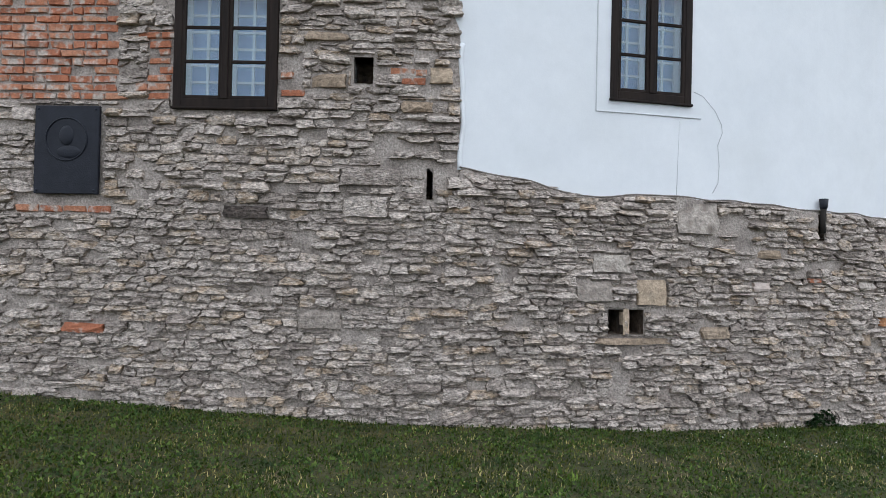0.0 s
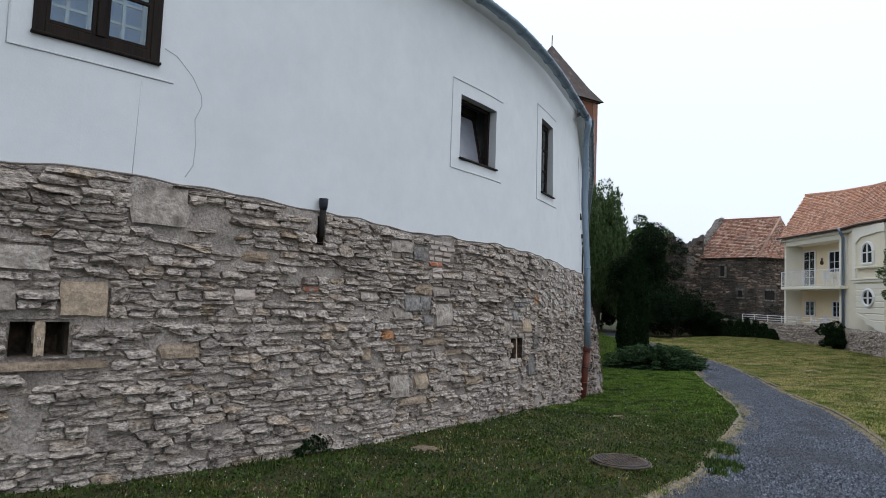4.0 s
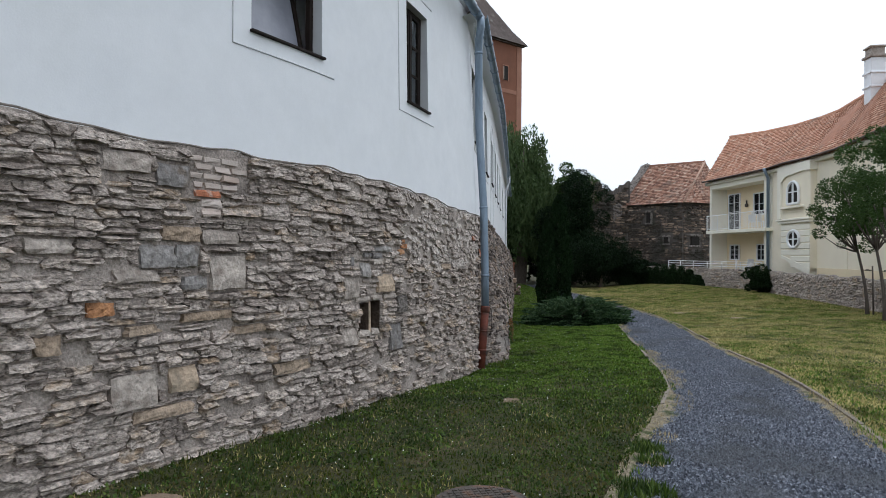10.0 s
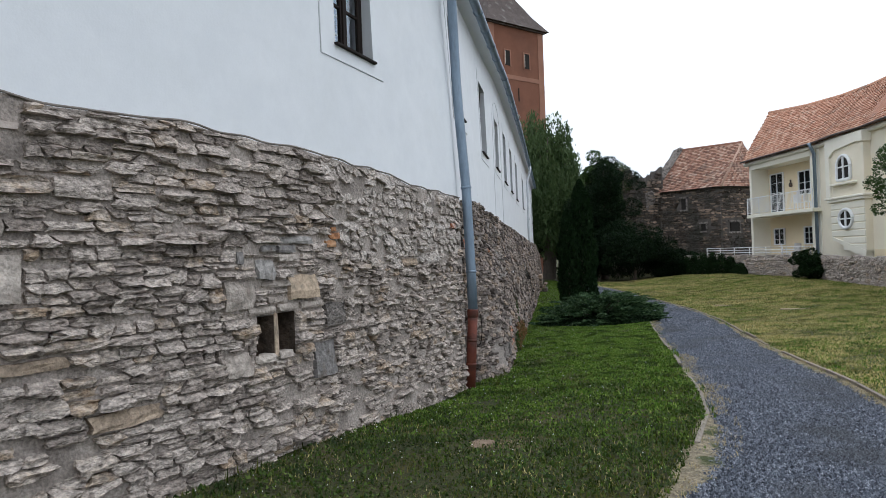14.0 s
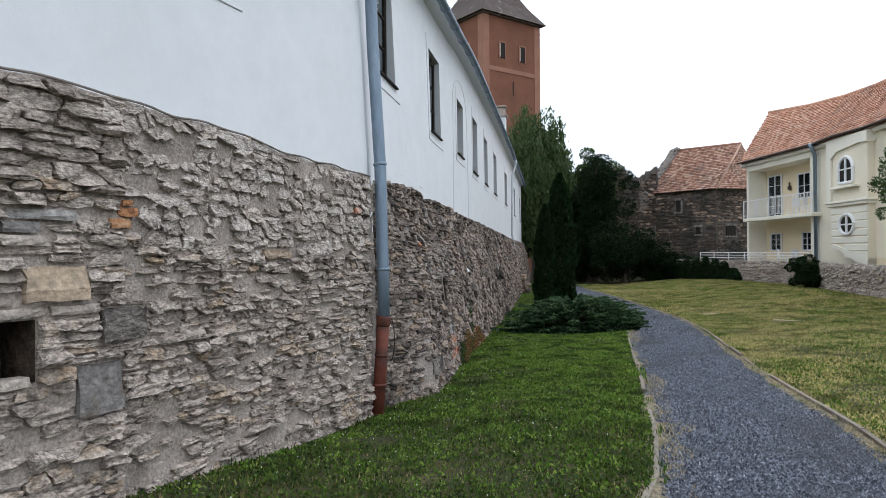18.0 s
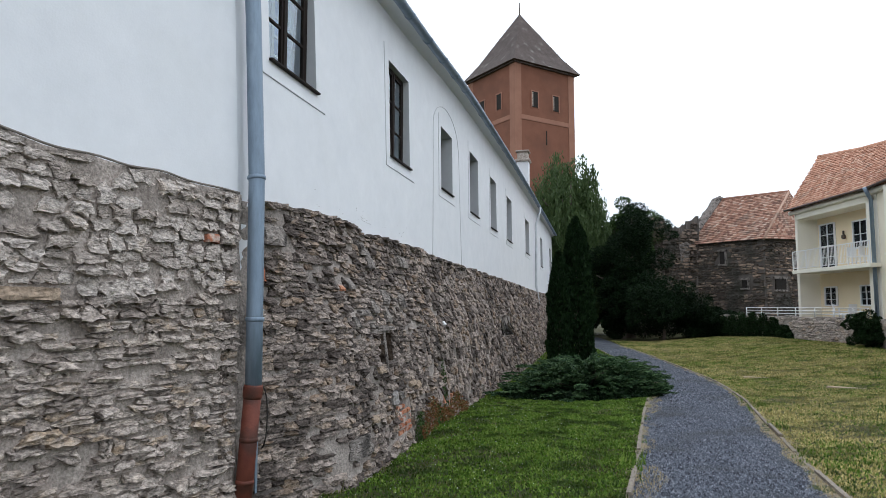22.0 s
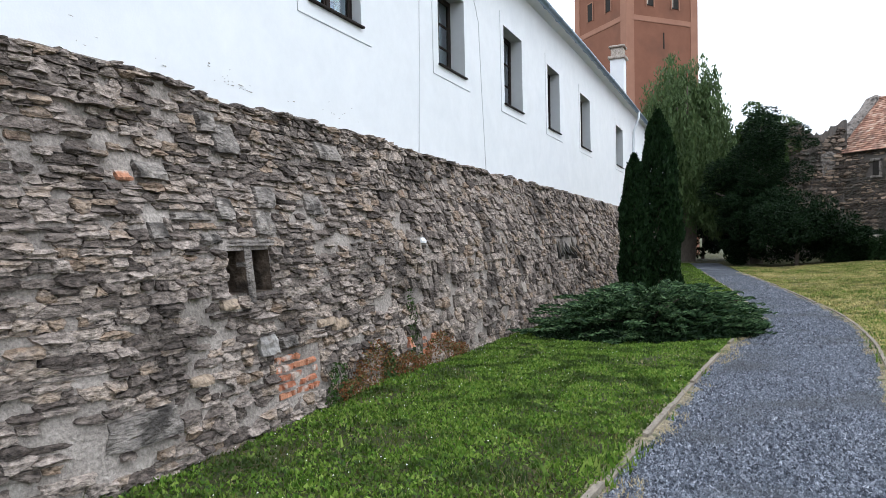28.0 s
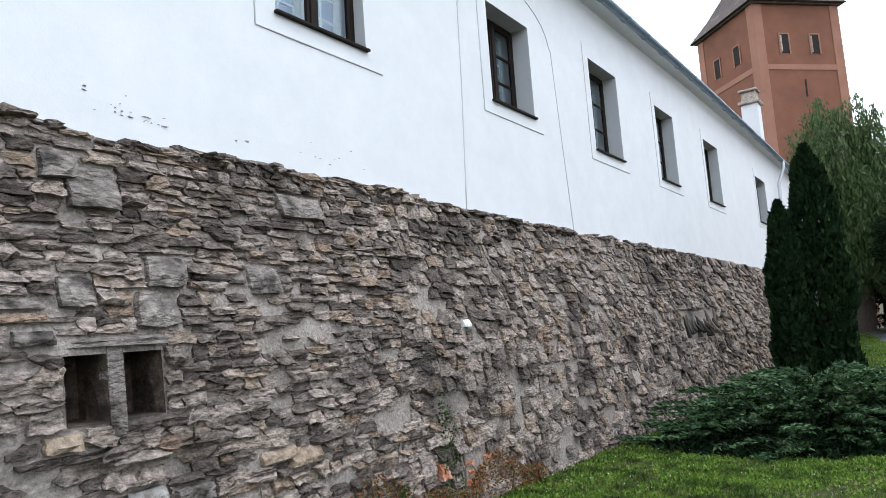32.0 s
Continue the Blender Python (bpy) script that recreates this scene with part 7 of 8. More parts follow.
# ---- small things ----
def manhole():
    x, y = -0.5, 2.32
    z = gz(x, y) + 0.03
    top = thing("manhole_cover", pose(x, y, z, 0, 0, 20), "round rusty cast-iron manhole cover sunk in the lawn", "manhole cover")
    bm = bmesh.new()
    bmesh.ops.create_cone(bm, cap_ends=True, segments=48, radius1=0.31, radius2=0.305, depth=0.05)
    part("lid", bm, IRON, top)
    ring = [(0.33 * math.cos(a), 0.33 * math.sin(a), 0.005) for a in np.linspace(0, 2 * math.pi, 41)]
    part("frame_ring", tube(ring, 0.014, 6, cap=False), IRON, top)
    bm = bmesh.new()
    for i in range(-7, 8):
        for j in range(-7, 8):
            if (i * i + j * j) * 0.047**2 < 0.275**2:
                box(bm, (i * 0.047 - 0.016, j * 0.047 - 0.016, 0.024), (i * 0.047 + 0.016, j * 0.047 + 0.016, 0.032))
    part("raised_studs", bm, IRON, top)
    for a in (0.4, 3.5):
        part("lifting_slot", one_box((0.22 * math.cos(a) - 0.03, 0.22 * math.sin(a) - 0.012, 0.02), (0.22 * math.cos(a) + 0.03, 0.22 * math.sin(a) + 0.012, 0.034)), DARK, top)


manhole()


def bare_patch(name, x, y, rx, ry, label):
    """A low worn mound of soil in the grass."""
    gg = np.random.default_rng(int(abs(x) * 100) + 50)
    V = [(x, y, gz(x, y) + 0.035)]
    for rad, h in ((0.5, 0.03), (1.0, -0.01)):
        for a in np.linspace(0, 2 * math.pi, 18, endpoint=False):
            k = rad * gg.uniform(0.8, 1.15)
            px_, py_ = x + rx * k * math.cos(a), y + ry * k * math.sin(a)
            V.append((px_, py_, gz(px_, py_) + h))
    T = [(0, 1 + i, 1 + (i + 1) % 18) for i in range(18)]
    Q = [(1 + i, 19 + i, 19 + (i + 1) % 18, 1 + (i + 1) % 18) for i in range(18)]
    put(name, np_mesh(name, V, Q, T), SOIL_BARE, None, label, "structure", "soil")


SOIL_BARE = mat("bare_soil", [(0.3, (0.16, 0.11, 0.075)), (0.7, (0.27, 0.2, 0.14))], 9, 0.98, bump=0.8, bump_scale=50)
bare_patch("soil_patch", -2.76, 2.1, 0.26, 0.18, "bare worn soil patch in the lawn")
bare_patch("soil_patch", -0.51, 2.44, 0.38, 0.36, "bare soil ring around the manhole cover")
bare_patch("soil_patch", -0.4, 6.2, 0.2, 0.24, "small reddish bare soil patch in the lawn")


def plaque():
    s0, s1 = a_at(-5.82), a_at(-5.35)
    m, w = wall_pose(a_point, s0, s1, 3.15, 0.05)
    top = thing("plaque", m, "black bronze memorial plaque with a round relief on bare stone", "plaque")
    h = 0.97
    part("plate", one_box((-w / 2, -0.02, 0), (w / 2, 0.03, h), 0.008), BRONZE, top)
    ring = [(0.235 * math.cos(a), -0.022, 0.6 + 0.235 * math.sin(a)) for a in np.linspace(0, 2 * math.pi, 49)]
    part("medallion_rim", tube(ring, 0.009, 6, cap=False), BRONZE, top)
    bm = bmesh.new()
    bmesh.ops.create_uvsphere(bm, u_segments=20, v_segments=12, radius=1.0)
    bm.transform(Matrix.Translation((0.0, -0.018, 0.64)) @ Matrix.Diagonal((0.085, 0.022, 0.11, 1)))
    part("relief", bm, BRONZE, top, "plain oval relief")
    bm = bmesh.new()
    bmesh.ops.create_uvsphere(bm, u_segments=20, v_segments=12, radius=1.0)
    bm.transform(Matrix.Translation((0.03, -0.016, 0.46)) @ Matrix.Diagonal((0.14, 0.018, 0.07, 1)))
    part("relief", bm, BRONZE, top, "plain oval relief")
    for x in (-w / 2 + 0.04, w / 2 - 0.04):
        for z in (0.04, h - 0.04):
            bm = bmesh.new()
            bmesh.ops.create_uvsphere(bm, u_segments=8, v_segments=6, radius=0.014)
            bm.transform(Matrix.Translation((x, -0.02, z)))
            part("bolt", bm, BRONZE, top)


plaque()


def stub_pipe():
    p = a_point(a_at(1.2), 2.95, 0.03)
    top = thing("pipe_stub", Matrix.Translation(tuple(p)), "short broken dark iron pipe stub set in the wall top", "pipe")
    part("pipe", tube([(0, 0, 0), (-0.01, 0.0, 0.15), (0, 0, 0.34)], [0.03, 0.034, 0.036], 12), DARK, top)
    part("rim", tube([(0, 0, 0.3), (0, 0, 0.33), (0, 0, 0.43)], [0.036, 0.046, 0.052], 14), BRONZE, top, "flared dark pipe rim")


stub_pipe()


def creeper(name, fn, s0, s1, h, n, material, label, seed, batter, leaf=0.05, out=0.1):
    gg = np.random.default_rng(seed)
    s = gg.uniform(s0, s1, n)
    prof = h * (0.45 + 0.55 * np.abs(np.sin(s * 3.1 + seed))) * np.sin(np.clip((s - s0) / (s1 - s0), 0.02, 0.98) * math.pi) ** 0.4
    z0 = fn(s, 0.0, 0.3)
    z = ground_z(z0[:, 0], z0[:, 1]) + prof * gg.random(n) ** 0.8
    P = fn(s, z, batter(s, z) + 0.02 + out * gg.random(n))
    top = thing(name, Matrix.Translation(tuple(P.mean(0) * (1, 1, 0) + (0, 0, float(ground_z(P[:, 0].mean(), P[:, 1].mean()))))), label, "creeper")
    inv_ = np.array(top.matrix_world.translation)
    leaf_cloud("leaves", P - inv_, leaf, material, top, aspect=0.75)
    for q in range(5):
        ss_ = gg.uniform(s0, s1)
        zb = float(ground_z(*fn(ss_, 0.0, 0.3)[:2]))
        pts = [fn(ss_ + 0.1 * math.sin(3 * t), zb + h * 0.8 * t, float(batter(np.array(ss_), np.array(zb + h * t))) + 0.04) - inv_ for t in np.linspace(0, 1, 6)]
        part("stem", tube([tuple(p) for p in pts], 0.006, 5), BARK, top)


creeper("red_creeper", b_point, 13.95, 15.7, 0.5, 3000, LEAF_RED, "rusty brown and green dried creeper along the foot of the wall", 3, b_batter, leaf=0.026)
creeper("red_creeper", b_point, 15.6, 17.3, 0.42, 2000, LEAF_RED, "thin rusty dried creeper along the foot of the wall", 4, b_batter, leaf=0.026)
creeper("green_weeds", b_point, 13.75, 14.15, 0.45, 240, LEAF_GREEN, "bright green weeds at the foot of the wall", 5, b_batter, leaf=0.04)
creeper("green_weeds", b_point, 14.9, 15.15, 0.6, 220, LEAF_GREEN, "bright green weeds at the foot of the wall", 7, b_batter, leaf=0.04)
creeper("climbing_ivy", b_point, 15.62, 15.9, 1.05, 480, LEAF_GREEN, "thin ivy climbing the stone wall", 6, b_batter, leaf=0.03, out=0.04)
creeper("garden_ivy", rw_point, 1.5, 10.2, 1.5, 16000, LEAF_IVY, "dark ivy hanging over the garden retaining wall", 9, lambda s, z: 0.0 * np.asarray(s), leaf=0.1, out=0.35)
creeper("green_weeds", a_point, a_at(1.0), a_at(1.4), 0.25, 200, LEAF_IVY, "small weeds at the foot of the wall", 8, lambda s, z: 0.0 * np.asarray(s), leaf=0.05)


def lightning_rod():
    """An earthing rod beside the downpipe: wire, clamp and flat strip."""
    top = thing("lightning_conductor", Matrix.Translation((-0.9, 10.16, gz(-0.9, 10.2))), "thin grey lightning conductor clamped beside the downpipe", "lightning conductor")
    inv_ = top.matrix_world.inverted()
    P = lambda z, o=0.12: inv_ @ Vector(tuple(b_point(10.11, z, float(b_batter(np.array(10.11), np.array(z))) + o)))
    part("wire", tube([P(6.6), P(4.5), P(3.0), P(1.9)], 0.007, 6), ZINC_PALE, top)
    a, b = P(1.9), P(0.35)
    bm = box(bmesh.new(), (-0.018, -0.004, 0), (0.018, 0.004, (a - b).length))
    d = (a - b).normalized()
    bm.transform(Matrix.Translation(b) @ d.to_track_quat("Z", "Y").to_matrix().to_4x4())
    part("earth_strip", bm, ZINC, top)
    for z in (1.94, 1.84):
        q = P(z)
        bm = box(bmesh.new(), (-0.03, -0.02, -0.015), (0.03, 0.02, 0.015), 0.004)
        bm.transform(Matrix.Translation(q))
        part("clamp", bm, ZINC_PALE, top)
        part("bolt", tube([q + Vector((0.03, 0, 0)), q + Vector((0.055, 0, 0))], 0.008, 6), ZINC_PALE, top)


lightning_rod()
# flaked spots in the plaster of the straight wall
for i in range(42):
    yy = RNG.uniform(12.8, 13.5) if i < 24 else RNG.choice([11.7, 12.45, 14.1, 14.75, 15.0, 15.3]) + 0.1 * RNG.normal()
    zz_ = 3.14 + 0.025 * RNG.normal() + (0.15 * RNG.random() if i % 5 == 0 else 0)
    ww, hh = 0.006 + 0.03 * RNG.random() ** 2, RNG.uniform(0.002, 0.007)
    an = np.linspace(0, 2 * math.pi, 7, endpoint=False)
    rr_ = RNG.uniform(0.6, 1.2, 7)
    f_ = b_point(yy + ww * rr_ * np.cos(an), zz_ + hh * rr_ * np.sin(an), 0.004)
    put("plaster_flake", np_mesh("plaster_flake", np.concatenate([f_, f_.mean(0)[None]]), None, [(k, (k + 1) % 7, 7) for k in range(7)]), BEAD, wall_b, "grey flaked spot")

# small dark garden box beside the juniper
def garden_box():
    x, y = 2.75, 23.9
    top = thing("garden_light", pose(x, y, gz(x, y), 0, 0, 12), "low dark box-shaped garden light on the grass", "garden light")
    part("body", one_box((-0.28, -0.12, 0.0), (0.28, 0.12, 0.2), 0.02), IRON, top)
    part("lid", one_box((-0.31, -0.15, 0.2), (0.31, 0.15, 0.25), 0.015), ZINC_PALE, top)


garden_box()
# pale flat stones and a slab in the lawn
for i, (x, y, w, d) in enumerate(((7.55, 22.95, 0.85, 0.14), (6.15, 26.15, 0.7, 0.14))):
    t = thing("lawn_slab", pose(x, y, gz(x, y), 0, 0, -24), "pale flat stone slab lying in the lawn", "slab", "lawn slabs")
    part("slab", one_box((-w / 2, -d / 2, -0.02), (w / 2, d / 2, 0.03), 0.012), STONE_TAN, t)

def garden_chair(x, y, z, turn):
    """A white terrace chair."""
    t = thing("terrace_chair", pose(x, y, z, 0, 0, turn), "white garden chair on the balcony", "chair", "terrace chairs")
    part("seat", one_box((-0.22, -0.22, 0.42), (0.22, 0.22, 0.46), 0.01), WOOD_WHITE, t)
    part("backrest", one_box((-0.22, 0.18, 0.48), (0.22, 0.22, 0.92), 0.01), WOOD_WHITE, t)
    for sx in (-0.19, 0.19):
        for sy in (-0.19, 0.19):
            part("leg", one_box((sx - 0.02, sy - 0.02, 0), (sx + 0.02, sy + 0.02, 0.43)), WOOD_WHITE, t)
    return t


for u, zz_, v, tn in ((4.3, 3.9, 0.2, 10), (4.95, 3.9, 0.4, 40), (2.9, HZ + 0.02, 0.1, 80), (3.6, HZ + 0.02, 0.3, 200)):
    p = mb @ Vector((u, v, zz_))
    garden_chair(p.x, p.y, p.z, tn)
t = thing("terrace_table", mb @ Matrix.Translation((3.2, 0.5, HZ + 0.02)), "white terrace table on the ground floor", "table")
part("tabletop", one_box((-0.5, -0.35, 0.7), (0.5, 0.35, 0.74), 0.01), WOOD_WHITE, t)
for sx in (-0.42, 0.42):
    for sy in (-0.28, 0.28):
        part("leg", one_box((sx - 0.025, sy - 0.025, 0), (sx + 0.025, sy + 0.025, 0.71)), WOOD_WHITE, t)

# ---- stones of the walls, last ----
A = a_at


def on_a(y0, y1, z0, z1, material, name="stone"):
    return (A(y0), A(y1), z0, z1, material, name)


SPECIAL_A = [
    on_a(-1.02, -0.7, 2.04, 2.36, STONE_TAN), on_a(-1.61, -1.28, 2.09, 2.32, STONE_GREY), on_a(-0.58, -0.16, 2.88, 3.26, STONE_GREY), on_a(-1.45, -1.1, 2.42, 2.62, STONE_GREY),
    on_a(3.29, 3.67, 1.92, 2.24, STONE_GREY), on_a(2.63, 2.93, 2.13, 2.32, STONE_BLUE), on_a(2.42, 2.79, 2.02, 2.12, STONE_GREY), on_a(2.94, 3.17, 2.13, 2.33, STONE_BLUE), on_a(3.01, 3.27, 1.94, 2.06, STONE_BLUE),
    on_a(2.22, 2.42, 1.77, 1.88, STONE_ORANGE), on_a(2.78, 3.07, 2.8, 3.0, STONE_BLUE), on_a(2.33, 2.7, 2.88, 3.04, STONE_GREY), on_a(3.85, 4.19, 2.58, 2.72, STONE), on_a(2.81, 3.17, 2.35, 2.48, STONE_OCHRE), on_a(3.2, 3.58, 2.33, 2.46, STONE_GREY),
    on_a(1.87, 2.04, 1.52, 1.67, STONE_OCHRE), on_a(1.01, 1.2, 2.33, 2.39, BRICK, "brick"), on_a(1.8, 2.12, 2.24, 2.35, STONE_GREY), on_a(3.13, 3.38, 2.745, 2.81, BRICK, "brick"), on_a(3.2, 3.39, 2.66, 2.735, BRICK_PALE, "brick"), on_a(3.2, 3.38, 2.57, 2.65, BRICK_PALE, "brick"),
    on_a(5.05, 5.36, 1.73, 1.98, STONE_GREY), on_a(5.81, 6.2, 1.77, 2.0, STONE_TAN), on_a(5.41, 5.63, 1.97, 2.15, STONE_BLUE), on_a(5.2, 5.28, 2.11, 2.22, STONE_BLUE), on_a(6.3, 6.67, 1.47, 1.7, STONE_SLAB), on_a(6.13, 6.46, 1.0, 1.35, STONE_BLUE), on_a(5.06, 5.3, 1.19, 1.39, STONE_GREY),
    on_a(5.38, 5.59, 1.26, 1.335, STONE_GREY), on_a(5.65, 5.84, 1.27, 1.335, STONE_GREY), on_a(6.44, 6.57, 2.325, 2.395, STONE_ORANGE, "brick"), on_a(6.37, 6.53, 2.245, 2.315, STONE_ORANGE, "brick"), on_a(6.47, 6.55, 2.4, 2.45, STONE_ORANGE, "brick"), on_a(7.95, 8.34, 2.01, 2.1, STONE_OCHRE),
    on_a(5.47, 5.66, 2.21, 2.27, STONE_BLUE), on_a(5.68, 5.89, 2.2, 2.27, STONE_BLUE), on_a(5.66, 5.97, 2.12, 2.19, STONE_GREY), on_a(5.71, 6.12, 2.28, 2.35, STONE_BLUE), on_a(5.47, 5.8, 1.9, 1.96, STONE_GREY), on_a(5.97, 6.29, 1.68, 1.745, STONE_GREY), on_a(5.52, 5.73, 1.76, 1.83, STONE_GREY), on_a(5.64, 5.95, 1.685, 1.75, STONE_GREY), on_a(5.3, 5.62, 1.685, 1.745, STONE_GREY),
    on_a(2.4, 2.8, 1.02, 1.3, STONE_GREY), on_a(2.9, 3.15, 1.08, 1.3, STONE_TAN), on_a(4.0, 4.5, 1.04, 1.16, STONE_OCHRE), on_a(2.6, 3.1, 0.9, 0.99, STONE_OCHRE), on_a(3.0, 3.5, 1.66, 1.74, STONE_OCHRE), on_a(3.55, 3.9, 1.5, 1.58, STONE_OCHRE), on_a(2.5, 2.85, 1.6, 1.68, STONE_OCHRE),
    on_a(-0.3, 0.02, 1.66, 1.8, STONE_OCHRE), on_a(0.3, 0.5, 2.22, 2.33, BRICK_PALE, "brick"), on_a(0.35, 0.6, 2.62, 2.72, STONE_OCHRE), on_a(-1.4, -0.65, 1.6, 1.68, STONE_OCHRE), on_a(-1.3, -0.9, 2.02, 2.035, STONE),
    on_a(9.55, 9.68, 2.5, 2.58, BRICK, "brick"),
]
STUB = (A(1.15), A(1.24), 2.86, 3.2)
skip_a = [(A_LEN - 0.03, A_LEN + 0.1, -0.5, 4.0)] + [(a - 0.008, b + 0.008, c - 0.007, d + 0.007) for a, b, c, d, *_ in SPECIAL_A] + [(A(3.08), A(3.7), 2.815, 3.18), STUB] + [(a - 0.012, b + 0.012, c - 0.01, d + 0.01) for a, b, c, d in A_VENTS]
low_top = lambda s: top_line(A_TOP, s) + 0.01 * np.sin(s * 4.1) + 0.008 * np.sin(s * 9.7 + 1)
cells_a = rubble_cells(S_EDGE, A(6.4), a_base, low_top, 0.22, (0.05, 0.1), 101, skip_a + [(S_EDGE - 1, S_EDGE, 3.42, 7.0)], loose=0.32, bare=0.05, patch=0.84, ends=(0.14, 0.08))
build_cells(bare_a, a_point, cells_a, no_batter, (0.012, 0.062), STONE, 201, (A(2.2), A(6.3), 1.0, 2.4), gap=0.02)
# towards the downpipe: pale blocks above, thin ragged slates below, loosely set in open mortar
band = lambda s: 2.12 + 0.1 * np.sin(s * 1.9)
cells_u = rubble_cells(A(6.4), A_LEN - 0.02, band, low_top, 0.17, (0.065, 0.14), 107, skip_a, loose=0.5, wave=0.03, bare=0.1, patch=0.84, ends=(0.1, 0))
cells_l = rubble_cells(A(6.4), A_LEN - 0.02, a_base, band, 0.2, (0.036, 0.085), 108, skip_a, loose=0.5, wave=0.04, bare=0.14, patch=0.78, ends=(0.1, 0))
build_cells(bare_a, a_point, cells_u, no_batter, (0.006, 0.036), STONE_PALE, 203, (A(6.5), A(9.9), 2.1, 3.2), gap=0.03, ragged=2.0, strata=0.2)
build_cells(bare_a, a_point, cells_l, no_batter, (0.01, 0.07), STONE, 204, gap=0.024, ragged=1.9)
for i, (a, b, c, d, m_, nm) in enumerate(SPECIAL_A):
    lone_stone(bare_a, a_point, a, b, c, d, no_batter, m_, 0.032, nm, seed=300 + i)
brick_field(bare_a, a_point, A(3.12), A(3.66), 2.82, 3.14, no_batter, BRICK_PALE, 1, bh=0.066, bw=0.2, keep=0.97)
# upright divider stones of the vents
for a, b, c, d in ((A_VENTS[0][1] - 0.005, A_VENTS[1][0] + 0.005, 1.7, 2.02), (A_VENTS[2][1], A_VENTS[3][0], 1.27, 1.69)):
    lone_stone(bare_a, a_point, a, b, c, d, no_batter, STONE_TAN, 0.02, "divider_stone", seed=9)

W1 = A_WINDOWS["w1"]
SPECIAL_H = [(A(-3.6), A(-3.28), 2.96, 3.19, STONE, "stone"), (A(-4.5), A(-4.15), 2.92, 3.06, STONE_DARK, "stone"), (A(-5.6), A(-5.3), 1.63, 1.74, BRICK, "brick"), (A(-3.9), A(-3.6), 1.75, 1.95, STONE_GREY, "stone"),
             (A(-3.85), A(-3.6), 4.35, 4.5, STONE_OCHRE, "stone"), (A(-3.2), A(-2.95), 4.1, 4.22, STONE_OCHRE, "stone"), (A(-2.98), A(-2.8), 4.42, 4.6, STONE_TAN, "stone"), (A(-3.62), A(-3.2), 3.3, 3.5, STONE, "stone"), (A(-3.65), A(-3.35), 5.28, 5.42, STONE_DARK, "stone"), (A(-3.9), A(-3.6), 4.86, 4.96, STONE_OCHRE, "stone")]
brick_zones = [(A(-7.2), A(-5.25), 4.2, 5.35), (A(-5.98), A(-5.25), 2.95, 3.12), (W1[0] - 0.35, W1[0] - 0.06, 4.2, 4.95), (W1[1] + 0.06, W1[1] + 0.3, 4.25, 4.7), (A(-3.2), A(-2.95), 4.4, 4.62), (A(-3.7), A(-3.1), 5.4, 5.6)]
plq = (A(-5.84), A(-5.33), 3.13, 4.14)
skip_h = [(a - 0.012, b + 0.012, c - 0.01, d + 0.01) for a, b, c, d, *_ in SPECIAL_H] + brick_zones + [(a - 0.03, b + 0.03, c - 0.03, d + 0.03) for a, b, c, d in A_SLOTS] + [(W1[0] - 0.06, W1[1] + 0.06, W1[2] - 0.1, W1[3] + 0.06), plq]
cells_h = rubble_cells(S_START, S_EDGE, a_base, a_top, 0.22, (0.055, 0.115), 103, skip_h + [(S_EDGE, S_EDGE + 1, 3.42, 7.0)], loose=0.35, bare=0.07, patch=0.82, ends=(0, 0.14))
build_cells(bare_left, a_point, cells_h, no_batter, (0.006, 0.045), STONE, 212, (A(-5.2), S_EDGE, 1.6, 3.6), gap=0.022)
for i, (a, b, c, d, m_, nm) in enumerate(SPECIAL_H):
    lone_stone(bare_left, a_point, a, b, c, d, no_batter, m_, 0.03, nm, seed=400 + i)
for i, (a, b, c, d) in enumerate(brick_zones):
    brick_field(bare_left, a_point, a, b, c, d, no_batter, BRICK, 20 + i, keep=0.96, bh=0.084, bw=0.27)

SPECIAL_B = [(11.9, 12.19, 2.17, 2.31, STONE_SLAB, "stone"), (11.73, 11.86, 2.14, 2.22, BRICK, "brick"), (13.07, 13.33, 1.75, 1.97, STONE_SLAB, "stone"), (12.65, 12.83, 1.88, 2.06, STONE_SLAB, "stone"), (12.14, 12.57, 1.87, 1.93, STONE_SLAB, "stone"), (12.4, 12.6, 1.68, 1.76, STONE_SLAB, "stone"), (11.91, 12.06, 1.73, 1.85, STONE_SLAB, "stone"), (12.52, 12.71, 1.14, 1.23, STONE_OCHRE, "stone"), (13.8, 14.1, 0.84, 0.92, STONE_OCHRE, "stone"), (12.11, 12.32, 0.61, 0.69, STONE_OCHRE, "stone"), (12.91, 13.15, 0.71, 0.88, STONE_BLUE, "stone"), (13.2, 13.45, 0.74, 0.83, STONE_SLAB, "stone"), (13.17, 13.42, 1.99, 2.19, STONE_SLAB, "stone"), (12.62, 13.2, 1.655, 1.71, STONE_SLAB, "stone"),
             (12.75, 13.05, 2.45, 2.72, STONE_SLAB, "stone"), (12.62, 12.8, 2.62, 2.8, STONE_SLAB, "stone"), (11.4, 11.95, 0.34, 0.55, STONE_SLAB, "stone"), (14.3, 14.75, 2.55, 2.74, STONE_SLAB, "stone"), (15.6, 15.75, 0.35, 0.48, BRICK, "brick"), (10.35, 10.7, 2.55, 2.76, STONE_SLAB, "stone"), (16.35, 16.45, 1.62, 1.7, WOOD_WHITE, "stone"), (13.9, 14.15, 1.95, 2.15, STONE_SLAB, "stone"), (10.25, 10.36, 2.2, 2.36, BRICK, "brick")]
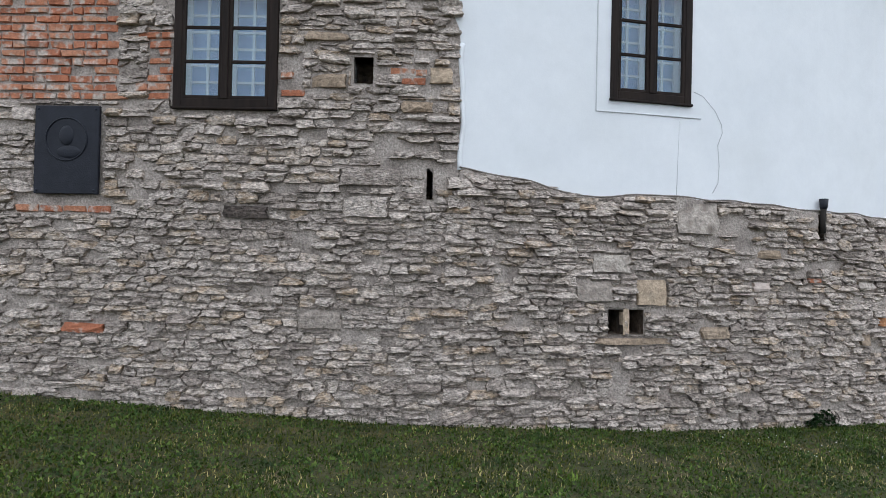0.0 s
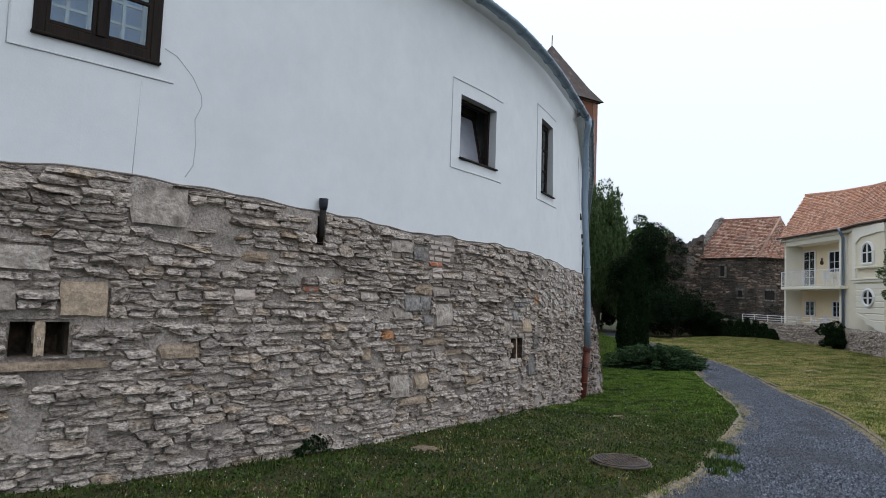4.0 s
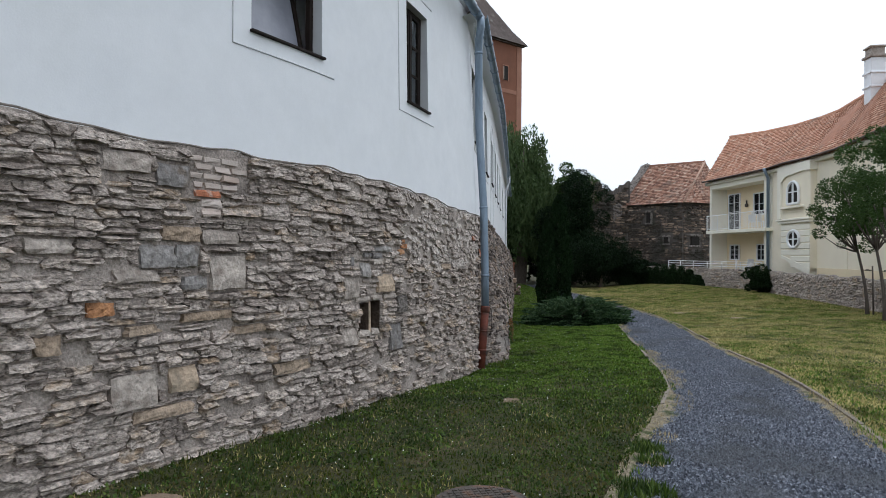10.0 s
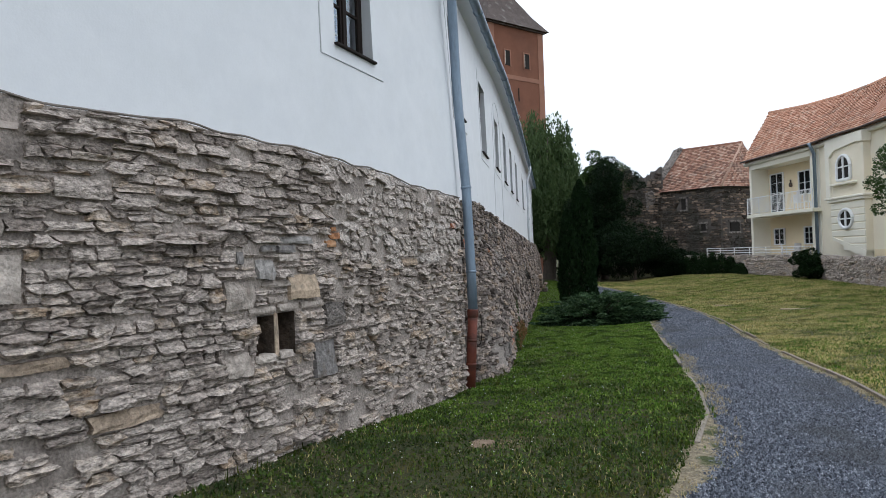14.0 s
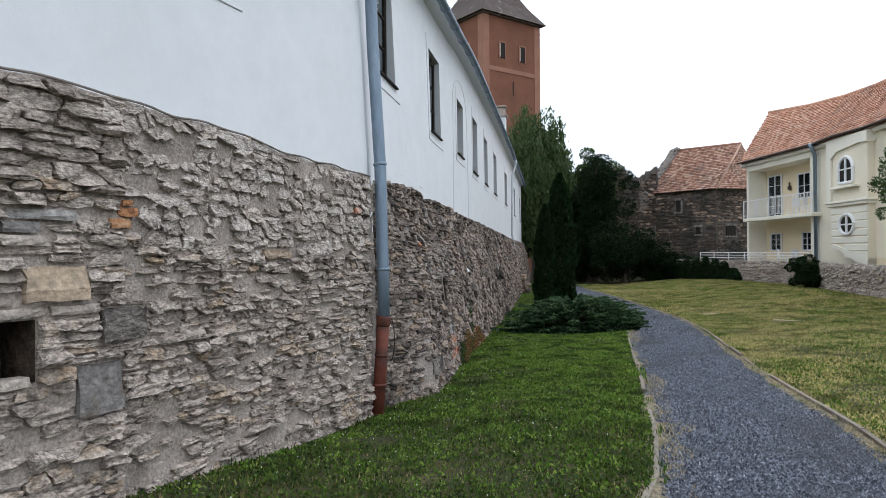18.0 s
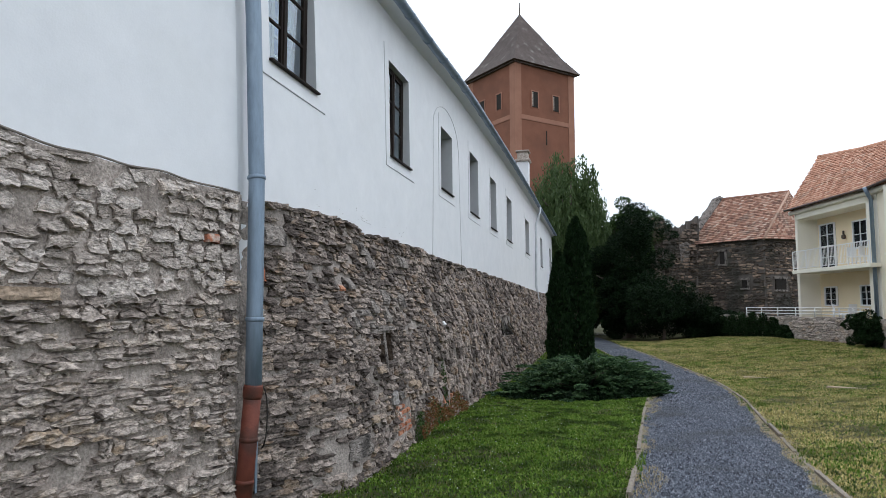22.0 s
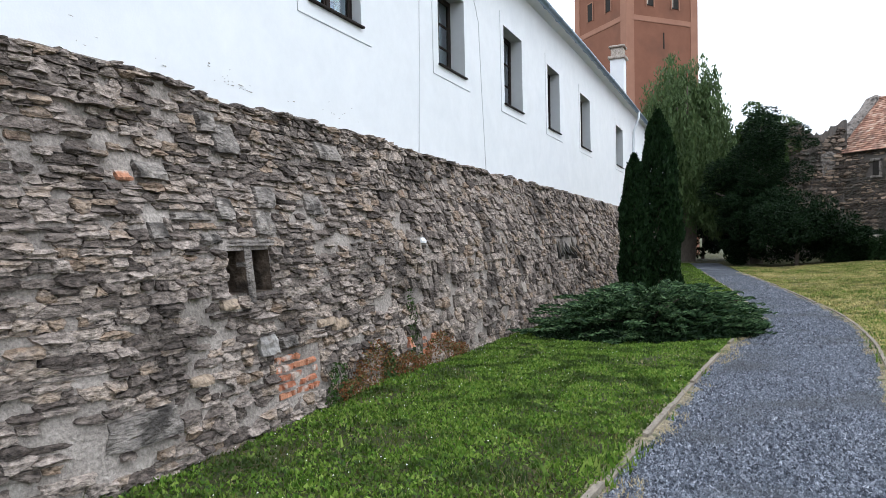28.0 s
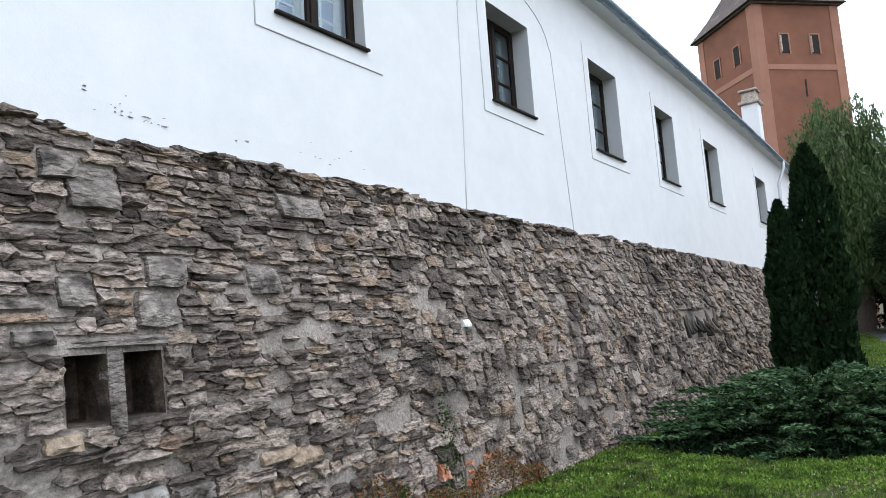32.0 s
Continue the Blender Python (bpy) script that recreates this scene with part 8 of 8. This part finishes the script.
skip_b = [(a - 0.015, b + 0.015, c - 0.012, d + 0.012) for a, b, c, d, *_ in SPECIAL_B] + [(9.86, 10.2, -0.5, 4.0), (13.1, 13.78, 0.27, 0.7), (15.95, 16.4, 0.2, 0.5), (23.5, 26.0, 1.08, 1.64)] + [(a - 0.012, b + 0.012, c - 0.01, d + 0.01) for a, b, c, d in B_VENTS]
cells_b1 = rubble_cells(9.75, 15.5, b_base, b_top, 0.165, (0.034, 0.085), 104, skip_b, loose=0.36, wave=0.03, bare=0.08, patch=0.8, ends=(0, 0.12))
cells_b2 = rubble_cells(15.45, 26.0, b_base, b_top, 0.17, (0.06, 0.16), 105, skip_b, loose=0.5, wave=0.05, bare=0.06, patch=0.85, ends=(0.1, 0.12))
cells_b3 = rubble_cells(26.0, B_END, b_base, b_top, 0.24, (0.1, 0.2), 106, [], loose=0.45, bare=0.05, patch=0.9, ends=(0.1, 0))
# a ragged capping of thin slates under the plaster
gc_ = np.random.default_rng(71)
cy_ = np.arange(10.3, 26, 0.15)
cap_ = np.stack([cy_ + gc_.normal(0, 0.03, len(cy_)), b_top(cy_) - 0.022 + gc_.normal(0, 0.012, len(cy_)), gc_.uniform(0.1, 0.26, len(cy_)), gc_.uniform(0.03, 0.065, len(cy_))], -1)
build_cells(bare_b, b_point, cells_b1, b_batter, (0.006, 0.05), STONE_DARK, 213, (11.3, 14.8, 0.7, 2.4), gap=0.012, ragged=1.3, strata=0.3, hang=0.12)
build_cells(bare_b, b_point, cells_b2, b_batter, (0.006, 0.05), STONE_DARK, 214, gap=0.024, ragged=1.2, strata=0.2, hang=0.1)
build_cells(bare_b, b_point, cells_b3, b_batter, (0.01, 0.06), STONE_DARK, 215, gap=0.02, ragged=1.4)
build_stones(bare_b, b_point, cap_, b_batter, (0.03, 0.07), STONE_DARK, 247, np.zeros(len(cap_), bool), turn=0.1, hang=0.2)
for i, (a, b, c, d, m_, nm) in enumerate(SPECIAL_B):
    lone_stone(bare_b, b_point, a, b, c, d, b_batter, m_, 0.045, nm, seed=500 + i)
brick_field(bare_b, b_point, 13.1, 13.76, 0.28, 0.7, b_batter, BRICK, 31, keep=0.8, bw=0.17)
brick_field(bare_b, b_point, 15.95, 16.4, 0.2, 0.5, b_batter, BRICK, 32, keep=0.5, bw=0.15)
# dark upright slates closing an old niche
gn_ = np.random.default_rng(44)
nr_ = np.array([(23.65 + 0.145 * i + gn_.normal(0, 0.02), 1.36 + gn_.normal(0, 0.05), 0.13 * gn_.uniform(0.7, 1.3), 0.44 * gn_.uniform(0.6, 1.1)) for i in range(16)])
build_stones(bare_b, b_point, nr_[::2], b_batter, (0.01, 0.03), DARK, 245, np.ones(len(nr_[::2]), bool), turn=0.15, name="niche_slate")
build_stones(bare_b, b_point, nr_[1::2], b_batter, (0.01, 0.05), STONE_BARN, 246, np.ones(len(nr_[1::2]), bool), turn=0.15, name="niche_slate")
lone_stone(bare_b, b_point, 14.02, 14.3, 0.78, 0.9, b_batter, STONE_OCHRE, 0.05, seed=720)
lone_stone(bare_b, b_point, 20.4, 20.7, 0.62, 0.88, b_batter, STONE_GREY, 0.04, seed=721)
lone_stone(bare_b, b_point, 12.86, 12.95, 1.16, 1.68, b_batter, STONE_SLAB, 0.03, "divider_stone", seed=8)

# coarse rubble of the garden wall
cells_rw = rubble_cells(0.2, RW_S[-1] - 0.2, rw_base, rw_top, 0.3, (0.09, 0.17), 107, [], loose=0.4, bare=0.04, patch=0.92)
near_s = float(np.interp(-36.0, -RW_XY[:, 1], RW_S))
build_cells(bare_rw, rw_point, cells_rw, no_batter, (0.008, 0.05), STONE, 206, (near_s - 5, near_s + 7, 0.2, 1.5), gap=0.03)

# coarse dark rubble of the barn's two seen faces
def barn_face(a, b):
    a, b = np.array(a), np.array(b)
    d = (b - a) / np.linalg.norm(b - a)

    def fn(s, z, o):
        s, z, o = np.broadcast_arrays(np.asarray(s, float), z, o)
        return np.stack([a[0] + d[0] * s + d[1] * o, a[1] + d[1] * s - d[0] * o, z], -1) - np.array([8.3, 60.1, -0.3])
    return fn, float(np.linalg.norm(b - a))


for i in (0, 1):
    fn_, len_ = barn_face(BARN[i], BARN[i + 1])
    skip_ = [(0.47 * len_ - 0.4, 0.47 * len_ + 0.4, 4.9, 6.3), (0.76 * len_ - 0.4, 0.76 * len_ + 0.4, 3.0, 4.1)] if i == 0 else [(0.3 * len_ - 0.65, 0.3 * len_ + 0.65, 2.8, 4.2)]
    rr_ = lay_courses(0.05, len_ - 0.05, lambda s: 0 * s, lambda s: 6.7 + 0 * s, (0.12, 0.24), (0.36, 0.45), 120 + i, skip_, gap=0.03)
    build_stones(barn_ob, fn_, rr_, no_batter, (0.03, 0.09), STONE_BARN, 220 + i, np.zeros(len(rr_), bool), turn=0.1)

def ruin_point(s, z, o):
    s, z, o = np.broadcast_arrays(np.asarray(s, float), z, o)
    return np.stack([s, -o, z], -1)


rr_ = lay_courses(1.9, 8.8, lambda s: 0 * s, lambda s: np.interp(s, [1.8, 3.5, 5.2, 5.8, 6.3, 6.9, 7.4, 8.0, 8.9], [8.0, 8.8, 9.4, 9.3, 9.0, 8.4, 8.3, 8.7, 9.1]), (0.14, 0.3), (0.4, 0.45), 130, [(0, 9, -1, 2.5)], gap=0.03)
build_stones(ruin_ob, ruin_point, rr_, no_batter, (0.04, 0.14), STONE_BARN, 230, np.zeros(len(rr_), bool), turn=0.15)

coping = thing("tile_coping", Matrix(), "row of dark weathered coping tiles above the old brickwork", "coping", kind="structure")
for k, s_ in enumerate(np.arange(S_START, A(-4.56), 0.19)):
    a, b = s_, s_ + 0.185
    z = np.interp(s_, [A(-9.0), A(-5.6), A(-4.56)], [6.35, 6.03, 5.87]) + 0.006 * (k % 3)
    f = a_point(np.array([a, b, b, a, a, b, b, a]), np.array([z, z, z + 0.055, z + 0.055, z - 0.028, z - 0.028, z + 0.025, z + 0.025]), np.array([0.1, 0.1, -0.05, -0.05, 0.1, 0.1, -0.05, -0.05]))
    cc = f.mean(0)
    ob = put("coping_tile", np_mesh("coping_tile", f - cc, [(0, 1, 2, 3), (4, 5, 1, 0), (5, 6, 2, 1), (7, 4, 0, 3), (7, 6, 5, 4)]), TILE_OLD, coping)
    ob.location = tuple(cc)
